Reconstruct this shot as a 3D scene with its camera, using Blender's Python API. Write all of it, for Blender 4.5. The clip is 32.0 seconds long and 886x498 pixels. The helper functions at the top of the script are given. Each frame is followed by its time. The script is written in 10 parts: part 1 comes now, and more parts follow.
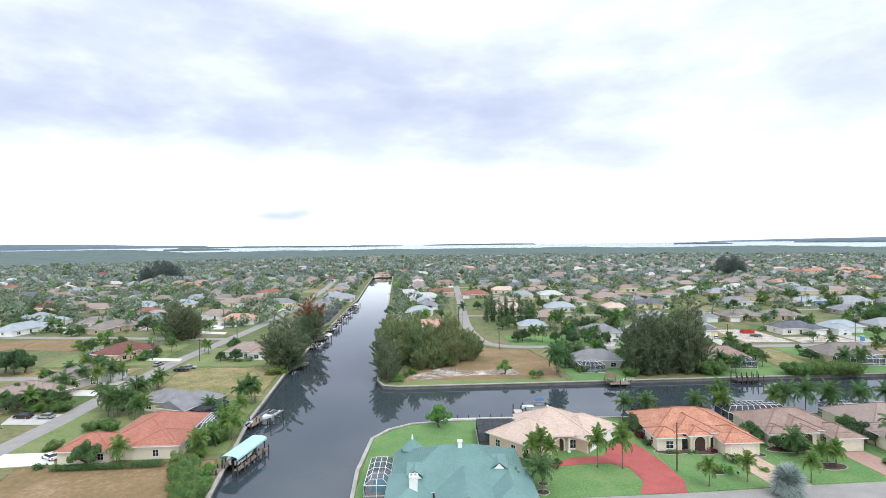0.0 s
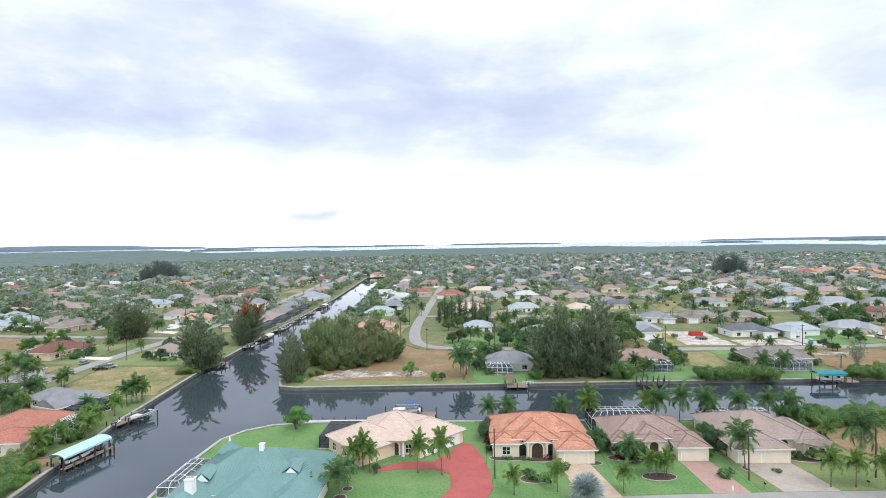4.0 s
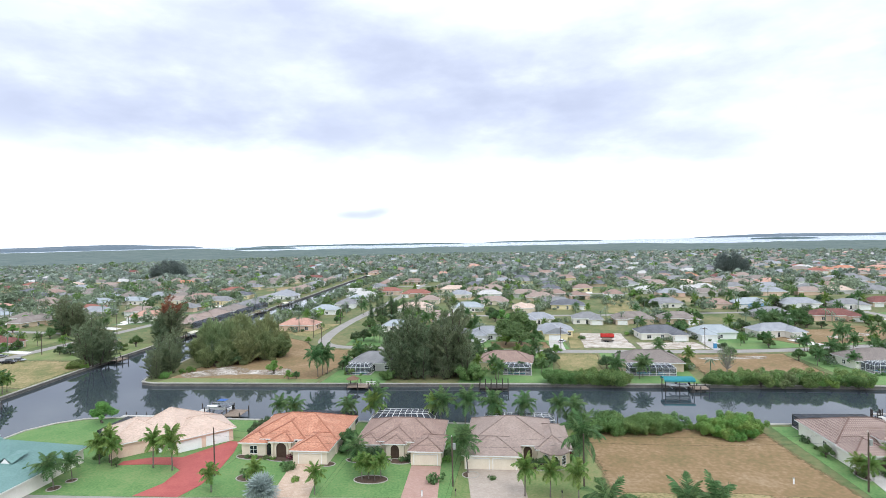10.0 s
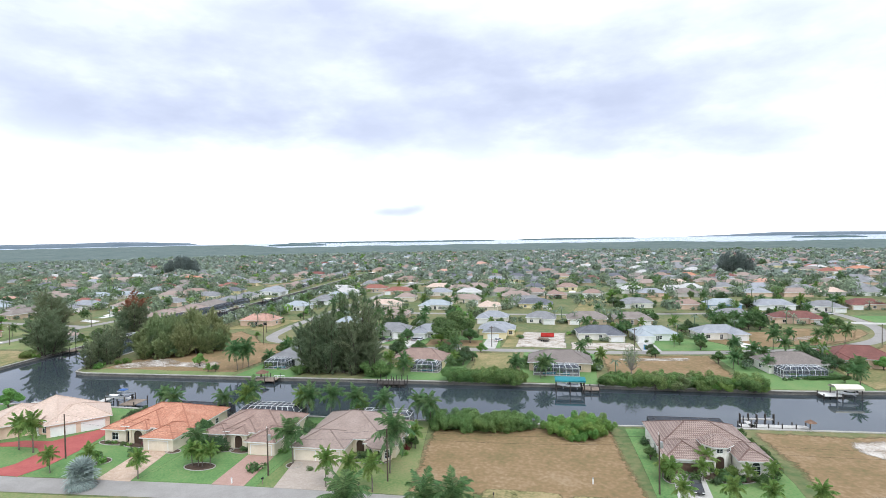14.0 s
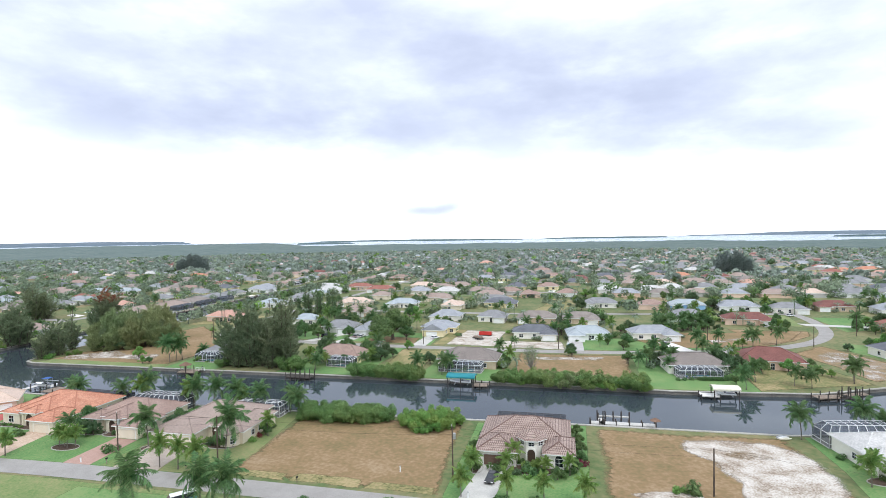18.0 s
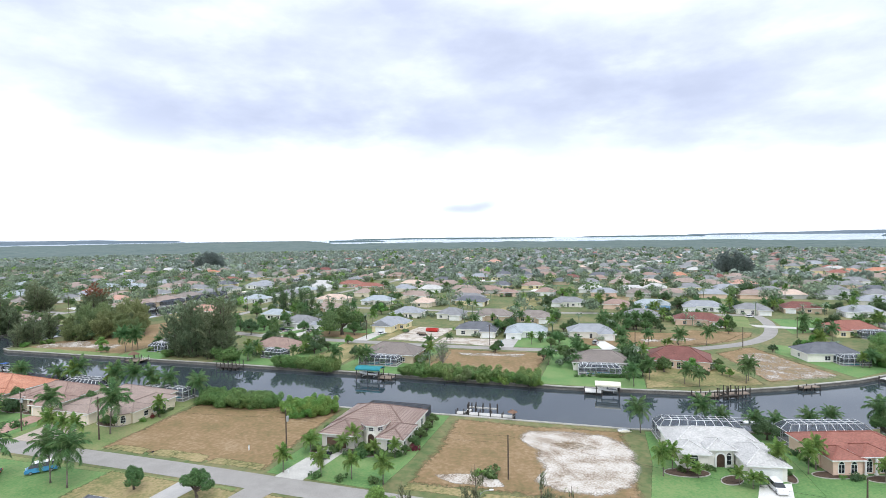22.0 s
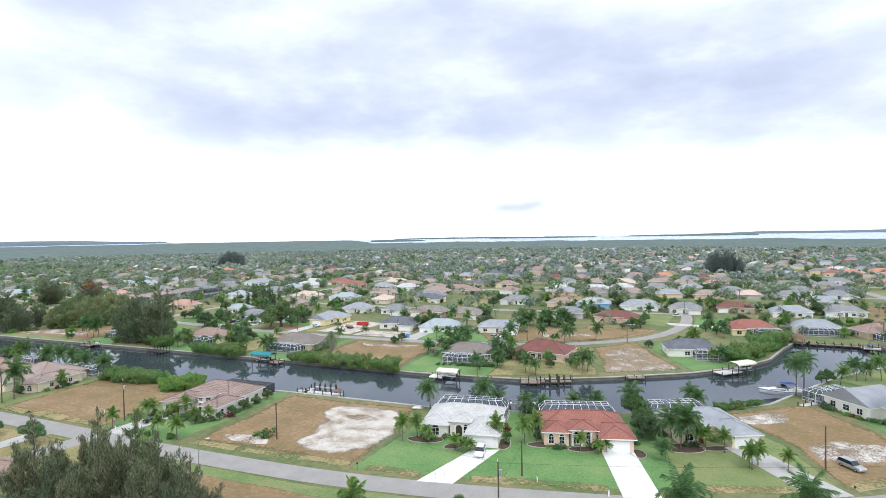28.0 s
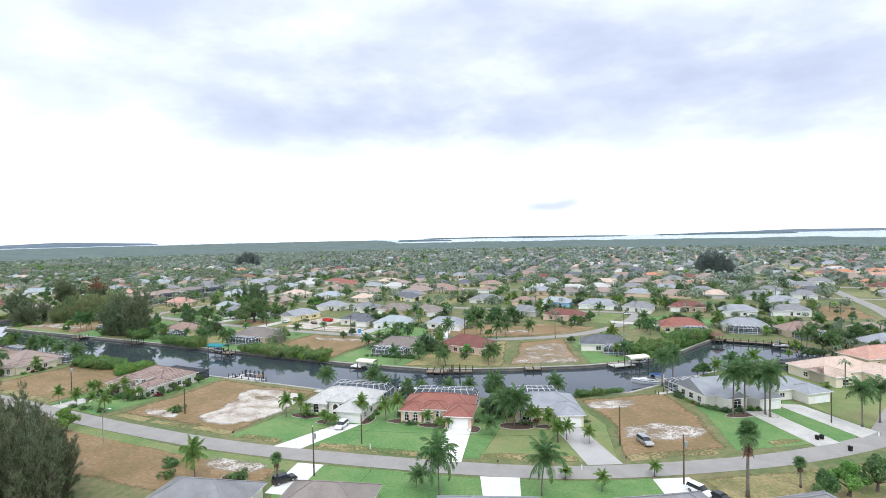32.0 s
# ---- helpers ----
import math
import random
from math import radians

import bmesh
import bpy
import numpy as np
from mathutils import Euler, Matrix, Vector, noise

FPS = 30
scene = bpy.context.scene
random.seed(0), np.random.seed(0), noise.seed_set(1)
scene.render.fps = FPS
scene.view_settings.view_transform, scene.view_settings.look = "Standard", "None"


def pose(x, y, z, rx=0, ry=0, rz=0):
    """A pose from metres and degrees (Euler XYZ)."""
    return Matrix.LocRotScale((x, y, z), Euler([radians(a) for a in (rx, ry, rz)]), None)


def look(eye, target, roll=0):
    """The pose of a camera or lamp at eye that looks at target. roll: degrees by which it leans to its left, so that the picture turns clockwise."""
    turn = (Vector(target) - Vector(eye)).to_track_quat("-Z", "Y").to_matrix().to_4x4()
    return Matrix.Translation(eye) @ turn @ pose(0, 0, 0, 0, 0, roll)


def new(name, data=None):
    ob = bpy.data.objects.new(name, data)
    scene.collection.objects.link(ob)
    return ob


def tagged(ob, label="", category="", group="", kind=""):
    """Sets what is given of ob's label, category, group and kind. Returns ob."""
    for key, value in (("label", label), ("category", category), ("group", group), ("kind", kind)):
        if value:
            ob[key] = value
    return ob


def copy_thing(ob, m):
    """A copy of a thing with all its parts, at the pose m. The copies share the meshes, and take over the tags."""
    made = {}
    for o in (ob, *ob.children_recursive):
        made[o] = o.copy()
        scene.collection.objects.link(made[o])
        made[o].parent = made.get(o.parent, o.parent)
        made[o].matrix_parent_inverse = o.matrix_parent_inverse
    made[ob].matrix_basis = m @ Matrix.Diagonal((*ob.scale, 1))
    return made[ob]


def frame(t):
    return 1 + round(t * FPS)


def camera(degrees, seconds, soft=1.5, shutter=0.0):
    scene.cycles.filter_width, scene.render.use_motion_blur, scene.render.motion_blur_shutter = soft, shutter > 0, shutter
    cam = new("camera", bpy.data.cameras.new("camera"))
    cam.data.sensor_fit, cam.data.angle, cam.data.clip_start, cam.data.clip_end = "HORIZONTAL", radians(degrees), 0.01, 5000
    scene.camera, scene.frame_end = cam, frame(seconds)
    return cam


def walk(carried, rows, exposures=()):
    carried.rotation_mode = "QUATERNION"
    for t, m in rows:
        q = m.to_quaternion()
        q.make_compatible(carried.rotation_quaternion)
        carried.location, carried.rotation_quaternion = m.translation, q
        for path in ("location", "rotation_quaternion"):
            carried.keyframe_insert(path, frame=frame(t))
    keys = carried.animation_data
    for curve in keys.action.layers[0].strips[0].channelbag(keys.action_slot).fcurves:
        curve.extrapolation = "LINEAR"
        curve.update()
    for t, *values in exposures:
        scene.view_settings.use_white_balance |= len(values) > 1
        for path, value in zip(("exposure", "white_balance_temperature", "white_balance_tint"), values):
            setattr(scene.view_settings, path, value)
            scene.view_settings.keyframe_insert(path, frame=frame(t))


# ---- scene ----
cam = camera(79.5, 32.0, 0.65)
PATH = [
    (0, 1.13, 0.01, 47.91, 89.00, 0.64, -0.01),
    (0.5, 6.49, 0.32, 47.76, 89.03, 0.65, 0.30),
    (1, 11.81, 0.76, 47.69, 89.04, 0.68, 0.58),
    (1.5, 17.24, 1.12, 47.54, 89.02, 0.70, 0.93),
    (2, 22.64, 1.43, 47.58, 89.05, 0.71, 1.34),
    (2.5, 28.04, 1.87, 47.55, 89.02, 0.73, 1.69),
    (3, 33.43, 2.28, 47.54, 89.00, 0.76, 2.10),
    (3.5, 38.90, 2.57, 47.55, 89.01, 0.82, 2.55),
    (5.5, 61.18, 4.47, 47.45, 88.96, 0.97, 4.24),
    (6, 66.66, 4.78, 47.50, 88.96, 1.00, 4.62),
    (6.5, 72.15, 5.14, 47.51, 88.92, 1.03, 5.01),
    (7, 77.71, 5.41, 47.64, 88.92, 1.08, 5.34),
    (7.5, 83.24, 5.81, 47.63, 88.91, 1.12, 5.72),
    (8, 88.78, 6.16, 47.68, 88.87, 1.13, 6.22),
    (8.5, 94.31, 6.56, 47.67, 88.86, 1.15, 6.67),
    (9, 99.81, 6.96, 47.70, 88.84, 1.16, 7.17),
    (9.5, 105.30, 7.32, 47.74, 88.81, 1.14, 7.62),
    (10, 110.87, 7.77, 47.81, 88.81, 1.15, 8.04),
    (10.5, 116.40, 8.18, 47.81, 88.75, 1.12, 8.41),
    (11, 121.93, 8.59, 47.81, 88.76, 1.12, 8.83),
    (11.5, 127.46, 9.04, 47.85, 88.69, 1.08, 9.30),
    (12, 132.98, 9.47, 47.84, 88.71, 1.07, 9.79),
    (12.5, 138.50, 9.96, 47.84, 88.68, 1.02, 10.33),
    (13, 144.01, 10.42, 47.88, 88.67, 1.01, 10.86),
    (13.5, 149.56, 10.92, 47.94, 88.57, 0.98, 11.38),
    (14, 155.07, 11.38, 47.93, 88.57, 0.98, 11.89),
    (14.5, 160.54, 11.81, 48.00, 88.52, 0.95, 12.38),
    (16.5, 182.77, 13.52, 48.10, 88.59, 0.94, 14.01),
    (17, 188.27, 13.99, 48.12, 88.53, 0.94, 14.44),
    (17.5, 193.72, 14.46, 48.07, 88.53, 0.93, 14.90),
    (18, 199.25, 14.85, 48.05, 88.47, 0.94, 15.44),
    (18.5, 204.70, 15.25, 48.10, 88.47, 0.94, 16.02),
    (19, 210.09, 15.72, 48.15, 88.45, 0.93, 16.57),
    (19.5, 215.51, 16.08, 48.24, 88.43, 0.88, 17.12),
    (20, 220.97, 16.54, 48.33, 88.38, 0.84, 17.66),
    (20.5, 226.47, 16.86, 48.31, 88.35, 0.86, 18.07),
    (21, 231.97, 17.24, 48.32, 88.33, 0.85, 18.45),
    (21.5, 237.48, 17.62, 48.30, 88.32, 0.84, 18.89),
    (22, 243.00, 17.95, 48.35, 88.33, 0.83, 19.29),
    (22.5, 248.57, 18.32, 48.36, 88.36, 0.83, 19.68),
    (23, 254.08, 18.63, 48.45, 88.39, 0.83, 20.17),
    (23.5, 259.67, 18.98, 48.43, 88.36, 0.85, 20.65),
    (24, 265.20, 19.22, 48.46, 88.36, 0.85, 21.09),
    (24.5, 270.75, 19.48, 48.49, 88.37, 0.87, 21.53),
    (25, 276.35, 19.72, 48.52, 88.34, 0.88, 21.99),
    (25.5, 281.93, 19.95, 48.48, 88.33, 0.89, 22.41),
    (27.5, 304.47, 20.86, 48.73, 88.34, 0.96, 24.18),
    (28, 310.19, 21.01, 48.80, 88.32, 0.96, 24.60),
    (28.5, 315.90, 21.12, 48.88, 88.31, 0.95, 25.01),
    (29, 321.68, 21.27, 48.94, 88.37, 0.98, 25.52),
    (29.5, 327.61, 21.45, 49.00, 88.40, 1.01, 25.96),
    (30, 333.44, 21.52, 49.15, 88.38, 1.04, 26.38),
    (30.5, 339.38, 21.58, 49.35, 88.39, 1.09, 26.79),
    (31, 345.36, 21.58, 49.54, 88.36, 1.12, 27.20),
    (31.5, 351.44, 21.51, 49.74, 88.39, 1.16, 27.69),
    (32, 357.56, 21.52, 49.95, 88.33, 1.23, 28.15),
]
walk(cam, [(t, pose(x, y, z, rx, ry, rz)) for t, x, y, z, rx, ry, rz in PATH], [(0.0, 0.55, 6200, 10), (32.0, 0.55, 6200, 10)])

# ---- world, sun ----
SUN_DIR = (0.35, -0.45, 0.82)
world = bpy.data.worlds.new("overcast_sky")
scene.world = world
world.use_nodes = True
wn, wl = world.node_tree.nodes, world.node_tree.links
wn.clear()


def wmath(op, a, b=None, clamp=False):
    nd = wn.new("ShaderNodeMath")
    nd.operation, nd.use_clamp = op, clamp
    for i, v in enumerate((a, b)):
        if v is None:
            continue
        if isinstance(v, (int, float)):
            nd.inputs[i].default_value = v
        else:
            wl.new(v, nd.inputs[i])
    return nd.outputs[0]


# soft grey cloud banks: azimuth and height of the middle, half width and half height (radians), slope, weight
BANKS = [(-0.615, 0.200, 0.25, 0.036, -0.03, 1.45), (-0.577, 0.271, 0.291, 0.060, -0.15, 0.52), (-0.193, 0.305, 0.399, 0.040, -0.36, 0.85), (0.038, 0.253, 0.152, 0.051, 0.00, 0.55),
         (0.205, 0.304, 0.199, 0.070, 0.05, 0.55), (0.398, 0.244, 0.140, 0.027, 0.00, 0.34), (0.236, 0.155, 0.261, 0.031, 0.05, 0.42), (0.460, 0.148, 0.088, 0.015, 0.10, 0.30),
         (0.677, 0.246, 0.085, 0.062, 0.00, 0.55), (0.650, 0.111, 0.079, 0.016, 0.00, 0.17), (-0.305, 0.047, 0.025, 0.006, 0.00, 1.1), (-0.256, 0.051, 0.020, 0.008, 0.20, 1.2),
         (-0.798, 0.344, 0.397, 0.057, -0.05, 0.47), (-1.104, 0.025, 0.185, 0.050, 0.00, 0.26), (-1.036, 0.172, 0.130, 0.030, 0.00, 0.13), (0.000, 0.600, 1.040, 0.121, 0.00, 0.59),
         (1.000, 0.300, 0.390, 0.081, 0.00, 0.51), (-1.500, 0.300, 0.390, 0.081, 0.00, 0.51)]


def build_sky():
    coord = wn.new("ShaderNodeTexCoord").outputs["Generated"]
    warp = wn.new("ShaderNodeTexNoise")
    warp.inputs["Scale"].default_value, warp.inputs["Detail"].default_value = 3.2, 6.0
    stretch = wn.new("ShaderNodeVectorMath")
    stretch.operation = "MULTIPLY"
    stretch.inputs[1].default_value = (1.0, 1.0, 2.6)
    wl.new(coord, stretch.inputs[0])
    wl.new(stretch.outputs[0], warp.inputs["Vector"])
    sep, wsep = wn.new("ShaderNodeSeparateXYZ"), wn.new("ShaderNodeSeparateXYZ")
    wl.new(coord, sep.inputs[0])
    wl.new(warp.outputs["Color"], wsep.inputs[0])
    x, y, z = sep.outputs
    small = wmath("MINIMUM", wmath("MULTIPLY", wmath("MAXIMUM", z, 0.0), 3.0), 1.0)
    az = wmath("ADD", wmath("ARCTAN2", x, y), wmath("MULTIPLY", wmath("MULTIPLY", wmath("SUBTRACT", wsep.outputs[0], 0.5), 0.13), small))
    el = wmath("ADD", z, wmath("MULTIPLY", wmath("MULTIPLY", wmath("SUBTRACT", wsep.outputs[1], 0.5), 0.06), small))
    total = None
    for a, h, ra, rh, slope, weight in BANKS:
        da = wmath("SUBTRACT", az, a)
        dh = wmath("SUBTRACT", wmath("SUBTRACT", el, h), wmath("MULTIPLY", da, slope))
        q = wmath("ADD", wmath("POWER", wmath("ABSOLUTE", wmath("DIVIDE", da, ra)), 2.0), wmath("POWER", wmath("ABSOLUTE", wmath("DIVIDE", dh, rh)), 2.0))
        e = wmath("MULTIPLY", wmath("EXPONENT", wmath("MULTIPLY", q, -0.38)), weight)
        total = e if total is None else wmath("ADD", total, e)
    wisp = wn.new("ShaderNodeTexNoise")
    wisp.inputs["Scale"].default_value, wisp.inputs["Detail"].default_value, wisp.inputs["Roughness"].default_value = 5.5, 7.0, 0.55
    wl.new(stretch.outputs[0], wisp.inputs["Vector"])
    grain = wn.new("ShaderNodeMapRange")
    grain.inputs["From Min"].default_value, grain.inputs["From Max"].default_value = 0.34, 0.66
    grain.inputs["To Min"].default_value, grain.inputs["To Max"].default_value = 0.5, 1.15
    wl.new(wisp.outputs["Fac"], grain.inputs["Value"])
    soft = wn.new("ShaderNodeMapRange")
    soft.inputs["From Min"].default_value, soft.inputs["From Max"].default_value = 0.40, 0.66
    soft.inputs["To Max"].default_value = 0.3
    wl.new(warp.outputs["Fac"], soft.inputs["Value"])
    amount = wmath("ADD", wmath("MULTIPLY", total, grain.outputs[0]), wmath("MULTIPLY", soft.outputs[0], small))
    amount = wmath("SUBTRACT", 1.0, wmath("EXPONENT", wmath("MULTIPLY", amount, -1.45)), clamp=True)
    sky = wn.new("ShaderNodeTexSky")
    sky.sky_type, sky.sun_disc = "NISHITA", False
    sky.sun_elevation, sky.sun_rotation = math.asin(0.82), math.atan2(0.35, -0.45)
    scaled = wn.new("ShaderNodeVectorMath")
    scaled.operation = "SCALE"
    scaled.inputs["Scale"].default_value = 0.10
    wl.new(sky.outputs[0], scaled.inputs[0])
    dim = wn.new("ShaderNodeMix")
    dim.data_type = "RGBA"
    dim.inputs[0].default_value = 0.94
    wl.new(scaled.outputs[0], dim.inputs[6])
    cloud = wn.new("ShaderNodeMix")
    cloud.data_type = "RGBA"
    cloud.inputs[6].default_value, cloud.inputs[7].default_value = (0.955, 1.0, 1.05, 1), (0.325, 0.35, 0.445, 1)
    wl.new(amount, cloud.inputs[0])
    wl.new(cloud.outputs[2], dim.inputs[7])
    back = wn.new("ShaderNodeBackground")
    wl.new(dim.outputs[2], back.inputs[0])
    back.inputs[1].default_value = SKY_STRENGTH
    out = wn.new("ShaderNodeOutputWorld")
    wl.new(back.outputs[0], out.inputs[0])


SKY_STRENGTH = 1.25
build_sky()
sun = new("sun", bpy.data.lights.new("sun", "SUN"))
sun.data.energy, sun.data.angle, sun.data.color = 0.95, radians(18), (1.0, 0.985, 0.95)
sun.matrix_world = look((0, 0, 300), (-0.35 * 300, 0.45 * 300, 300 - 0.82 * 300))


# ---- materials ----
def material(name, cols, scale=1.0, fine=8.0, rough=0.9, bump=0.0, metallic=0.0, island=0.0, fade=False, spec=0.3, courses=0.0, lo=0.38, hi=0.62, leafy=0.0):
    """Noise-varied surface. cols: two or three colours; scale and fine: features per metre, coarse and fine."""
    m = bpy.data.materials.new(name)
    m.use_nodes = True
    nt = m.node_tree
    n, l = nt.nodes, nt.links
    b = n["Principled BSDF"]
    b.inputs["Roughness"].default_value, b.inputs["Metallic"].default_value = rough, metallic
    b.inputs["Specular IOR Level"].default_value = spec
    tc = n.new("ShaderNodeTexCoord")
    info = n.new("ShaderNodeObjectInfo")
    shift = n.new("ShaderNodeVectorMath")
    shift.operation = "MULTIPLY_ADD"
    shift.inputs[0].default_value = (37.0, 53.0, 11.0)
    l.new(info.outputs["Random"], shift.inputs[1])
    l.new(tc.outputs["Object"], shift.inputs[2])
    big = n.new("ShaderNodeTexNoise")
    big.inputs["Scale"].default_value, big.inputs["Detail"].default_value, big.inputs["Roughness"].default_value = scale, 5, 0.6
    l.new(shift.outputs[0], big.inputs["Vector"])
    small = n.new("ShaderNodeTexNoise")
    small.inputs["Scale"].default_value, small.inputs["Detail"].default_value = fine, 3
    l.new(shift.outputs[0], small.inputs["Vector"])
    mixf = n.new("ShaderNodeMath")
    mixf.operation = "MULTIPLY_ADD"
    mixf.inputs[1].default_value = 0.45
    l.new(small.outputs["Fac"], mixf.inputs[0])
    sc = n.new("ShaderNodeMath")
    sc.operation = "MULTIPLY"
    sc.inputs[1].default_value = 0.55
    l.new(big.outputs["Fac"], sc.inputs[0])
    l.new(sc.outputs[0], mixf.inputs[2])
    ramp = n.new("ShaderNodeValToRGB")
    el = ramp.color_ramp.elements
    el[0].position, el[1].position = lo, hi
    el[0].color, el[1].color = (*cols[0], 1), (*cols[-1], 1)
    if len(cols) == 3:
        e = el.new((lo + hi) / 2)
        e.color = (*cols[1], 1)
    l.new(mixf.outputs[0], ramp.inputs[0])
    colour = ramp.outputs[0]
    if island:
        geo = n.new("ShaderNodeNewGeometry")
        hsv = n.new("ShaderNodeHueSaturation")
        mr = n.new("ShaderNodeMapRange")
        mr.inputs["To Min"].default_value, mr.inputs["To Max"].default_value = 1 - island, 1 + island
        l.new(geo.outputs["Random Per Island"], mr.inputs["Value"])
        l.new(mr.outputs[0], hsv.inputs["Value"])
        mh = n.new("ShaderNodeMapRange")
        mh.inputs["To Min"].default_value, mh.inputs["To Max"].default_value = 0.5 - island * 0.06, 0.5 + island * 0.06
        l.new(info.outputs["Random"], mh.inputs["Value"])
        l.new(mh.outputs[0], hsv.inputs["Hue"])
        l.new(colour, hsv.inputs["Color"])
        colour = hsv.outputs[0]
    l.new(colour, b.inputs["Base Color"])
    if bump or courses:
        bp = n.new("ShaderNodeBump")
        bp.inputs["Strength"].default_value, bp.inputs["Distance"].default_value = max(bump, 0.4 if courses else 0), 0.05
        height = small.outputs["Fac"]
        if courses:
            sp = n.new("ShaderNodeSeparateXYZ")
            l.new(tc.outputs["Object"], sp.inputs[0])
            mu = n.new("ShaderNodeMath")
            mu.operation = "MULTIPLY"
            mu.inputs[1].default_value = courses
            l.new(sp.outputs[2], mu.inputs[0])
            fr = n.new("ShaderNodeMath")
            fr.operation = "FRACT"
            l.new(mu.outputs[0], fr.inputs[0])
            height = fr.outputs[0]
        l.new(height, bp.inputs["Height"])
        l.new(bp.outputs[0], b.inputs["Normal"])
    if fade:
        at = n.new("ShaderNodeAttribute")
        at.attribute_name = "edge"
        ad = n.new("ShaderNodeMath")
        ad.operation = "MULTIPLY_ADD"
        ad.inputs[1].default_value = 1.0
        l.new(at.outputs["Fac"], ad.inputs[0])
        l.new(mixf.outputs[0], ad.inputs[2])
        mr = n.new("ShaderNodeMapRange")
        mr.inputs["From Min"].default_value, mr.inputs["From Max"].default_value = 0.80, 1.10
        l.new(ad.outputs[0], mr.inputs["Value"])
        tr = n.new("ShaderNodeBsdfTransparent")
        mx = n.new("ShaderNodeMixShader")
        l.new(mr.outputs[0], mx.inputs[0])
        l.new(tr.outputs[0], mx.inputs[1])
        l.new(b.outputs[0], mx.inputs[2])
        l.new(mx.outputs[0], n["Material Output"].inputs[0])
    if leafy:
        tl, mx = n.new("ShaderNodeBsdfTranslucent"), n.new("ShaderNodeMixShader")
        mx.inputs[0].default_value = leafy
        l.new(colour, tl.inputs[0])
        l.new(b.outputs[0], mx.inputs[1]), l.new(tl.outputs[0], mx.inputs[2])
        l.new(mx.outputs[0], n["Material Output"].inputs[0])
    return m


def tile_roof(name, cols, mix=0.5, cell=3.0):
    """Concrete tile: courses by height, each tile of its own tone."""
    m = material(name, cols, 0.35, 3.2, 0.75, courses=9.0, spec=0.35)
    n, l = m.node_tree.nodes, m.node_tree.links
    tc = n.new("ShaderNodeTexCoord")
    sx = n.new("ShaderNodeVectorMath")
    sx.operation = "MULTIPLY"
    sx.inputs[1].default_value = (cell, cell, cell * 3)
    l.new(tc.outputs["Object"], sx.inputs[0])
    fl = n.new("ShaderNodeVectorMath")
    fl.operation = "FLOOR"
    l.new(sx.outputs[0], fl.inputs[0])
    wh = n.new("ShaderNodeTexWhiteNoise")
    l.new(fl.outputs[0], wh.inputs["Vector"])
    hs = n.new("ShaderNodeHueSaturation")
    mr = n.new("ShaderNodeMapRange")
    mr.inputs["To Min"].default_value, mr.inputs["To Max"].default_value = 1 - mix * 0.5, 1 + mix * 0.5
    l.new(wh.outputs["Value"], mr.inputs["Value"])
    l.new(mr.outputs[0], hs.inputs["Value"])
    b = n["Principled BSDF"]
    src = b.inputs["Base Color"].links[0].from_socket
    l.new(src, hs.inputs["Color"])
    l.new(hs.outputs[0], b.inputs["Base Color"])
    return m


def paver(name, a, b_, mortar, sx, sy):
    m = material(name, (a, b_), 0.5, 5, 0.9)
    n, l = m.node_tree.nodes, m.node_tree.links
    br = n.new("ShaderNodeTexBrick")
    br.inputs["Scale"].default_value = 1.0
    br.inputs["Brick Width"].default_value, br.inputs["Row Height"].default_value = sx, sy
    br.inputs["Mortar Size"].default_value = 0.02
    br.inputs["Mortar"].default_value = (*mortar, 1)
    br.inputs["Color1"].default_value, br.inputs["Color2"].default_value = (*a, 1), (*b_, 1)
    tc = n.new("ShaderNodeTexCoord")
    l.new(tc.outputs["Object"], br.inputs["Vector"])
    mx = n.new("ShaderNodeMix")
    mx.data_type, mx.blend_type = "RGBA", "MIX"
    mx.inputs[0].default_value = 0.55
    p = n["Principled BSDF"]
    src = p.inputs["Base Color"].links[0].from_socket
    l.new(src, mx.inputs[6])
    l.new(br.outputs[0], mx.inputs[7])
    l.new(mx.outputs[2], p.inputs["Base Color"])
    return m


def screen_material(name, opacity, col):
    m = bpy.data.materials.new(name)
    m.use_nodes = True
    n, l = m.node_tree.nodes, m.node_tree.links
    b = n["Principled BSDF"]
    b.inputs["Base Color"].default_value, b.inputs["Roughness"].default_value = (*col, 1), 0.8
    tr, mx = n.new("ShaderNodeBsdfTransparent"), n.new("ShaderNodeMixShader")
    mx.inputs[0].default_value = opacity
    l.new(tr.outputs[0], mx.inputs[1]), l.new(b.outputs[0], mx.inputs[2])
    l.new(mx.outputs[0], n["Material Output"].inputs[0])
    return m


def water_material(name="canal_water", colour=(0.042, 0.055, 0.064), rough=0.015, relief=0.008):
    m = bpy.data.materials.new(name)
    m.use_nodes = True
    n, l = m.node_tree.nodes, m.node_tree.links
    b = n["Principled BSDF"]
    b.inputs["Base Color"].default_value = (*colour, 1)
    b.inputs["Roughness"].default_value, b.inputs["IOR"].default_value = rough, 1.52
    tc = n.new("ShaderNodeTexCoord")
    nz = n.new("ShaderNodeTexNoise")
    nz.inputs["Scale"].default_value, nz.inputs["Detail"].default_value = 0.5, 4
    l.new(tc.outputs["Object"], nz.inputs["Vector"])
    bp = n.new("ShaderNodeBump")
    bp.inputs["Strength"].default_value, bp.inputs["Distance"].default_value = 0.10, relief
    l.new(nz.outputs["Fac"], bp.inputs["Height"])
    l.new(bp.outputs[0], b.inputs["Normal"])
    return m


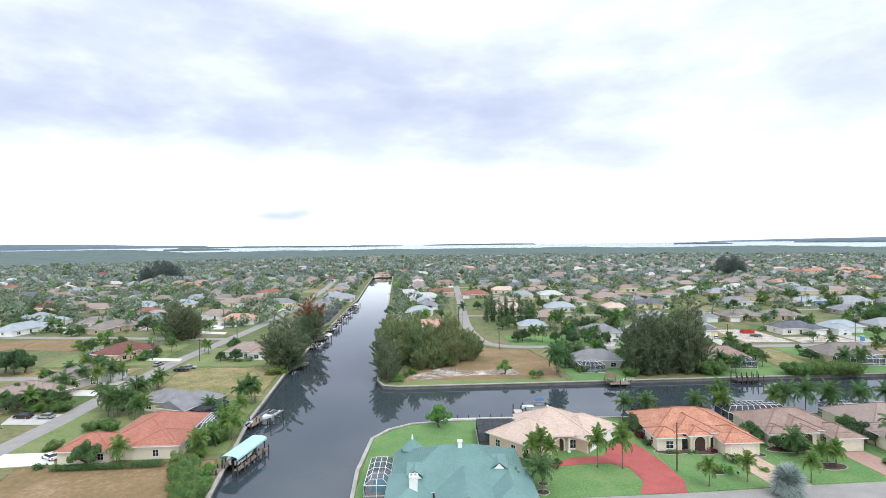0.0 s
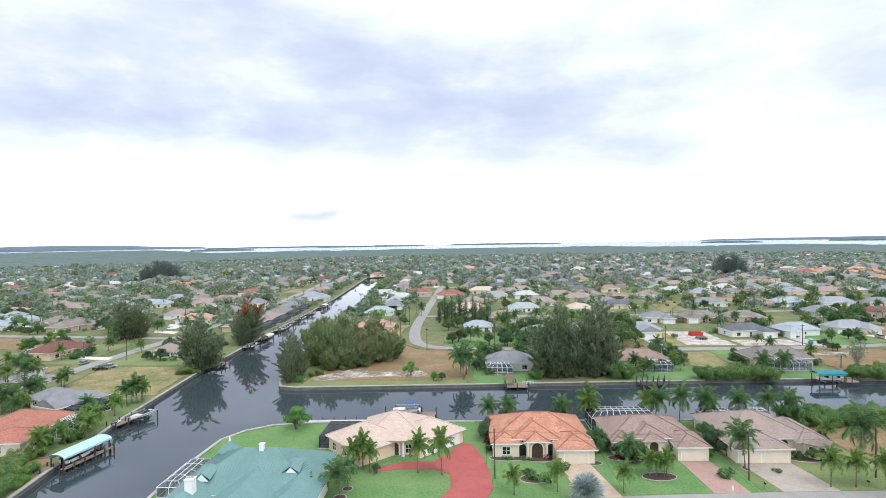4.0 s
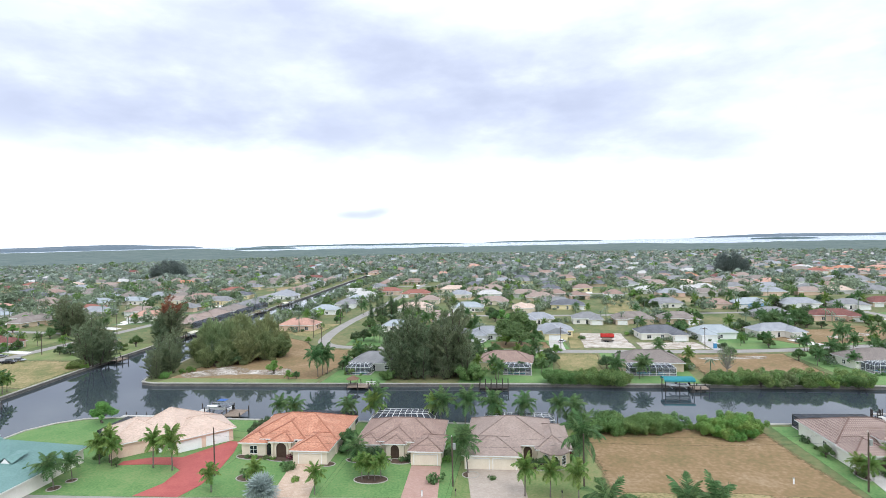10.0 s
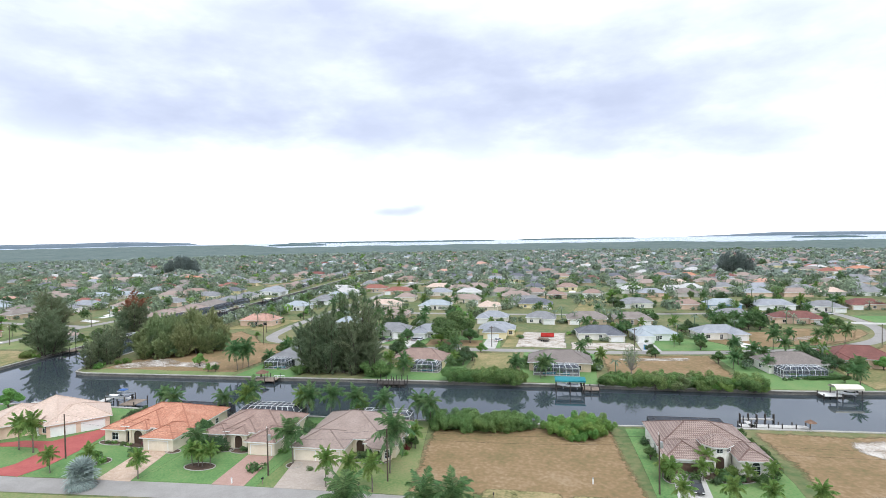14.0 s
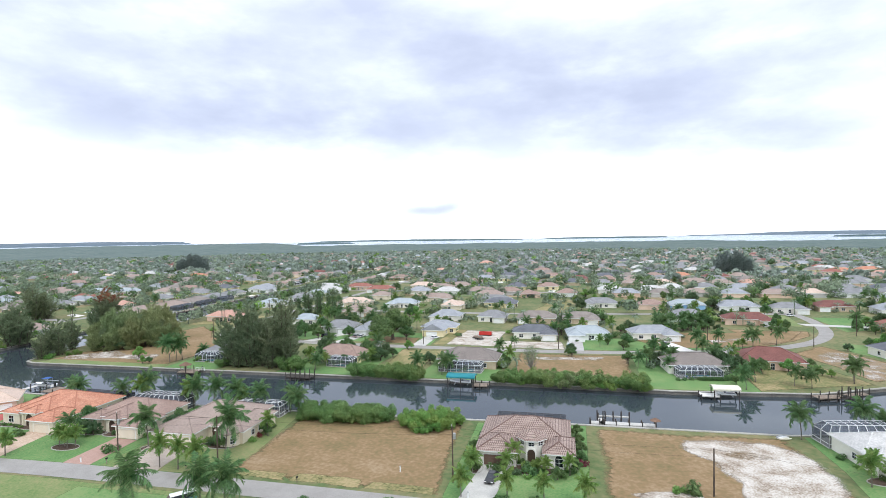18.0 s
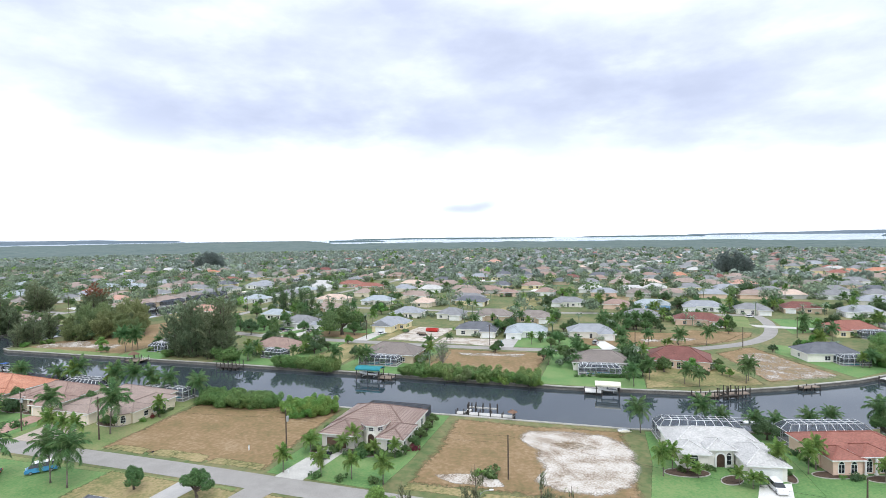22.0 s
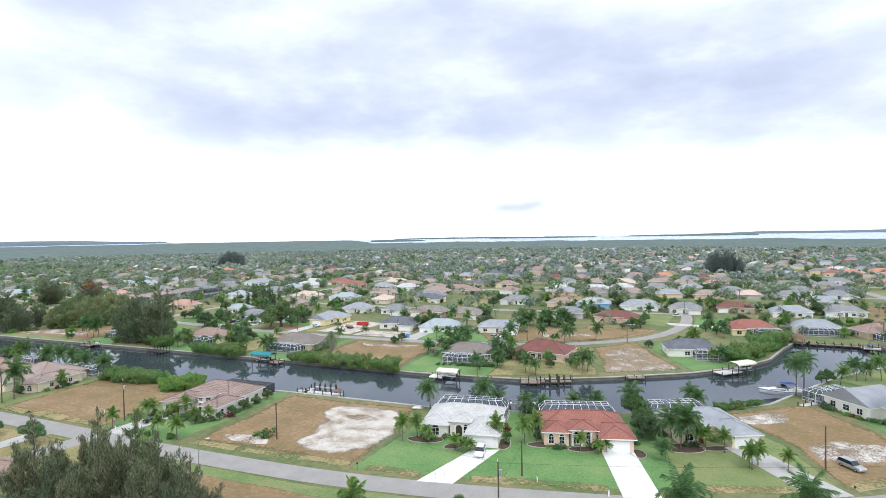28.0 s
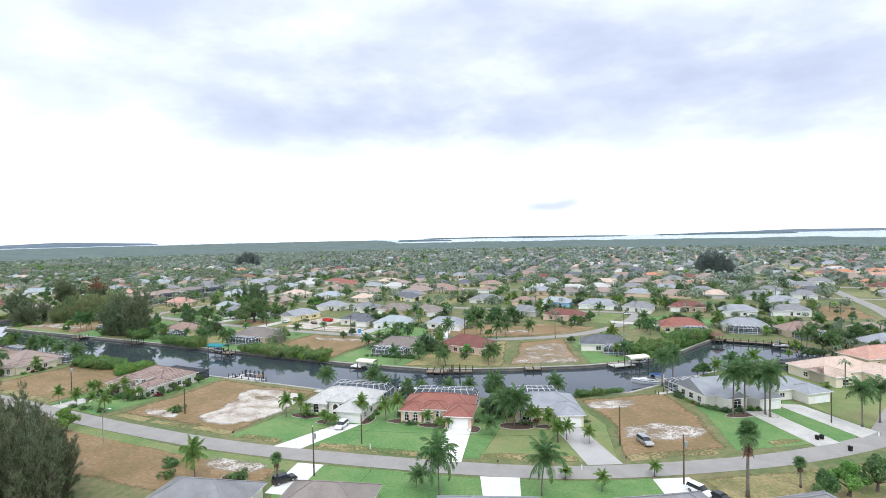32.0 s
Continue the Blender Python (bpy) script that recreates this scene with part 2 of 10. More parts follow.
M = {}
M["ground"] = material("mixed_grass_ground", ((0.085, 0.13, 0.045), (0.145, 0.16, 0.068), (0.22, 0.19, 0.095)), 0.05, 0.7, 0.95)
M["lawn"] = material("mown_lawn", ((0.082, 0.178, 0.056), (0.126, 0.232, 0.076), (0.19, 0.26, 0.10)), 0.10, 2.2, 0.95, fade=True, lo=0.36)
M["lawn_pale"] = material("pale_lawn", ((0.12, 0.19, 0.06), (0.18, 0.22, 0.085), (0.25, 0.235, 0.11)), 0.10, 2.2, 0.95, fade=True)
M["dry"] = material("dry_grass", ((0.15, 0.128, 0.055), (0.238, 0.158, 0.08), (0.33, 0.24, 0.145)), 0.085, 1.1, 0.95, fade=True, lo=0.34, hi=0.68)
M["dry_green"] = material("half_dry_grass", ((0.145, 0.165, 0.06), (0.245, 0.21, 0.095), (0.35, 0.275, 0.145)), 0.12, 1.5, 0.95, fade=True, lo=0.40, hi=0.62)
M["sand"] = material("white_shell_sand", ((0.22, 0.165, 0.118), (0.42, 0.365, 0.305), (0.59, 0.55, 0.50)), 0.25, 2.8, 0.95, fade=True, lo=0.38, hi=0.60)
M["mulch"] = material("dark_mulch", ((0.06, 0.04, 0.03), (0.125, 0.085, 0.06)), 0.8, 9, 0.95)
M["asphalt"] = material("worn_asphalt", ((0.262, 0.245, 0.226), (0.335, 0.316, 0.295)), 0.25, 6, 0.9)
M["concrete"] = material("concrete", ((0.42, 0.40, 0.37), (0.56, 0.54, 0.50)), 0.3, 4, 0.85)
M["white_concrete"] = material("pale_concrete_drive", ((0.62, 0.60, 0.57), (0.74, 0.72, 0.69)), 0.25, 4, 0.85)
M["grey_drive"] = material("grey_drive", ((0.36, 0.345, 0.33), (0.45, 0.43, 0.41)), 0.25, 4, 0.9)
M["red_drive"] = material("red_stamped_drive", ((0.33, 0.075, 0.07), (0.43, 0.115, 0.10)), 0.3, 4, 0.8)
M["paver_tan"] = paver("tan_pavers", (0.44, 0.31, 0.22), (0.58, 0.45, 0.35), (0.33, 0.25, 0.2), 0.6, 0.4)
M["paver_rose"] = paver("rose_pavers", (0.36, 0.22, 0.175), (0.45, 0.30, 0.25), (0.3, 0.2, 0.17), 0.5, 0.3)
M["paver_grey"] = paver("grey_pavers", (0.35, 0.29, 0.24), (0.46, 0.39, 0.33), (0.3, 0.26, 0.23), 0.5, 0.3)
M["water"] = water_material()
# Pale blue of the sky reflected at a low angle, put into the base.
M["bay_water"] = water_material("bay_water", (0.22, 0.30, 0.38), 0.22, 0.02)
M["seawall"] = material("seawall_concrete", ((0.12, 0.112, 0.098), (0.22, 0.205, 0.18)), 0.4, 3, 0.9)
M["cap"] = material("pale_wall_cap", ((0.30, 0.285, 0.25), (0.45, 0.43, 0.39)), 0.4, 3, 0.9)
M["wood"] = material("grey_weathered_timber", ((0.17, 0.13, 0.10), (0.30, 0.24, 0.19)), 1.2, 9, 0.9)
M["dark_wood"] = material("dark_piling_timber", ((0.035, 0.03, 0.027), (0.08, 0.068, 0.06)), 1.2, 9, 0.9)
M["pole"] = material("creosoted_pole", ((0.06, 0.045, 0.035), (0.12, 0.09, 0.07)), 1.5, 9, 0.9)
M["white"] = material("white_paint", ((0.74, 0.74, 0.72), (0.82, 0.82, 0.80)), 0.6, 4, 0.6)
M["cream"] = material("cream_stucco", ((0.66, 0.58, 0.45), (0.74, 0.66, 0.53)), 0.5, 5, 0.9)
M["offwhite"] = material("offwhite_stucco", ((0.70, 0.67, 0.60), (0.78, 0.75, 0.69)), 0.5, 5, 0.9)
M["pink"] = material("pink_stucco", ((0.66, 0.47, 0.36), (0.74, 0.56, 0.45)), 0.5, 5, 0.9)
M["yellow"] = material("pale_yellow_stucco", ((0.70, 0.60, 0.36), (0.78, 0.68, 0.44)), 0.5, 5, 0.9)
M["grey_wall"] = material("grey_stucco", ((0.47, 0.46, 0.44), (0.56, 0.55, 0.53)), 0.5, 5, 0.9)
M["blue_wall"] = material("blue_stucco", ((0.24, 0.42, 0.66), (0.32, 0.50, 0.74)), 0.5, 5, 0.9)
M["tan_wall"] = material("tan_stucco", ((0.48, 0.38, 0.27), (0.57, 0.46, 0.34)), 0.5, 5, 0.9)
M["r_orange"] = tile_roof("orange_clay_tile", ((0.37, 0.155, 0.095), (0.45, 0.205, 0.13), (0.53, 0.275, 0.18)), 0.34)
M["r_red"] = tile_roof("red_tile", ((0.235, 0.09, 0.068), (0.305, 0.13, 0.098)), 0.32)
M["r_rust"] = tile_roof("orange_red_tile", ((0.33, 0.125, 0.085), (0.42, 0.18, 0.125)), 0.3)
M["r_darkred"] = tile_roof("dark_red_tile", ((0.15, 0.06, 0.05), (0.21, 0.085, 0.07)), 0.4)
M["r_brown"] = tile_roof("brown_pink_tile", ((0.25, 0.168, 0.138), (0.325, 0.23, 0.19)), 0.3)
M["r_taupe"] = tile_roof("taupe_tile", ((0.272, 0.206, 0.176), (0.338, 0.264, 0.226)), 0.22)
M["r_mottled"] = tile_roof("mottled_brown_tile", ((0.185, 0.115, 0.092), (0.31, 0.225, 0.19)), 0.55, 3.6)
def diagonal(m, a, b, size):
    """Lays a diagonal two-tone tile pattern over a roof."""
    n, l = m.node_tree.nodes, m.node_tree.links
    tc, rot, ck = n.new("ShaderNodeTexCoord"), n.new("ShaderNodeMapping"), n.new("ShaderNodeTexChecker")
    rot.inputs["Rotation"].default_value[2] = radians(45)
    l.new(tc.outputs["Object"], rot.inputs["Vector"])
    l.new(rot.outputs[0], ck.inputs["Vector"])
    ck.inputs["Scale"].default_value = size
    ck.inputs["Color1"].default_value, ck.inputs["Color2"].default_value = (*a, 1), (*b, 1)
    p = n["Principled BSDF"]
    mx = n.new("ShaderNodeMix")
    mx.data_type = "RGBA"
    mx.inputs[0].default_value = 0.68
    l.new(p.inputs["Base Color"].links[0].from_socket, mx.inputs[6])
    l.new(ck.outputs[0], mx.inputs[7])
    l.new(mx.outputs[2], p.inputs["Base Color"])


diagonal(M["r_mottled"], (0.105, 0.062, 0.05), (0.43, 0.34, 0.295), 3.4)
M["r_peach"] = tile_roof("peach_tile", ((0.50, 0.375, 0.30), (0.585, 0.455, 0.375)), 0.25)
M["r_white"] = tile_roof("white_tile", ((0.40, 0.39, 0.375), (0.53, 0.515, 0.495)), 0.25)
# Grey and brown shingle lifted in colour for the haze over distant roofs.
M["r_grey"] = material("grey_shingle", ((0.183, 0.183, 0.189), (0.271, 0.271, 0.277)), 0.3, 6, 0.9, courses=7)
M["r_dark"] = material("dark_shingle", ((0.100, 0.104, 0.118), (0.159, 0.165, 0.183)), 0.3, 6, 0.9, courses=7)
M["r_shingle"] = material("brown_shingle", ((0.195, 0.165, 0.147), (0.277, 0.242, 0.218)), 0.3, 6, 0.9, courses=7)
M["r_bluegrey"] = material("blue_grey_metal_roof", ((0.28, 0.315, 0.335), (0.37, 0.405, 0.425)), 0.3, 4, 0.55, courses=2)
M["r_lightgrey"] = material("light_grey_metal_roof", ((0.235, 0.245, 0.265), (0.325, 0.335, 0.355)), 0.3, 4, 0.55, courses=2)
M["r_green"] = material("sea_green_metal_roof", ((0.125, 0.225, 0.21), (0.17, 0.285, 0.265)), 0.2, 3, 0.5)
M["r_pink"] = tile_roof("salmon_tile", ((0.43, 0.235, 0.18), (0.53, 0.32, 0.25)), 0.35)
# Ridge tiles; the darker ones carry the shade along the hips in their colour.
CAP = {k: tile_roof("ridge_" + k, cols, 0.3) for k, cols in (("r_orange", ((0.29, 0.115, 0.07), (0.38, 0.165, 0.105))), ("r_brown", ((0.175, 0.113, 0.09), (0.25, 0.172, 0.142))), ("r_taupe", ((0.195, 0.145, 0.12), (0.27, 0.208, 0.177))),
                                                       ("r_red", ((0.215, 0.075, 0.055), (0.29, 0.112, 0.083))), ("r_white", ((0.50, 0.49, 0.47), (0.60, 0.59, 0.57))), ("r_mottled", ((0.12, 0.07, 0.055), (0.2, 0.13, 0.11))))}
M["r_greybrown"] = tile_roof("grey_brown_tile", ((0.165, 0.14, 0.125), (0.235, 0.20, 0.18)), 0.35)
M["glass"] = material("dark_window_glass", ((0.012, 0.016, 0.02), (0.03, 0.036, 0.042)), 0.6, 2, 0.08, spec=0.6)
M["door"] = material("dark_door", ((0.05, 0.03, 0.022), (0.085, 0.055, 0.04)), 1.0, 6, 0.5)
M["garage_cream"] = material("cream_garage_door", ((0.68, 0.60, 0.48), (0.75, 0.67, 0.55)), 0.5, 4, 0.6)
M["garage_brown"] = material("brown_garage_door", ((0.12, 0.075, 0.055), (0.17, 0.11, 0.08)), 0.8, 5, 0.6)
# Screen cloth tinted bluish: the sky's reflection is in its colour.
M["screen"] = screen_material("insect_screen", 0.58, (0.085, 0.10, 0.125))
M["screen_dark"] = screen_material("dark_insect_screen", 0.78, (0.045, 0.052, 0.065))
M["bronze"] = material("bronze_frame", ((0.035, 0.03, 0.027), (0.06, 0.05, 0.045)), 1, 5, 0.5)
M["pool"] = material("pool_water", ((0.05, 0.42, 0.52), (0.08, 0.52, 0.62)), 0.5, 3, 0.08, spec=0.6)
M["palm_leaf"] = material("palm_frond", ((0.075, 0.155, 0.055), (0.15, 0.24, 0.095)), 0.5, 4, 0.65, island=0.35, leafy=0.4)
M["palm_light"] = material("light_palm_frond", ((0.12, 0.22, 0.05), (0.22, 0.31, 0.09)), 0.5, 4, 0.65, island=0.3, leafy=0.4)
M["palm_silver"] = material("silver_palm_frond", ((0.230, 0.287, 0.270), (0.380, 0.437, 0.414)), 0.5, 4, 0.65, island=0.3, leafy=0.35)
M["palm_trunk"] = material("palm_trunk", ((0.12, 0.10, 0.085), (0.22, 0.19, 0.16)), 1.2, 8, 0.95)
M["bark"] = material("bark", ((0.07, 0.055, 0.045), (0.14, 0.115, 0.095)), 1.2, 8, 0.95)
M["grey_twig"] = material("grey_twig", ((0.22, 0.20, 0.18), (0.36, 0.33, 0.30)), 1.2, 8, 0.95)
M["leaf"] = material("broad_leaf", ((0.095, 0.18, 0.068), (0.175, 0.265, 0.10)), 0.3, 3, 0.7, island=0.4, leafy=0.5)
M["bank_leaf"] = material("bank_shrub_leaf", ((0.12, 0.22, 0.07), (0.25, 0.355, 0.125)), 0.3, 3, 0.7, island=0.45, leafy=0.5)
M["leaf_bright"] = material("bright_leaf", ((0.15, 0.29, 0.07), (0.27, 0.42, 0.12)), 0.3, 3, 0.7, island=0.4, leafy=0.5)
M["leaf_dark"] = material("dark_leaf", ((0.08, 0.14, 0.068), (0.14, 0.205, 0.095)), 0.3, 3, 0.75, island=0.4, leafy=0.5)
M["pine"] = material("grey_green_needles", ((0.145, 0.20, 0.115), (0.28, 0.335, 0.195)), 0.25, 3, 0.85, island=0.5, leafy=0.6)
M["pine_dark"] = material("olive_brown_needles", ((0.115, 0.142, 0.082), (0.215, 0.24, 0.14)), 0.25, 3, 0.85, island=0.5, leafy=0.5)
M["pine_olive"] = material("olive_needles", ((0.185, 0.235, 0.105), (0.325, 0.37, 0.175)), 0.2, 3, 0.85, island=0.45, leafy=0.5)
M["rust_leaf"] = material("rust_brown_leaf", ((0.192, 0.084, 0.042), (0.300, 0.144, 0.072)), 0.3, 3, 0.8, island=0.4, leafy=0.35)
M["flower_red"] = material("dark_red_leaf", ((0.13, 0.026, 0.032), (0.23, 0.055, 0.058)), 0.5, 4, 0.7, island=0.4, leafy=0.35)
# Wetland green turned bluish: the haze over it is mixed into the colour.
M["mangrove"] = material("hazed_mangrove_canopy", ((0.078, 0.115, 0.105), (0.128, 0.162, 0.145)), 0.012, 0.12, 0.95)
# Leaf lightened and cooled: the haze of the far distance is in its colour.
M["hazed_city_leaf"] = material("hazed_tree_leaf", ((0.22, 0.275, 0.235), (0.34, 0.395, 0.325)), 0.01, 0.3, 0.85, island=0.4, leafy=0.55)
# Palms of the town: paler and greyer, haze put into the frond colour.
M["town_palm"] = material("hazed_town_frond", ((0.16, 0.215, 0.15), (0.26, 0.31, 0.215)), 0.02, 0.4, 0.8, island=0.4, leafy=0.5)
M["grove"] = material("dark_grove_needles", ((0.16, 0.205, 0.19), (0.25, 0.29, 0.26)), 0.1, 1, 0.85, island=0.4, leafy=0.4)
# Paler and bluer than the near leaf, with distance haze in the colour.
M["town_leaf"] = material("hazed_town_leaf", ((0.17, 0.235, 0.16), (0.30, 0.36, 0.245)), 0.02, 0.4, 0.85, island=0.45, leafy=0.55)
M["car_black"] = material("black_car_paint", ((0.012, 0.012, 0.014), (0.02, 0.02, 0.022)), 0.5, 2, 0.2, spec=0.6)
M["car_silver"] = material("silver_car_paint", ((0.38, 0.39, 0.40), (0.46, 0.47, 0.48)), 0.5, 2, 0.3, metallic=0.5)
M["car_white"] = material("white_car_paint", ((0.72, 0.72, 0.72), (0.78, 0.78, 0.78)), 0.5, 2, 0.25, spec=0.5)
M["car_blue"] = material("blue_van_paint", ((0.05, 0.22, 0.42), (0.08, 0.30, 0.52)), 0.5, 2, 0.3, spec=0.5)
M["car_red"] = material("red_paint", ((0.42, 0.03, 0.025), (0.50, 0.05, 0.04)), 0.5, 2, 0.35)
M["rubber"] = material("tyre_rubber", ((0.012, 0.012, 0.012), (0.025, 0.025, 0.025)), 2, 9, 0.9)
M["metal"] = material("galvanised_metal", ((0.38, 0.39, 0.40), (0.5, 0.51, 0.52)), 1, 6, 0.45, metallic=0.7)
M["teal_canvas"] = material("teal_canvas", ((0.02, 0.17, 0.20), (0.035, 0.23, 0.26)), 0.5, 4, 0.8)
M["aqua_canvas"] = material("aqua_canvas", ((0.36, 0.62, 0.60), (0.46, 0.70, 0.68)), 0.5, 4, 0.8)
M["beige_canvas"] = material("beige_canvas", ((0.62, 0.58, 0.46), (0.72, 0.68, 0.56)), 0.5, 4, 0.8)
M["blue_canvas"] = material("blue_canvas", ((0.03, 0.09, 0.28), (0.05, 0.13, 0.36)), 0.5, 4, 0.7)
M["hull"] = material("white_gelcoat", ((0.74, 0.74, 0.74), (0.80, 0.80, 0.80)), 0.5, 3, 0.25, spec=0.5)
M["thatch"] = material("palm_thatch", ((0.13, 0.075, 0.05), (0.22, 0.14, 0.10)), 1, 8, 0.95)


# ---- mesh kit ----
class Mesh:
    """Collects corners and faces, then becomes one mesh."""

    def __init__(self, m=None):
        self.v, self.f, self.m = [], [], m or Matrix()

    def add(self, verts, faces):
        k = len(self.v)
        self.v += [tuple(self.m @ Vector(p)) for p in verts]
        self.f += [tuple(i + k for i in f) for f in faces]
        return self

    def quad(self, *pts):
        return self.add(pts, [tuple(range(len(pts)))])

    def box(self, x0, x1, y0, y1, z0, z1):
        return self.add([(x0, y0, z0), (x1, y0, z0), (x1, y1, z0), (x0, y1, z0), (x0, y0, z1), (x1, y0, z1), (x1, y1, z1), (x0, y1, z1)],
                        [(3, 2, 1, 0), (4, 5, 6, 7), (0, 1, 5, 4), (1, 2, 6, 5), (2, 3, 7, 6), (3, 0, 4, 7)])

    def bar(self, a, b, w, h=None):
        """A square bar from a to b."""
        h = h or w
        a, b = Vector(a), Vector(b)
        d = (b - a).normalized()
        s = d.cross(Vector((0, 0, 1)))
        s = (s.normalized() if s.length > 1e-4 else Vector((1, 0, 0))) * (w / 2)
        u = s.cross(d).normalized() * (h / 2)
        c = [p + i * s + j * u for p in (a, b) for i, j in ((-1, -1), (1, -1), (1, 1), (-1, 1))]
        return self.add(c, [(3, 2, 1, 0), (4, 5, 6, 7), (0, 1, 5, 4), (1, 2, 6, 5), (2, 3, 7, 6), (3, 0, 4, 7)])

    def tube(self, path, radii, n=8, cap=True):
        """A tapered round tube along points."""
        rings = []
        for i, p in enumerate(path):
            p = Vector(p)
            d = (Vector(path[min(i + 1, len(path) - 1)]) - Vector(path[max(i - 1, 0)])).normalized()
            s = d.cross(Vector((0, 1, 0.01))).normalized()
            u = s.cross(d)
            rings += [p + radii[i] * (math.cos(a) * s + math.sin(a) * u) for a in (2 * math.pi * k / n for k in range(n))]
        faces = [(i * n + k, i * n + (k + 1) % n, (i + 1) * n + (k + 1) % n, (i + 1) * n + k) for i in range(len(path) - 1) for k in range(n)]
        if cap:
            faces += [tuple(range(n))[::-1], tuple(range((len(path) - 1) * n, len(path) * n))]
        return self.add(rings, faces)

    def weld(self):
        """Joins corners that coincide."""
        seen, index, verts = {}, [], []
        for p in self.v:
            k = tuple(round(c, 3) for c in p)
            if k not in seen:
                seen[k] = len(verts)
                verts.append(p)
            index.append(seen[k])
        self.f = [tuple(dict.fromkeys(index[i] for i in f)) for f in self.f]
        self.f = [f for f in self.f if len(f) > 2]
        self.v = verts

    def data(self, name, mat, smooth=False):
        me = bpy.data.meshes.new(name)
        me.from_pydata(self.v, [], self.f)
        me.materials.append(mat)
        if smooth:
            me.polygons.foreach_set("use_smooth", [True] * len(me.polygons))
        me.update()
        return me


def part(name, mesh, mat, parent=None, label="", smooth=False, m=None):
    """Links a Mesh (or ready mesh data) as one object under its thing or part."""
    if isinstance(mesh, Mesh) and name in ("roof", "fascia", "wall", "cap", "seawall", "screen"):
        mesh.weld()
    me = mesh.data(name, mat, smooth) if isinstance(mesh, Mesh) else mesh
    ob = new(name, me)
    if parent:
        ob.parent = parent
    if m is not None:
        ob.matrix_basis = m
    if label:
        tagged(ob, label)
    return ob


GROUPS = {"palm_tree": "palms of the gardens", "tree": "garden trees", "shrub": "garden shrubs", "pine_tree": "pines by the canals", "house": "houses of the suburb", "dock": "docks along the canals",
          "boat_lift": "boat lifts along the canals", "boat": "moored boats", "car": "parked cars", "utility_pole": "street poles", "mailbox": "mailboxes", "marker_post": "lot marker posts", "planting_bed": "planting beds"}


def thing(name, label, category, x=0, y=0, z=0, rot=0, group="", kind=""):
    ob = new(name)
    ob.empty_display_size = 0.2
    ob.matrix_basis = pose(x, y, z, 0, 0, rot)
    return tagged(ob, label, category, group or GROUPS.get(name, ""), kind)


CACHE = {}


def cached(key, build):
    if key not in CACHE:
        CACHE[key] = build()
    return CACHE[key]

# ---- ground, canals, roads ----
from mathutils.geometry import delaunay_2d_cdt

BANK_LEFT = [(-36, -60), (-40, 60), (-43.4, 99), (-51.4, 142), (-56.5, 190), (-60, 245), (-69, 434), (-92, 704)]
BANK_RIGHT = [(-66, 704), (-43, 434), (-29.5, 258), (-21.5, 181), (-19, 175), (-14, 173.6)]
BANK_NORTH = [(43, 177), (100, 180.5), (165, 184), (224, 186), (263, 191.5), (288, 204.5), (311, 219), (326, 232), (338, 250), (346, 274), (352, 289)]
BANK_EAST = [(380, 288.5), (392, 280), (388, 262), (376, 253), (366, 244), (351.5, 225), (340, 206), (331, 191), (317, 180)]
BANK_SOUTH = [(290, 167), (268, 159.5), (243, 154), (198, 151), (150, 146.5), (100, 143), (50, 141.5), (4, 140.2), (-7.5, 138), (-13, 134), (-16.5, 128), (-17.2, 110), (-13.5, 60), (-10, -60)]
CANAL = BANK_LEFT + BANK_RIGHT + BANK_NORTH + BANK_EAST + BANK_SOUTH


def inside(p, poly):
    c, n = False, len(poly)
    for i in range(n):
        (x0, y0), (x1, y1) = poly[i], poly[i - 1]
        if (y0 > p[1]) != (y1 > p[1]) and p[0] < (x1 - x0) * (p[1] - y0) / (y1 - y0) + x0:
            c = not c
    return c


def build_ground():
    pts = [Vector(p) for p in CANAL]
    n = len(pts)
    edges = [(i, (i + 1) % n) for i in range(n)]
    rim = [Vector((4800 * math.cos(a), 4800 * math.sin(a))) for a in (2 * math.pi * k / 64 for k in range(64))]
    pts += rim + [Vector((x, y)) for x in range(-1500, 1501, 150) for y in range(-300, 1501, 150) if not inside((x, y), CANAL)]
    co, _, faces, *_ = delaunay_2d_cdt(pts, edges, [], 0, 1e-4)
    g = Mesh()
    tri = [f for f in faces if not inside((sum(co[i].x for i in f) / 3, sum(co[i].y for i in f) / 3), CANAL)]
    g.add([(p.x, p.y, 0) for p in co], tri)
    tagged(part("ground", g, M["ground"]), "flat grassy ground of a canal-side suburb", "ground", kind="structure")
    w = Mesh().quad((-700, -200, -1.0), (700, -200, -1.0), (700, 900, -1.0), (-700, 900, -1.0))
    tagged(part("water_canal", w, M["water"]), "still dark water of the canals", "water", kind="structure")


build_ground()


def seawall(pts, label):
    cap, face = Mesh(), Mesh()
    for (x0, y0), (x1, y1) in zip(pts, pts[1:]):
        cap.bar((x0, y0, 0.06), (x1, y1, 0.06), 0.8, 0.24)
        face.bar((x0, y0, -1.0), (x1, y1, -1.0), 0.3, 2.0)
    ob = tagged(part("seawall", face, M["seawall"]), label, "seawall", kind="structure")
    part("cap", cap, M["cap"], ob)


seawall(BANK_LEFT[1:], "concrete seawall with a pale cap along the canal")
seawall(BANK_RIGHT + BANK_NORTH, "concrete seawall with a pale cap along the canal")
seawall(BANK_EAST, "concrete seawall with a pale cap along the canal")
seawall(BANK_SOUTH, "concrete seawall with a pale cap along the canal")


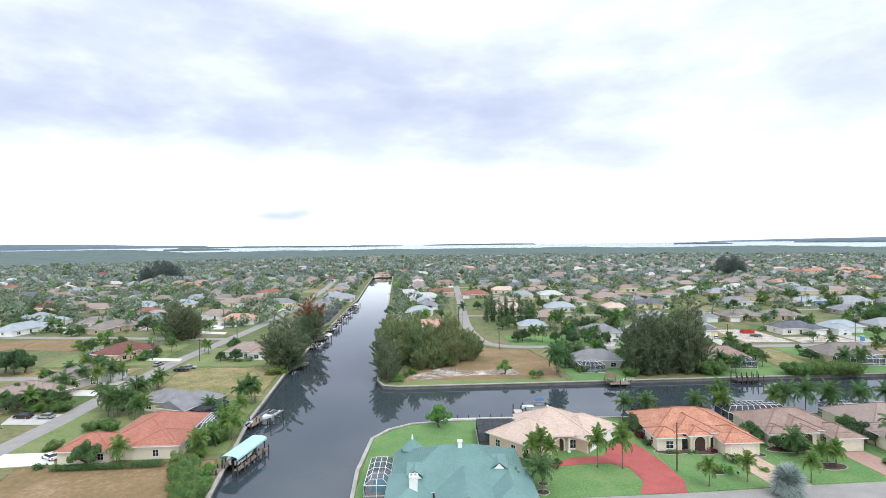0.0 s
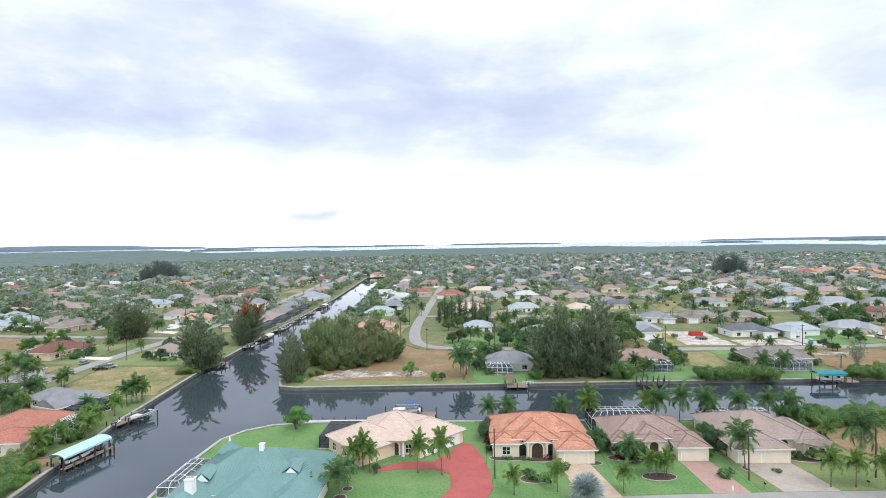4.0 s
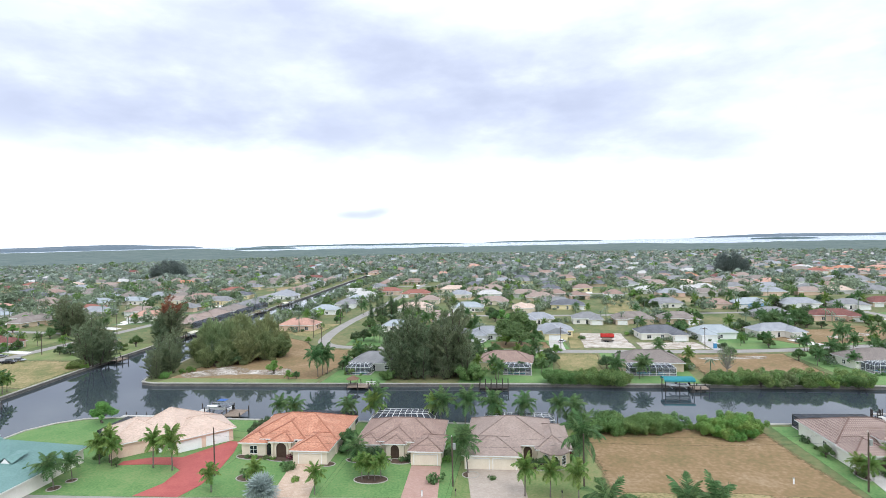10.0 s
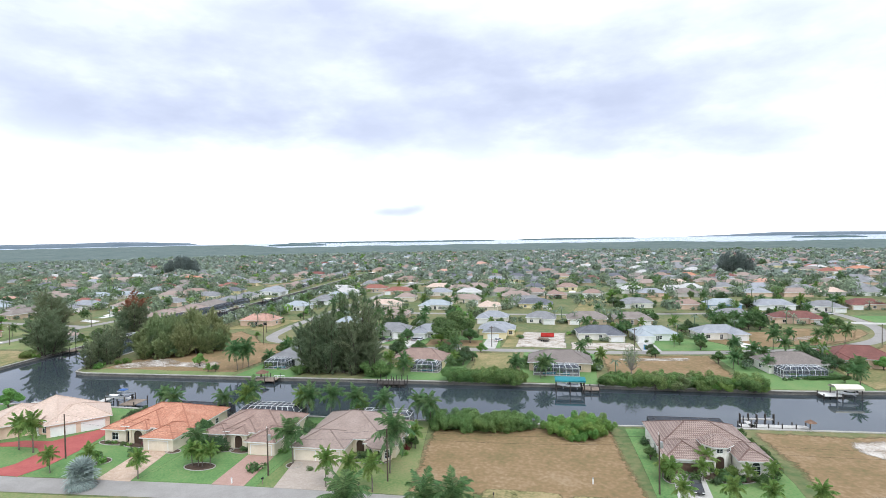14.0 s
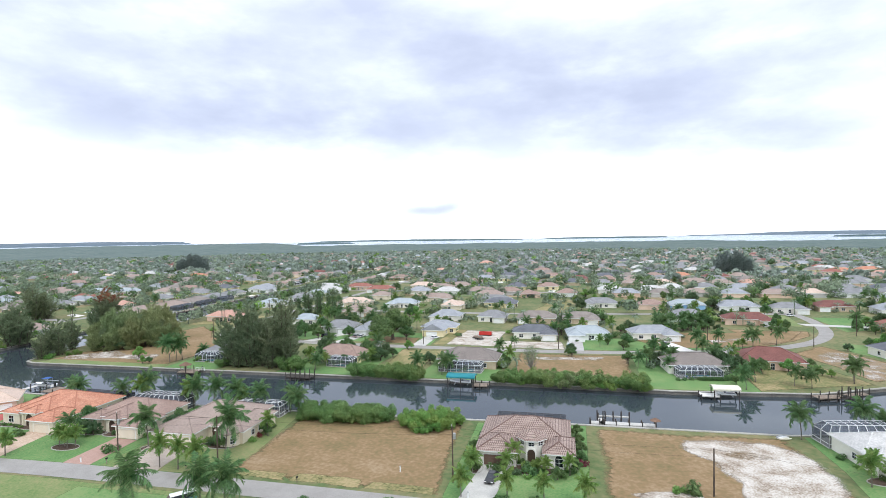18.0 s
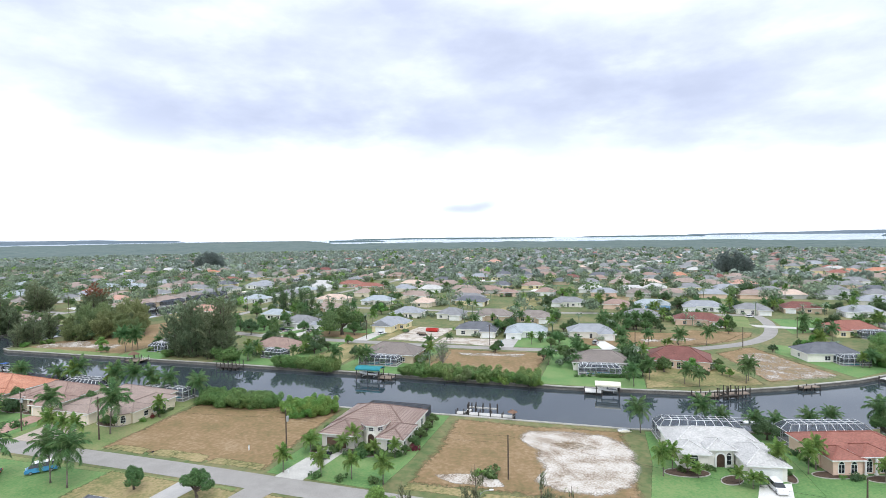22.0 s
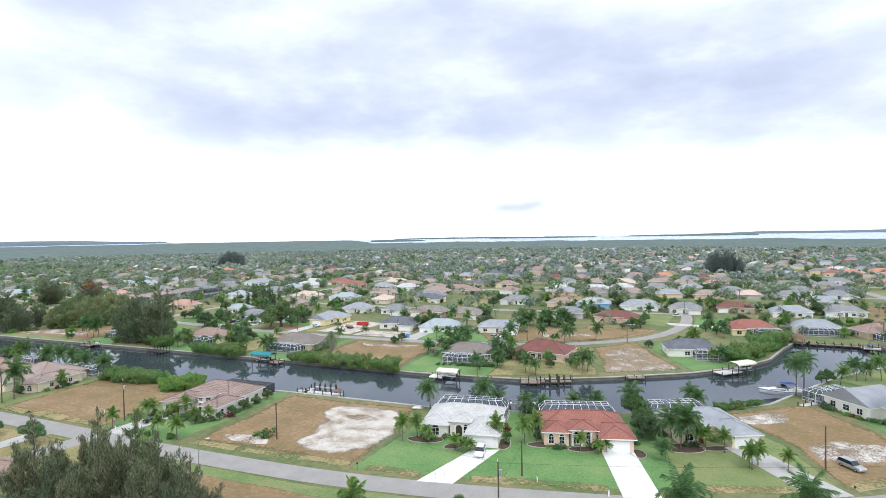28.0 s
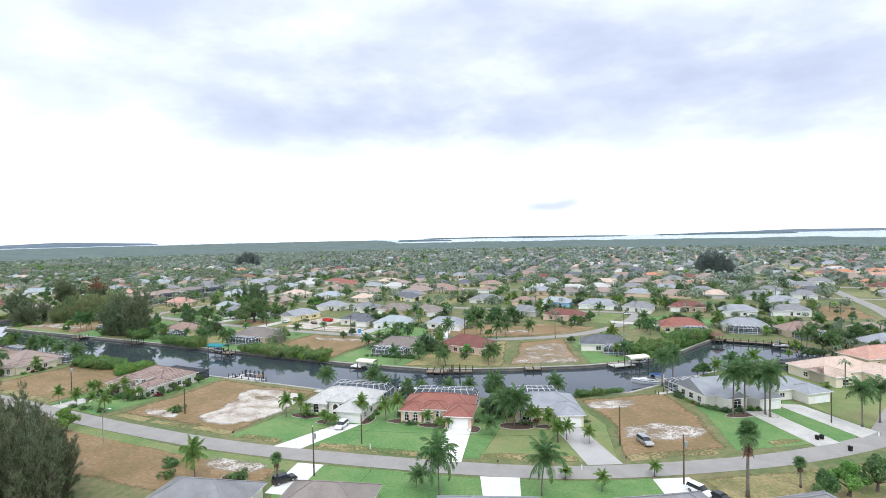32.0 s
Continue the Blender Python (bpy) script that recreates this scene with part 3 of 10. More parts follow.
def smooth_line(pts, step=4.0):
    out = []
    n = len(pts)
    for i in range(n - 1):
        p0, p1, p2, p3 = (Vector(pts[max(0, min(n - 1, k))]) for k in (i - 1, i, i + 1, i + 2))
        k = max(1, int((p2 - p1).length / step))
        for j in range(k):
            t = j / k
            out.append(0.5 * (2 * p1 + (p2 - p0) * t + (2 * p0 - 5 * p1 + 4 * p2 - p3) * t * t + (3 * p1 - p0 - 3 * p2 + p3) * t ** 3))
    return out + [Vector(pts[-1])]


def strip(mesh, pts, width, z, height=0.0):
    line = smooth_line(pts)
    rows = []
    for i, p in enumerate(line):
        d = (line[min(i + 1, len(line) - 1)] - line[max(i - 1, 0)]).normalized()
        s = Vector((-d.y, d.x)) * width / 2
        rows.append((p + s, p - s))
    k = len(rows)
    mesh.add([(a.x, a.y, z) for a, b in rows] + [(b.x, b.y, z) for a, b in rows], [(i, k + i, k + i + 1, i + 1) for i in range(k - 1)])


def road(pts, width, label, z=0.05, mat="asphalt", name="road"):
    m = Mesh()
    strip(m, pts, width, z)
    return tagged(part(name, m, M[mat]), label, "road", kind="structure")


road([(-20, 92), (40, 95.3), (90, 99.8), (145, 102.6), (190, 103.7), (215, 104.8), (245, 107.4), (272, 112.3), (309, 122), (332, 131), (355, 145.5), (372, 159), (390, 178), (430, 225), (500, 310)], 6.0, "worn pale grey asphalt street between lawns", 0.05)
road([(-96, 40), (-100, 92), (-102.3, 123), (-103, 144), (-105, 170), (-106.5, 210), (-105.5, 240), (-104, 275), (-103.5, 320), (-108, 420), (-120, 560), (-142, 720)], 6.0, "worn pale grey asphalt street with grass verges", 0.05)
road([(14, 560), (14, 420), (13.5, 335), (14, 290), (17, 258), (21, 244), (30, 236.5), (50, 234.5), (86, 231), (135, 231.5), (170, 232.5), (210, 236.5), (249, 246), (268, 254.5), (288, 270), (300, 288), (307, 310), (310, 335), (309, 356)], 5.6, "pale asphalt street curving between lots", 0.055)
road([(14, 333), (90, 331), (150, 333), (220, 342), (309, 356)], 5.6, "pale asphalt street between houses", 0.05)
road([(390, 178), (427, 300), (435, 400), (430, 495), (421, 640), (410, 820), (395, 1000)], 7.0, "straight pale asphalt avenue", 0.048)
road([(-600, 455), (-170, 450)], 5.6, "pale asphalt side street", 0.052)
road([(-500, 300), (-104.5, 262)], 5.6, "pale asphalt side street", 0.056)
road([(-420, 195), (-220, 190), (-105.5, 188)], 5.6, "pale asphalt side street", 0.057)


# ---- lots: lawns, dry lots, sand, drives ----
def patch(name, pts, z, mat, label, category="lawn", fade=1.5, core=1.0):
    """A flat patch of ground cover with a ragged, thinning rim."""
    line = [p.to_2d() for p in smooth_line(list(pts) + [pts[0]], 3.0)][:-1]
    c = sum(line, Vector((0, 0))) / len(line)
    n = len(line)
    inner = []
    for p in line:
        d = c - p
        inner.append(p + d * min(0.45, fade / max(d.length, 0.1)))
    m = Mesh()
    m.add([(p.x, p.y, z) for p in line] + [(p.x, p.y, z) for p in inner] + [(c.x, c.y, z)],
          [(i, (i + 1) % n, n + (i + 1) % n, n + i) for i in range(n)] + [(n + i, n + (i + 1) % n, 2 * n) for i in range(n)])
    ob = part(name, m, M[mat])
    at = ob.data.attributes.new("edge", "FLOAT", "POINT")
    at.data.foreach_set("value", [0.0] * n + [core] * (n + 1))
    return tagged(ob, label, category, kind="structure")


def plot(name, pts, z, mat, label, category="lawn", fade=0.7):
    """Straight-sided patch."""
    dense = []
    for (x0, y0), (x1, y1) in zip(pts, list(pts[1:]) + [pts[0]]):
        k = max(1, int(math.hypot(x1 - x0, y1 - y0) / 2.5))
        dense += [(x0 + (x1 - x0) * j / k, y0 + (y1 - y0) * j / k) for j in range(k)]
    line = [Vector(p) for p in dense]
    c = sum(line, Vector((0, 0))) / len(line)
    n = len(line)
    inner = [p + (c - p) * min(0.45, fade / max((c - p).length, 0.1)) for p in line]
    m = Mesh()
    m.add([(p.x, p.y, z) for p in line] + [(p.x, p.y, z) for p in inner] + [(c.x, c.y, z)],
          [(i, (i + 1) % n, n + (i + 1) % n, n + i) for i in range(n)] + [(n + i, n + (i + 1) % n, 2 * n) for i in range(n)])
    ob = part(name, m, M[mat])
    at = ob.data.attributes.new("edge", "FLOAT", "POINT")
    at.data.foreach_set("value", [0.0] * n + [1.0] * (n + 1))
    return tagged(ob, label, category, kind="structure")


plot("lawn", [(-4, 97), (48, 99.2), (123, 104.6), (122, 143.4), (50, 141), (-2, 138.6)], 0.007, "lawn", "green gardens running together along the canal", "lawn", 1.0)
plot("lawn", [(247, 113), (277, 119), (309, 127.4), (336, 138.6), (316, 177), (300, 169), (270, 159.6), (248, 154)], 0.007, "lawn", "green gardens running together along the canal", "lawn", 1.0)
plot("lawn", [(-16.4, 80), (-16.6, 128), (-12.6, 133.5), (-7, 137.6), (4, 139.8), (48, 141.2), (47, 98.8), (10, 96)], 0.012, "lawn", "short bright green lawn running to the seawall")
plot("lawn", [(47.5, 98.8), (48.5, 141.2), (73, 142), (72.5, 101.5)], 0.014, "lawn", "short green lawn round a house")
plot("lawn", [(73, 101.6), (73.5, 142), (97.5, 142.8), (97, 103.2)], 0.016, "lawn", "short green lawn round a house")
plot("lawn", [(97.5, 103.3), (98, 142.8), (123, 144.3), (129, 105)], 0.018, "lawn_pale", "thin pale green lawn beside a vacant lot")
plot("dry_lot", [(126, 105.5), (123, 140), (128, 144), (169, 147.5), (173, 107)], 0.020, "dry", "vacant lot of dry brown grass", "dry grass", 5)
plot("lawn", [(172.5, 107), (171, 147), (198, 150.6), (199, 122), (198, 107.2)], 0.022, "lawn", "green lawn round a tile-roofed house")
plot("dry_lot", [(200, 110), (198.5, 150.6), (243, 153.6), (247, 130), (247, 112)], 0.020, "dry", "vacant lot of dry brown grass beside bare sand", "dry grass", 7)
patch("sand_patch", [(217.9, 147.3), (228.0, 150.2), (240.1, 148.8), (245.4, 140.6), (246.7, 130.5), (243.9, 120.2), (236.9, 116.0), (230.2, 115.2), (224.2, 118.4), (225.6, 124.3), (222.2, 130.0), (221.0, 135.5), (216.7, 141.5)], 0.030, "sand", "bare white shell sand scraped on a lot", "sand", 5.5)
patch("dry_lot", [(223.0, 139.0), (226.5, 142.4), (232, 143.2), (237.5, 141.6), (239.5, 138.6), (233, 137.4), (227, 136.8)], 0.036, "dry", "grey-brown bare earth amid the sand", "dry grass", 6.0, 0.42)
for x0, y0, x1, y1, w in ((127.5, 105.8, 141, 106.4, 4.0), (140, 106.4, 157, 107.0, 4.6), (156, 107.0, 172, 107.6, 3.8), (200.5, 108.6, 217, 109.9, 3.6), (216, 109.9, 232, 111.4, 3.0), (231, 111.4, 246, 112.8, 3.6)):
    patch("dry_verge", [(x0, y0), ((x0 + x1) / 2, (y0 + y1) / 2), (x1, y1), (x1 - 0.5, y1 + w * 0.8), ((x0 + x1) / 2, (y0 + y1) / 2 + w), (x0 + 0.5, y0 + w * 0.8)], 0.034 + 0.002 * (x0 % 3), "dry_green", "olive rough grass along the kerb", "dry grass", 1.6, 0.6)
patch("sand_patch", [(205.0, 116.7), (209.4, 119.3), (217.7, 120.3), (221.4, 115.8), (214.9, 113.9), (208.3, 114.2)], 0.031, "sand", "bare white shell sand beside the street", "sand", 1.6, 0.62)
plot("lawn", [(246, 112.5), (247, 135), (246, 153.8), (270, 160), (277, 141), (277, 118.5)], 0.016, "lawn", "green lawn round a white house")
plot("lawn", [(277, 118.5), (273, 160), (300, 169.5), (306, 150), (309, 127)], 0.018, "lawn", "green lawn round a red-roofed house")
plot("lawn", [(309, 127), (305, 150), (302, 171), (315, 178), (330, 160), (337, 138)], 0.020, "lawn_pale", "patchy green lawn round a grey-roofed house")
plot("dry_lot", [(337.5, 138.5), (330, 160), (317, 178.5), (331, 190), (340, 196), (352, 178), (359, 155)], 0.022, "dry", "vacant lot of dry brown grass by the canal", "dry grass", 6)
patch("sand_patch", [(333, 152), (343, 153), (353, 160), (354, 169), (346, 170), (337, 167), (332, 160)], 0.030, "sand", "thin sandy bare patch on a lot", "sand", 4.0, 0.5)
patch("sand_patch", [(320, 177), (327, 183), (335, 185), (335, 177), (330, 172), (321, 170)], 0.030, "sand", "thin sandy bare patch on a lot", "sand", 3.0, 0.5)
plot("lawn", [(359, 155.5), (352, 178), (341, 203), (352, 224), (370, 205), (385, 184), (384, 174)], 0.016, "lawn", "green lawn round a grey-roofed house")
# dry, thin grass along the kerb
for x0, y0, x1, y1, w in ((248, 112.6, 262, 114.6, 3.2), (270, 116.2, 298, 123.2, 3.0), (308, 126.6, 330, 135.6, 3.4), (338, 139.4, 357, 153.0, 3.6), (366, 161.5, 374, 168.5, 3.0)):
    d = Vector((x1 - x0, y1 - y0)).normalized()
    side = Vector((-d.y, d.x)) * w
    line = [(x0, y0), ((x0 + x1) / 2, (y0 + y1) / 2 - 0.2), (x1, y1)]
    back = [(x + side.x * k, y + side.y * k) for (x, y), k in zip(line[::-1], (0.8, 1.3, 0.9))]
    patch("dry_verge", line + back, 0.034, "dry_green", "thin dry grass along the kerb", "dry grass", 1.6, 0.5)
# verge of the near street
plot("lawn", [(386, 184), (372, 206), (354, 226), (372, 246), (400, 264), (432, 244), (432, 228), (405, 198)], 0.018, "lawn_pale", "green lawns of the houses on the point")
plot("lawn", [(40, 92), (90, 96.4), (172, 100), (172, 60), (40, 60)], 0.014, "lawn_pale", "pale green roadside lawn")
plot("lawn", [(102, 95), (150, 98), (150, 70), (102, 70)], 0.018, "lawn", "green lawn across the street")
plot("lawn", [(196, 100.4), (245, 103.4), (275, 108.8), (276, 104.5), (245, 99.5), (198, 97)], 0.022, "lawn_pale", "rough green roadside verge", "lawn", 1.6)
plot("dry_lot", [(200, 100.5), (245, 103.8), (273, 108.6), (276, 97), (262, 86), (205, 75)], 0.018, "dry", "vacant lot of dry grass under trees", "dry grass", 6)
patch("sand_patch", [(252, 102.5), (261, 105), (270, 105), (269, 99.5), (260, 97), (253, 98.5)], 0.028, "sand", "thin sandy bare patch on a lot", "sand", 2.0, 0.5)
plot("lawn", [(275, 109), (290, 113), (300, 100), (285, 90), (276, 97)], 0.02, "lawn", "green lawn across the street")
plot("lawn", [(290, 113), (309, 118), (332, 127), (350, 137), (365, 100), (296, 85)], 0.022, "lawn", "green lawn across the street")
plot("dry_lot", [(140, 98.6), (200, 101.2), (203, 84), (182, 76), (141, 76)], 0.021, "dry_green", "half-dry grass between driveways", "dry grass", 3)
plot("dry_lot", [(350, 137), (375, 156), (400, 180), (440, 150), (380, 100)], 0.02, "dry_green", "half-dry roadside grass", "dry grass", 6)
# north bank
plot("dry_lot", [(-14, 176), (43, 179.5), (46, 205), (40, 231), (22, 236), (10, 250), (-6, 262), (-12, 230)], 0.016, "dry", "vacant lot of dry brown grass behind the seawall", "dry grass", 6)
patch("sand_patch", [(-14.4, 185.4), (-9.0, 192.8), (-0.6, 200.7), (15.1, 195.0), (28.0, 197.5), (30.6, 187.2), (17.5, 186.1), (8.4, 183.9), (-2.0, 181.7), (-10.7, 179.6)], 0.024, "sand", "pale sandy strip along the lot", "sand", 4.0, 0.47)
plot("lawn", [(-14, 174.5), (43, 178), (43, 182.5), (-12, 180.5)], 0.02, "lawn_pale", "green strip beside the seawall")
plot("lawn", [(44, 178), (46, 226), (68, 228), (66, 179)], 0.018, "lawn", "green lawn behind a lanai")
plot("lawn", [(90, 181), (92, 228), (124, 228), (122, 183)], 0.018, "lawn", "green lawn behind a brown-roofed house")
plot("dry_lot", [(124, 186), (122, 228), (142, 228), (141, 186)], 0.02, "dry_green", "vacant lot of dry grass", "dry grass", 4)
plot("lawn", [(142, 184.5), (142, 229), (170, 229.5), (168, 185)], 0.018, "lawn", "green lawn behind a screened pool")
plot("dry_lot", [(170, 189), (170, 229.5), (214, 233), (215, 190)], 0.02, "dry", "vacant lot of dry brown grass by the canal", "dry grass", 6)
plot("lawn", [(215, 187), (214, 232), (246, 243), (248, 189.5)], 0.018, "lawn", "green lawn behind a screened pool")
plot("dry_lot", [(247, 190), (246, 240), (268, 250), (282, 214), (284, 204)], 0.02, "dry_green", "dry grass round a red-roofed house", "dry grass", 4)
plot("dry_lot", [(284, 206), (272, 250), (290, 268), (303, 238), (311, 222)], 0.022, "dry", "sandy vacant lot beside the canal", "dry grass", 8)
patch("sand_patch", [(284, 207), (298, 212), (310, 221), (304, 236), (292, 256), (280, 250), (277, 232)], 0.030, "sand", "thin sandy bare patch on a lot", "sand", 5.0, 0.40)
plot("lawn", [(312, 222), (296, 255), (300, 272), (330, 262), (336, 250), (325, 234)], 0.018, "lawn", "green lawn round a grey-roofed house")
plot("dry_lot", [(10, 256), (-6, 265), (-20, 262), (-22, 300), (11, 300)], 0.02, "dry_green", "half-dry grass lot", "dry grass", 4)
plot("dry_lot", [(134, 238), (134, 275), (160, 275), (160, 238)], 0.02, "sand", "scraped sandy building site", "sand", 3)
plot("dry_lot", [(160, 237), (160, 252), (188, 254), (190, 237.5)], 0.022, "sand", "scraped sandy building site", "sand", 3)
plot("lawn", [(190, 238), (190, 262), (262, 275), (264, 256), (246, 249), (210, 240)], 0.018, "lawn", "green front lawns along the street")
plot("lawn", [(32, 240), (30, 262), (130, 262), (132, 236)], 0.018, "lawn", "green front lawns along the street")
plot("dry_lot", [(266, 257), (262, 300), (298, 300), (296, 288), (284, 272)], 0.02, "dry", "vacant lot of dry brown grass inside the bend", "dry grass", 4)
plot("lawn", [(300, 312), (250, 330), (250, 348), (304, 348)], 0.018, "lawn_pale", "pale green lawn at the bend")
plot("lawn", [(313, 300), (350, 320), (350, 345), (314, 345)], 0.018, "lawn", "green lawn at the bend")
plot("dry_lot", [(97, 236.2), (125.5, 236.2), (124, 252), (103, 253), (96, 251)], 0.026, "dry", "bare brown yard under a shade tree", "dry grass", 4)
plot("dry_lot", [(132, 237), (138, 237), (140, 275), (133, 278)], 0.026, "dry_green", "strip of dry grass beside a building site", "dry grass", 2)
plot("dry_lot", [(236, 249), (252, 252), (267, 258.5), (284, 274), (296, 300), (264, 291), (234, 286), (216, 262), (226, 248)], 0.028, "dry", "vacant lot of dry brown grass inside the bend", "dry grass", 5)
patch("sand_patch", [(248, 262), (262, 268), (274, 276), (268, 280), (254, 272), (244, 268)], 0.033, "sand", "thin sandy bare patch on a lot", "sand", 3.0, 0.42)
patch("sand_patch", [(176, 222), (188, 225), (206, 227), (205, 222), (190, 219), (178, 218)], 0.033, "sand", "thin sandy bare patch on a lot", "sand", 2.5, 0.45)
plot("dry_lot", [(164, 341), (183, 342), (193, 412), (172, 412)], 0.026, "dry_green", "vacant lot of half-dry grass", "dry grass", 4)
plot("dry_lot", [(404, 425), (424, 430), (428, 376), (398, 357)], 0.026, "dry", "vacant lot of dry brown grass by the avenue", "dry grass", 4)
plot("lawn", [(362, 600), (394, 606), (404, 532), (356, 508)], 0.026, "lawn_pale", "open green lot by the avenue", "lawn", 4)
plot("dry_lot", [(-198, 240), (-200, 266), (-178, 265), (-160, 234)], 0.026, "dry", "vacant lot of dry brown grass", "dry grass", 4)
plot("dry_lot", [(-241, 333), (-229, 362), (-206, 326), (-221, 309)], 0.026, "dry", "vacant lot of dry brown grass", "dry grass", 4)
# west bank
plot("dry_lot", [(-45, 99), (-48, 118), (-92, 114), (-88, 80), (-42, 80)], 0.018, "dry", "vacant lot of dry grass by the canal", "dry grass", 4)
plot("lawn", [(-48.5, 120), (-53, 148), (-54, 165), (-101, 150), (-99, 112)], 0.016, "lawn_pale", "green lawn of a canal-side house")
plot("dry_lot", [(-54.5, 163), (-58, 205), (-100, 203), (-94, 166)], 0.02, "dry_green", "vacant lot of dry brown grass by the canal", "dry grass", 4)
plot("lawn", [(-58, 206), (-62, 240), (-105, 240), (-101, 204)], 0.018, "lawn_pale", "green lawn of a canal-side house")
plot("dry_lot", [(-115, 170), (-112, 205), (-160, 205), (-160, 172)], 0.018, "dry_green", "half-dry lot across the street", "dry grass", 4)
plot("lawn", [(-113, 208), (-118, 250), (-160, 250), (-158, 206)], 0.018, "lawn_pale", "green lawn across the street")
plot("dry_lot", [(-200, 215), (-240, 200), (-260, 260), (-190, 270)], 0.018, "dry", "vacant lot of dry brown grass", "dry grass", 4)


def drive(pts, mat, label, z=0.07):
    m = Mesh()
    n = len(pts)
    m.add([(x, y, z) for x, y in pts] + [(x, y, 0) for x, y in pts], [tuple(range(n))] + [((i + 1) % n, i, n + i, n + (i + 1) % n) for i in range(n)])
    return tagged(part("driveway", m, M[mat]), label, "driveway", kind="structure")


drive([(37.5, 98.5), (46.5, 99), (48, 104), (47.6, 112), (46, 120), (44, 126), (41.7, 126.2), (35.8, 116.2), (29, 115.5), (24, 113), (24, 111), (30, 112), (36, 112.3), (39.5, 110), (40, 104)], "red_drive", "red stamped-concrete driveway sweeping to the garage")
drive([(-121, 174), (-108, 172), (-108, 166.5), (-119, 167.5)], "white_concrete", "pale concrete driveway beside the street")
drive([(-126.6, 221.8), (-106.9, 218.9), (-105.6, 214.1), (-123.2, 216.8)], "white_concrete", "pale concrete driveway beside the street")
drive([(-129.2, 286.2), (-114.0, 281.9), (-112.7, 275.6), (-126.2, 279.5)], "white_concrete", "pale concrete driveway beside the street")
drive([(-133.6, 307.8), (-118.7, 308.7), (-116.1, 300.1), (-130.3, 300.1)], "white_concrete", "pale concrete driveway beside the street")
drive([(-99.6, 120.9), (-88.3, 121.3), (-84.0, 115.0), (-99.4, 112.6)], "white_concrete", "pale concrete driveway beside the street")
drive([(-229.1, 308.7), (-216.5, 306.0), (-212.4, 300.2), (-223.3, 301.9)], "white_concrete", "pale concrete driveway beside the street")
drive([(-235.3, 436.8), (-205.6, 424.8), (-200.3, 413.8), (-229.0, 425.2)], "white_concrete", "pale concrete driveway beside the street")
drive([(-120, 148.5), (-106.2, 149), (-106, 140.5), (-117, 140.8)], "concrete", "pale worn parking pad beside the street")
drive([(-117, 186), (-109.5, 184.5), (-109.4, 179), (-120, 180)], "concrete", "pale worn parking pad beside the street")
for pts, mat in (([(123.4, 234.2), (129.8, 234.2), (129.4, 254.4), (123.8, 254.4)], "concrete"), ([(86, 233.8), (92, 233.8), (94.6, 250), (88.6, 250)], "concrete"), ([(189, 236.6), (196.5, 237.4), (195.5, 256.5), (189, 255.5)], "grey_drive"),
                 ([(232.5, 243.6), (239, 245.2), (232.5, 261), (227, 260)], "white_concrete"), ([(71, 234), (76, 234), (84, 252), (79, 253)], "concrete"), ([(300, 322), (330, 318), (331, 313), (302, 315)], "concrete")):
    drive(pts, mat, "pale concrete driveway to a garage")
drive([(64, 100.6), (71.5, 101), (68.7, 115.5), (62, 115.4)], "paver_tan", "tan paver driveway")
drive([(88.6, 102.8), (95.4, 103.2), (94, 117), (87.8, 116.9)], "paver_rose", "rose paver driveway")
drive([(101.5, 103.6), (112, 104.2), (110, 117.3), (99.5, 116.9)], "paver_grey", "grey paver driveway")
drive([(175.5, 106.3), (181.8, 106.5), (183, 123.5), (177.2, 122.8)], "concrete", "pale concrete driveway")
drive([(261.5, 112.8), (268.5, 114.5), (271.8, 133.5), (266, 131)], "white_concrete", "bright white concrete driveway")
drive([(299.5, 121.5), (306, 124), (299.5, 143.3), (293, 140.8)], "white_concrete", "bright white concrete driveway")
drive([(331.0, 134.2), (337.6, 138), (322.8, 157.0), (317.6, 153.6)], "grey_drive", "grey concrete driveway")
drive([(375, 166), (380, 170.5), (366.3, 189.5), (361.3, 185.5)], "concrete", "pale concrete driveway")
drive([(385, 176), (389, 182), (375, 198), (368.5, 196)], "concrete", "pale concrete driveway")
drive([(158.4, 84), (162.6, 84), (164.2, 100.1), (158.8, 99.8)], "grey_drive", "concrete driveway across the street")
drive([(170.5, 80), (175.0, 80), (179.4, 101.0), (173.2, 100.7)], "asphalt", "grey asphalt driveway across the street")
drive([(277.5, 95), (283, 96.5), (279.5, 110), (273.5, 108.4)], "white_concrete", "white concrete driveway across the street")
drive([(317, 111), (324, 112.5), (320, 122.5), (312.5, 119.6)], "white_concrete", "white concrete driveway across the street")
drive([(350.5, 120.5), (356.5, 124.5), (350.5, 137.2), (344, 133.4)], "white_concrete", "white concrete driveway across the street")

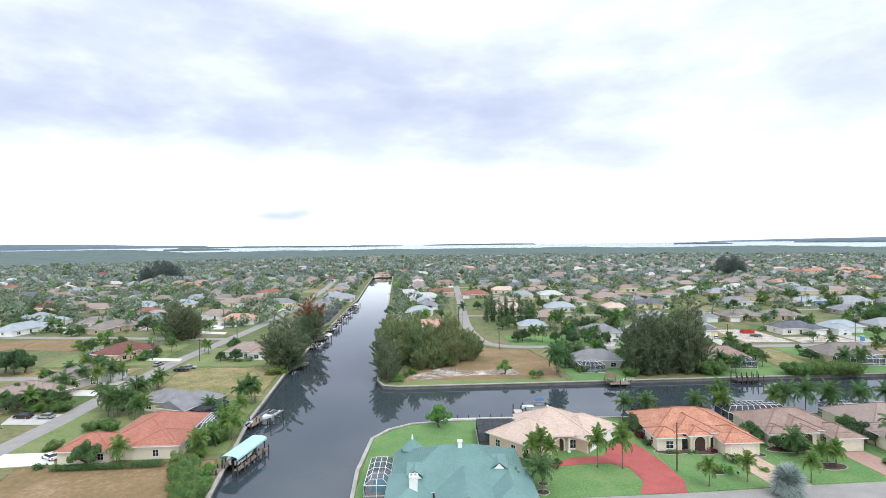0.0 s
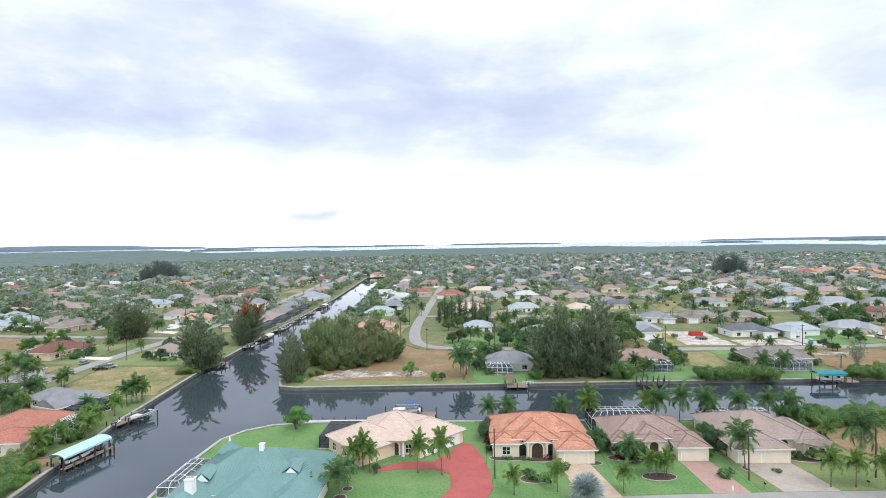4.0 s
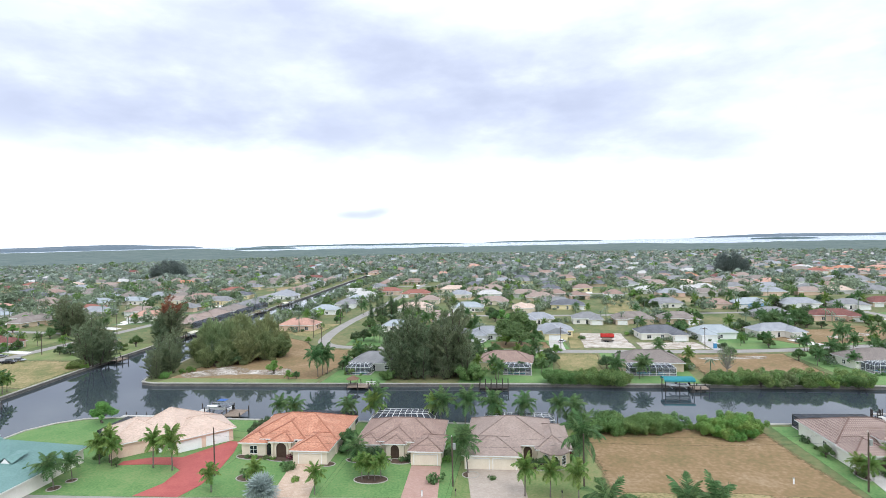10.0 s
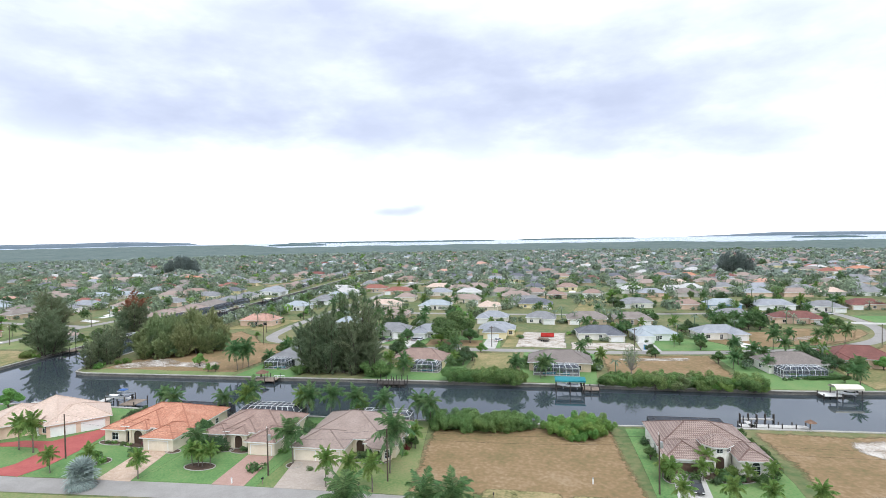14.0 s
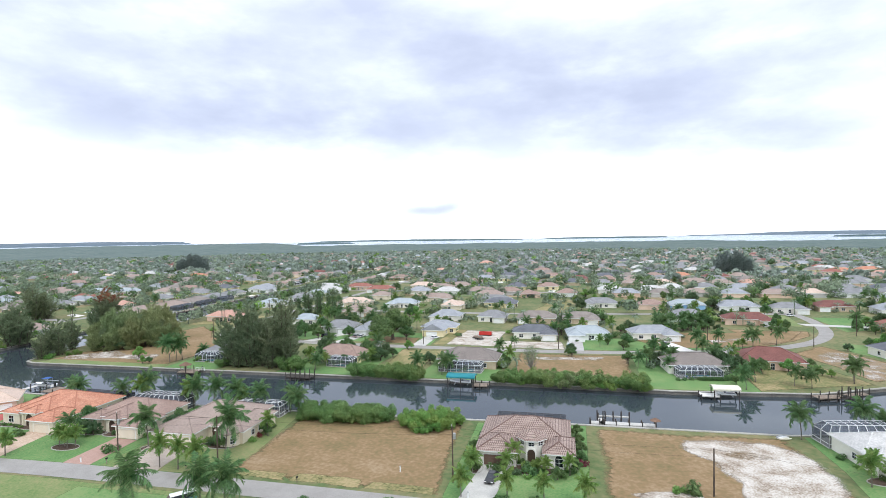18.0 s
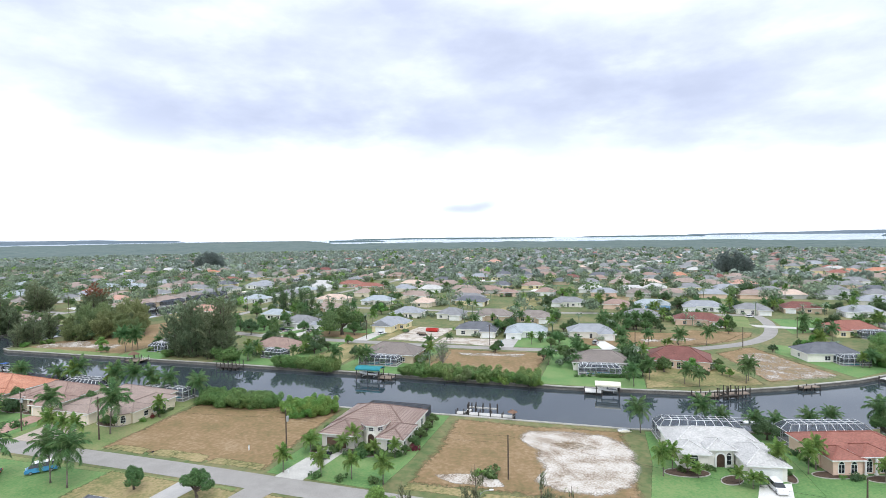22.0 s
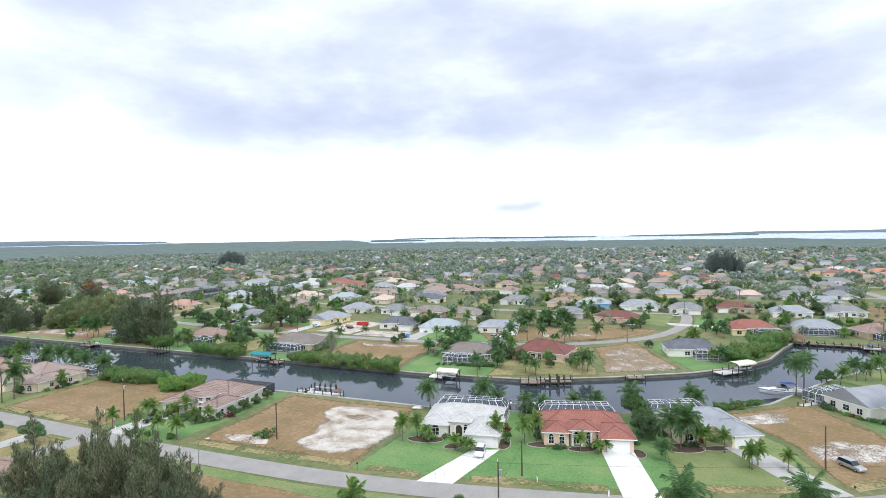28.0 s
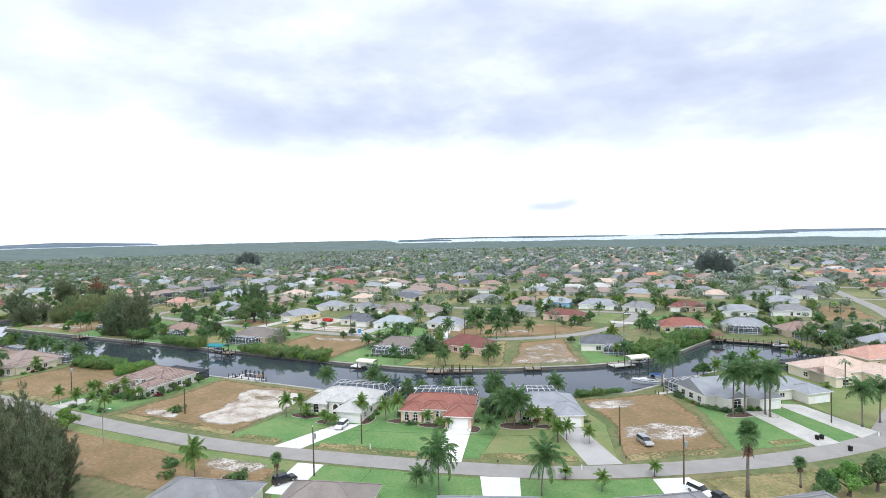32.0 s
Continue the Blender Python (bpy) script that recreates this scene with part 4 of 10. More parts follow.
# ---- houses ----
def roof_block(top, fascia, soffit, x0, x1, y0, y1, ze, slope=0.42, over=0.6, gable=""):
    """Hip roof (or gable at the ends named in gable, of l r f b) over a block of walls, eaves at ze."""
    x0, x1, y0, y1 = x0 - over, x1 + over, y0 - over, y1 + over
    w, d = x1 - x0, y1 - y0
    zt = ze + 0.22
    c = [(x0, y0, zt), (x1, y0, zt), (x1, y1, zt), (x0, y1, zt)]
    if w >= d:
        h = d / 2 * slope
        a = (x0 if "l" in gable else x0 + d / 2, (y0 + y1) / 2, zt + h)
        b = (x1 if "r" in gable else x1 - d / 2, (y0 + y1) / 2, zt + h)
        top.add(c + [a, b], [(0, 1, 5, 4), (1, 2, 5), (2, 3, 4, 5), (3, 0, 4)])
    else:
        h = w / 2 * slope
        a = ((x0 + x1) / 2, y0 if "f" in gable else y0 + w / 2, zt + h)
        b = ((x0 + x1) / 2, y1 if "b" in gable else y1 - w / 2, zt + h)
        top.add(c + [a, b], [(0, 1, 4), (1, 2, 5, 4), (2, 3, 5), (3, 0, 4, 5)])
    e = 0.03
    fascia.add([(x0 - e, y0 - e, ze), (x1 + e, y0 - e, ze), (x1 + e, y1 + e, ze), (x0 - e, y1 + e, ze), (x0 - e, y0 - e, zt + .01), (x1 + e, y0 - e, zt + .01), (x1 + e, y1 + e, zt + .01), (x0 - e, y1 + e, zt + .01)],
               [(0, 1, 5, 4), (1, 2, 6, 5), (2, 3, 7, 6), (3, 0, 4, 7), (3, 2, 1, 0)])
    return h


def ridge_caps(mesh, x0, x1, y0, y1, ze, slope=0.42, over=0.6):
    x0, x1, y0, y1 = x0 - over, x1 + over, y0 - over, y1 + over
    w, d = x1 - x0, y1 - y0
    zt = ze + 0.25
    h = min(w, d) / 2 * slope
    if w >= d:
        a, b = (x0 + d / 2, (y0 + y1) / 2, zt + h), (x1 - d / 2, (y0 + y1) / 2, zt + h)
        ends = ((a, (x0, y0, zt)), (a, (x0, y1, zt)), (b, (x1, y0, zt)), (b, (x1, y1, zt)))
    else:
        a, b = ((x0 + x1) / 2, y0 + w / 2, zt + h), ((x0 + x1) / 2, y1 - w / 2, zt + h)
        ends = ((a, (x0, y0, zt)), (a, (x1, y0, zt)), (b, (x0, y1, zt)), (b, (x1, y1, zt)))
    mesh.bar(a, b, 0.28, 0.1)
    for p, q in ends:
        mesh.bar(p, q, 0.26, 0.1)


SIDE = {"f": 0, "r": 90, "b": 180, "l": -90}


def on_wall(block, side, along, z):
    """The pose of a fitting on one side of a block; along: metres from that wall's middle, to the right as one faces it."""
    x0, x1, y0, y1 = block[:4]
    xm, ym = (x0 + x1) / 2, (y0 + y1) / 2
    p = {"f": (xm + along, y0), "b": (xm - along, y1), "r": (x1, ym + along), "l": (x0, ym - along)}[side]
    return pose(p[0], p[1], z, 0, 0, SIDE[side])


def window_meshes(w, h, arched=False):
    def build():
        fr, pane = Mesh(), Mesh()
        t = 0.09
        fr.box(-w / 2 - t, -w / 2, -0.07, 0.02, -t, h + t).box(w / 2, w / 2 + t, -0.07, 0.02, -t, h + t)
        fr.box(-w / 2, w / 2, -0.07, 0.02, h, h + t).box(-w / 2, w / 2, -0.09, 0.02, -t, 0)
        if w > 1.0:
            fr.box(-0.03, 0.03, -0.06, 0.01, 0, h)
        fr.box(-w / 2, w / 2, -0.06, 0.01, h * 0.5 - 0.025, h * 0.5 + 0.025)
        pane.box(-w / 2, w / 2, -0.03, 0.02, 0, h)
        if arched:
            n = 10
            rim = [(w / 2 * math.cos(math.pi * k / n), -0.03, h + t + w / 2 * math.sin(math.pi * k / n)) for k in range(n + 1)]
            pane.add(rim, [tuple(range(n + 1))])
            for a, b in zip(rim, rim[1:]):
                fr.bar(a, b, 0.1)
        return fr.data("window", M["white"]), pane.data("pane", M["glass"])
    return cached(("win", w, h, arched), build)


def add_window(parent, m, w=1.5, h=1.3, arched=False):
    fr, pane = window_meshes(w, h, arched)
    ob = part("window", fr, None, parent, m=m)
    part("pane", pane, None, ob)
    return ob


def garage_mesh(w, h, key):
    def build():
        g = Mesh()
        rows, cols = 4, max(2, round(w / 1.2))
        g.box(-w / 2, w / 2, -0.02, 0.03, 0, h)
        for r in range(rows):
            for c in range(cols):
                a, b = -w / 2 + w * c / cols + 0.06, -w / 2 + w * (c + 1) / cols - 0.06
                z0, z1 = h * r / rows + 0.05, h * (r + 1) / rows - 0.05
                g.box(a, b, -0.05, -0.015, z0, z1)
        return g.data("garage_door", M[key])
    return cached(("gar", w, h, key), build)


def add_garage(parent, m, w=4.9, h=2.2, key="white"):
    ob = part("garage_door", garage_mesh(w, h, key), None, parent, "panelled garage door", m=m)
    tr = Mesh()
    tr.box(-w / 2 - 0.15, -w / 2, -0.06, 0.02, 0, h + 0.15).box(w / 2, w / 2 + 0.15, -0.06, 0.02, 0, h + 0.15).box(-w / 2, w / 2, -0.06, 0.02, h, h + 0.15)
    part("trim", tr, M["white"], ob)
    return ob


def house(label, x, y, rot, blocks, wall, roof, windows=(), garages=(), slope=0.42, caps=True, fascia="white", group="", name="house", cat="house"):
    """blocks: (x0, x1, y0, y1, eave height[, gable ends]) in the house's own axes, its front towards -y."""
    h = thing(name, label, cat, x, y, 0, rot, group)
    walls = Mesh()
    for b in blocks:
        top, fas, cap = Mesh(), Mesh(), Mesh()
        x0, x1, y0, y1, ze = b[:5]
        gable = b[5] if len(b) > 5 else ""
        walls.box(x0, x1, y0, y1, 0, ze + 0.02)
        hh = roof_block(top, fas, None, x0, x1, y0, y1, ze, slope, 0.6, gable)
        slab = part("roof", top, M[roof], h)
        part("fascia", fas, M[fascia], slab)
        if gable:
            zt = ze + 0.2
            if x1 - x0 >= y1 - y0:
                for s, xx in (("l", x0 + 0.02), ("r", x1 - 0.02)):
                    if s in gable:
                        walls.add([(xx, y0, zt - .2), (xx, y1, zt - .2), (xx, (y0 + y1) / 2, zt + hh - 0.25)], [(0, 1, 2)])
            else:
                for s, yy in (("f", y0 + 0.02), ("b", y1 - 0.02)):
                    if s in gable:
                        walls.add([(x0, yy, zt - .2), (x1, yy, zt - .2), ((x0 + x1) / 2, yy, zt + hh - 0.25)], [(0, 1, 2)])
        if caps and not gable:
            ridge_caps(cap, x0, x1, y0, y1, ze, slope)
            part("ridge_cap", cap, CAP.get(roof, M[roof]), slab)
    part("wall", walls, M[wall], h)
    for i, side, along, z, w, hh, *arch in windows:
        add_window(h, on_wall(blocks[i], side, along, z), w, hh, bool(arch))
    for i, side, along, w, key in garages:
        add_garage(h, on_wall(blocks[i], side, along, 0.02), w, 2.25, key)
    return h


def lanai(parent, x0, x1, y0, y1, z=2.7, rise=0.9, nx=6, ny=3, mat="white", screen="screen", bar=0.09, pool=True, hip=True):
    """Screened pool cage: uprights, mansard roof bars and screen cloth, over a deck with a pool."""
    fr, sc = Mesh(), Mesh()
    inset = min(1.6, (x1 - x0) / 4, (y1 - y0) / 4) if hip else 0.0
    X = [x0 + (x1 - x0) * i / nx for i in range(nx + 1)]
    Y = [y0 + (y1 - y0) * i / ny for i in range(ny + 1)]
    xi0, xi1, yi0, yi1, zt = x0 + inset, x1 - inset, y0 + inset, y1 - inset, z + rise
    XI = [xi0 + (xi1 - xi0) * i / nx for i in range(nx + 1)]
    YI = [yi0 + (yi1 - yi0) * i / ny for i in range(ny + 1)]
    for a, b in zip(X, XI):
        for yy, yi in ((y0, yi0), (y1, yi1)):
            fr.bar((a, yy, 0), (a, yy, z), bar).bar((a, yy, z), (b, yi, zt), bar)
        fr.bar((b, yi0, zt), (b, yi1, zt), bar)
    for a, b in zip(Y, YI):
        for xx, xi in ((x0, xi0), (x1, xi1)):
            fr.bar((xx, a, 0), (xx, a, z), bar).bar((xx, a, z), (xi, b, zt), bar)
    for b in YI:
        fr.bar((xi0, b, zt), (xi1, b, zt), bar * 0.8)
    for zz in (0.9, z):
        fr.bar((x0, y0, zz), (x1, y0, zz), bar).bar((x0, y1, zz), (x1, y1, zz), bar).bar((x0, y0, zz), (x0, y1, zz), bar).bar((x1, y0, zz), (x1, y1, zz), bar)
    o = [(x0, y0), (x1, y0), (x1, y1), (x0, y1)]
    q = [(xi0, yi0), (xi1, yi0), (xi1, yi1), (xi0, yi1)]
    for i in range(4):
        a, b, c, d = o[i], o[(i + 1) % 4], q[i], q[(i + 1) % 4]
        sc.quad((*a, 0.05), (*b, 0.05), (*b, z), (*a, z))
        if hip:
            sc.quad((*a, z), (*b, z), (*d, zt), (*c, zt))
    sc.quad(*[(*p, zt) for p in q])
    cage = part("pool_cage", fr, M[mat], parent, "screened pool enclosure frame")
    s = part("screen", sc, M[screen], cage, "fine dark insect screen")
    part("deck", Mesh().box(x0 - 0.2, x1 + 0.2, y0 - 0.2, y1 + 0.2, 0, 0.12), M["concrete"], parent)
    if pool:
        mx, my = (x1 - x0) * 0.2, (y1 - y0) * 0.25
        part("pool", Mesh().box(x0 + mx, x1 - mx, y0 + my, y1 - my, 0.05, 0.14), M["pool"], parent, "turquoise swimming pool")


def columns(parent, pts, z, mat, r=0.22):
    for px, py in pts:
        c = Mesh()
        c.tube([(px, py, 0), (px, py, z)], [r, r * 0.9], 10)
        c.box(px - r * 1.3, px + r * 1.3, py - r * 1.3, py + r * 1.3, 0, 0.25).box(px - r * 1.3, px + r * 1.3, py - r * 1.3, py + r * 1.3, z - 0.25, z)
        part("column", c, M[mat], parent)


def arch_entry(parent, x, y, w, h, mat, door="door"):
    """A raised arched entry with a dark double door set back in it."""
    n = 12
    surround, dark = Mesh(), Mesh()
    r = w / 2
    pts = [(x + r * math.cos(math.pi * k / n), h - r + r * math.sin(math.pi * k / n)) for k in range(n + 1)]
    dark.add([(x - r, y - 0.03, 0.05), (x + r, y - 0.03, 0.05)] + [(px, y - 0.03, pz) for px, pz in pts], [tuple(range(n + 3))])
    t = 0.35
    out = [(x + (r + t) * math.cos(math.pi * k / n), h - r + (r + t) * math.sin(math.pi * k / n)) for k in range(n + 1)]
    for (a, b), (c, d), (e, f), (g, i) in zip(pts, pts[1:], out, out[1:]):
        surround.add([(a, y - 0.2, b), (c, y - 0.2, d), (g, y - 0.2, i), (e, y - 0.2, f), (a, y, b), (c, y, d), (g, y, i), (e, y, f)], [(0, 1, 2, 3), (0, 4, 5, 1), (3, 2, 6, 7)])
    surround.box(x - r - t, x - r, y - 0.2, y, 0, h - r).box(x + r, x + r + t, y - 0.2, y, 0, h - r)
    e = part("entry", surround, M[mat], parent, "arched entry surround")
    part("front_door", dark, M[door], e, "dark double front door")


# orange-tiled house
h = house("cream stucco house with a bright orange tile roof", 59.3, 126.5, 1.5,
          [(-10.6, 10.4, -5.5, 9.8, 3.0), (2.6, 10.2, -11.2, -2, 2.9), (-10.8, -5.2, -7.6, -2, 2.9), (-6.2, 3.4, -6.6, 5.0, 3.5), (-3.6, 0.9, -7.9, -3, 3.4)], "cream", "r_orange",
          [(2, "f", 0.0, 0.6, 1.6, 1.6), (2, "l", 0, 0.9, 1.0, 1.2), (3, "f", -2.9, 0.2, 1.9, 2.6, 1), (3, "f", 3.6, 0.2, 1.9, 2.6, 1), (0, "l", 2, 0.9, 1.2, 1.2), (0, "l", -3, 0.9, 1.2, 1.2), (0, "r", 3, 0.9, 1.2, 1.2), (0, "r", 0, 0.9, 1.2, 1.2)],
          [(1, "f", 0, 4.9, "garage_cream")])
arch_entry(h, -1.35, -7.92, 2.4, 3.2, "cream")
arch_entry(h, -4.4, -7.0, 1.5, 2.7, "cream", "glass")
arch_entry(h, 1.75, -7.0, 1.5, 2.7, "cream", "glass")
columns(h, [(-5.6, -7.0), (-3.4, -8.1), (0.7, -8.1), (2.4, -7.0)], 3.3, "cream", 0.28)
lanai(h, -8, 9.5, 10.2, 15.0, 2.8, 0.5, 7, 2, "bronze", "screen_dark", 0.1)
# brown-pink-tiled house
h = house("cream stucco house with a brownish pink tile roof", 84.3, 127.5, 1.5,
          [(-9.6, 8.6, -5.5, 7.6, 3.0), (3.0, 9.4, -10.4, -2, 2.9), (-9.6, -4.6, -7.2, -2, 2.9), (-4.6, 2.6, -6.4, 4.0, 3.4), (-3.0, 1.0, -7.4, -3, 3.2)], "cream", "r_brown",
          [(2, "f", 0, 0.6, 1.6, 1.6), (0, "l", 2, 0.9, 1.2, 1.2), (0, "l", -2, 0.9, 1.2, 1.2), (0, "r", 2, 0.9, 1.2, 1.2), (1, "l", 1, 0.9, 1.0, 1.2)],
          [(1, "f", 0, 4.9, "garage_cream")])
arch_entry(h, -1.0, -7.42, 1.9, 3.0, "cream")
lanai(h, -10.6, 5.5, 7.9, 14.6, 3.0, 1.3, 9, 2, "white", "screen_dark", 0.10)
# taupe-tiled house with a wide garage
h = house("cream stucco house with a wide taupe tile roof", 109.3, 127.8, 2.0,
          [(-9.8, 8.0, -5.5, 10.2, 3.0), (-10.6, 0.6, -11.2, -2, 2.9), (4.6, 11.2, -7.4, 6.6, 2.9)], "cream", "r_taupe",
          [(2, "f", 0, 0.7, 1.8, 1.5), (2, "r", 3, 0.9, 1.2, 1.2), (2, "r", -3, 0.9, 1.2, 1.2), (2, "r", 0, 0.9, 1.2, 1.2), (0, "l", 2, 0.9, 1.2, 1.2)],
          [(1, "f", -2.9, 4.6, "garage_cream"), (1, "f", 2.6, 4.6, "garage_cream")])
arch_entry(h, 2.6, -5.52, 1.8, 2.8, "cream")
bay = part("bay", Mesh(pose(8.0, -7.4, 0, 0, 0, 22.5)).tube([(0, 0, 0), (0, 0, 2.95)], [2.7, 2.7], 8), M["cream"], h, "eight-sided corner bay")
part("bay_roof", Mesh(pose(8.0, -7.4, 0, 0, 0, 22.5)).tube([(0, 0, 2.9), (0, 0, 3.1), (0, 0, 4.75)], [3.3, 3.3, 0.05], 8), M["r_taupe"], bay)
for k in (-45, 0, 45):
    add_window(bay, pose(8.0, -7.4, 0, 0, 0, k) @ pose(0, -2.5, 0.7), 1.1, 1.2, True)
lanai(h, -7, 10, 10.8, 15.4, 2.8, 0.7, 8, 2, "white", "screen", 0.12)
# mottled-tile house
h = house("offwhite stucco house with a mottled brown tile roof", 185.2, 134.2, 3.0,
          [(-9.6, 9.0, -5.4, 8.4, 3.2), (-9.6, -1.6, -11.0, -2, 3.0), (4.2, 9.8, -10.6, -2, 3.0)], "offwhite", "r_mottled",
          [(2, "f", 0, 0.5, 1.5, 1.6, 1), (2, "r", 1, 0.9, 1.2, 1.3), (0, "r", 4, 0.9, 1.2, 1.3), (0, "r", 0, 0.9, 1.2, 1.3), (0, "r", -3, 0.9, 1.2, 1.3), (2, "r", -2.6, 0.9, 1.0, 1.3), (0, "l", 3, 0.9, 1.2, 1.3)],
          [(1, "f", -0.3, 4.9, "garage_brown")])
ring = [(math.cos(radians(22.5 + 45 * k)), math.sin(radians(22.5 + 45 * k))) for k in range(8)]
tower = Mesh().add([(1.3 + 2.9 * c, -5.2 + 2.9 * q, z) for z in (0, 4.55) for c, q in ring], [(k, (k + 1) % 8, 8 + (k + 1) % 8, 8 + k) for k in range(8)])
tower = part("tower", tower, M["offwhite"], h, "eight-sided entrance tower")
part("tower_fascia", Mesh().add([(1.3 + r * c, -5.2 + r * q, z) for r, z in ((2.8, 4.42), (3.5, 4.42), (3.5, 4.62)) for c, q in ring], [(8 * j + k, 8 * j + (k + 1) % 8, 8 * j + 8 + (k + 1) % 8, 8 * j + 8 + k) for j in range(2) for k in range(8)]), M["white"], tower)
part("tower_roof", Mesh().add([(1.3 + 3.54 * c, -5.2 + 3.54 * q, 4.63) for c, q in ring] + [(1.3, -5.2, 6.3)], [(k, (k + 1) % 8, 8) for k in range(8)]), M["r_mottled"], tower, "pointed tile roof")
for k in (-45, 0, 45):
    add_window(tower, pose(1.3, -5.2, 0, 0, 0, k) @ pose(0, -2.69, 3.35), 1.1, 0.75)
arch_entry(h, 1.3, -7.9, 1.6, 2.7, "offwhite")
lanai(h, -8, 8.6, 8.9, 14.0, 3.0, 0.5, 7, 2, "bronze", "screen_dark", 0.1)
# white-tiled house
h = house("white stucco house with a white tile roof", 259.6, 144.4, 12.0,
          [(-9.2, 8.6, -4.6, 5.4, 3.1), (2.2, 9.2, -12.6, -2, 2.9), (-9.2, -3.4, -8.2, -2, 3.0), (-3.0, 1.8, -7.0, -2, 3.6)], "offwhite", "r_white",
          [(2, "f", 0, 0.5, 1.6, 1.7, 1), (3, "f", 1.4, 0.6, 0.9, 1.9, 1), (0, "r", 2, 0.9, 1.2, 1.2), (1, "r", 2, 0.9, 1.2, 1.2), (1, "r", -2, 0.9, 1.2, 1.2), (0, "l", 2, 0.9, 1.2, 1.2)],
          [(1, "f", 0, 4.9, "white")])
arch_entry(h, -0.8, -7.02, 1.6, 2.8, "white")
lanai(h, -9.4, 9.4, 5.8, 11.8, 3.1, 1.5, 9, 2, "white", "screen", 0.095)
# red-tiled house
h = house("pink stucco house with a red tile roof", 287.0, 150.4, 18.0,
          [(-9.8, 9.0, -4.4, 5.4, 3.0), (2.8, 9.6, -10.8, -2, 2.9), (-9.6, -4.0, -8.0, -2, 3.0), (-3.6, 2.2, -7.4, -2, 3.4)], "pink", "r_red",
          [(2, "f", -1.2, 0.5, 1.1, 1.6, 1), (2, "f", 1.2, 0.5, 1.1, 1.6, 1), (3, "f", -1.6, 0.4, 1.2, 2.0, 1), (3, "f", 1.2, 0.4, 1.2, 2.0, 1), (0, "l", 2, 0.9, 1.2, 1.2), (1, "r", 2, 0.9, 1.2, 1.2)],
          [(1, "f", 0, 4.9, "white")])
columns(h, [(-3.2, -7.8), (-1.2, -7.9), (0.9, -7.9)], 3.2, "white", 0.2)
lanai(h, -9.6, 9.2, 5.8, 11.6, 3.1, 1.5, 9, 2, "white", "screen", 0.095)
# grey-roofed house
h = house("cream stucco house with a plain grey tile roof", 312.2, 162.2, 27.0,
          [(-8.0, 8.6, -4.6, 5.8, 3.0), (2.2, 8.6, -11.0, -2, 2.9), (-8.0, -3.0, -7.0, -2, 2.9)], "cream", "r_lightgrey",
          [(2, "f", 0, 0.6, 1.8, 1.6), (0, "f", 0, 0.6, 1.0, 1.8, 1), (1, "l", 1, 0.8, 1.2, 1.3), (1, "r", 0, 0.9, 1.2, 1.2), (0, "l", 1, 0.9, 1.2, 1.2)],
          [(1, "f", 0, 4.9, "white")])
lanai(h, -9, 6, 6.2, 12.0, 3.0, 1.5, 8, 2, "white", "screen", 0.095)
# grey gabled house on the point
h = house("pale grey house with gabled light grey roofs", 355.4, 195.0, 40.0,
          [(-9.0, 9.0, -5.0, 7.0, 3.1, "l"), (3.0, 9.6, -11.4, -2, 3.0, "f"), (-5.5, 0.5, -9.4, -2, 3.2, "f")], "offwhite", "r_lightgrey",
          [(2, "f", 0, 0.6, 2.2, 1.8, 1), (0, "l", 0, 0.9, 1.6, 1.4), (0, "l", 3.5, 0.9, 1.4, 1.4), (0, "l", -3.5, 0.9, 1.4, 1.4)],
          [(1, "f", 0, 4.9, "white")], slope=0.5, caps=False)
lanai(h, -9, 3, 7.4, 13.5, 2.8, 0.9, 6, 3, "white", "screen", 0.095)
h = house("offwhite house with a pale grey tile roof", 372.5, 206.0, 42.0,
          [(-6.0, 6.5, -3.0, 6.0, 3.0), (-1.0, 6.5, -8.0, -1, 2.9)], "offwhite", "r_lightgrey",
          [(0, "f", -5, 0.7, 1.6, 1.4), (0, "l", 0, 0.9, 1.4, 1.3)], [(1, "f", 1, 4.9, "white")])
h = house("large house with a pale peach tile roof", 390.5, 236.5, 38.0,
          [(-13, 9.0, -6.0, 8.0, 3.2), (1.0, 11, -13, 0, 3.2), (-13, -6, -10, 0, 3.2)], "cream", "r_peach",
          [(1, "f", 0, 0.7, 2.0, 1.6), (2, "f", 0, 0.7, 2.0, 1.6), (0, "l", 0, 0.8, 1.6, 1.4)])
lanai(h, -13, 2, 8.5, 14, 2.8, 0.8, 7, 2, "bronze", "screen_dark", 0.1)
h = house("large house with a dull red tile roof", 424.0, 246.0, 40.0,
          [(-10, 10.0, -6.0, 8.0, 3.1), (2.0, 10, -11, 0, 3.0)], "tan_wall", "r_pink", [(0, "f", -5, 0.7, 2.0, 1.5)], [(1, "f", 0, 4.9, "white")])

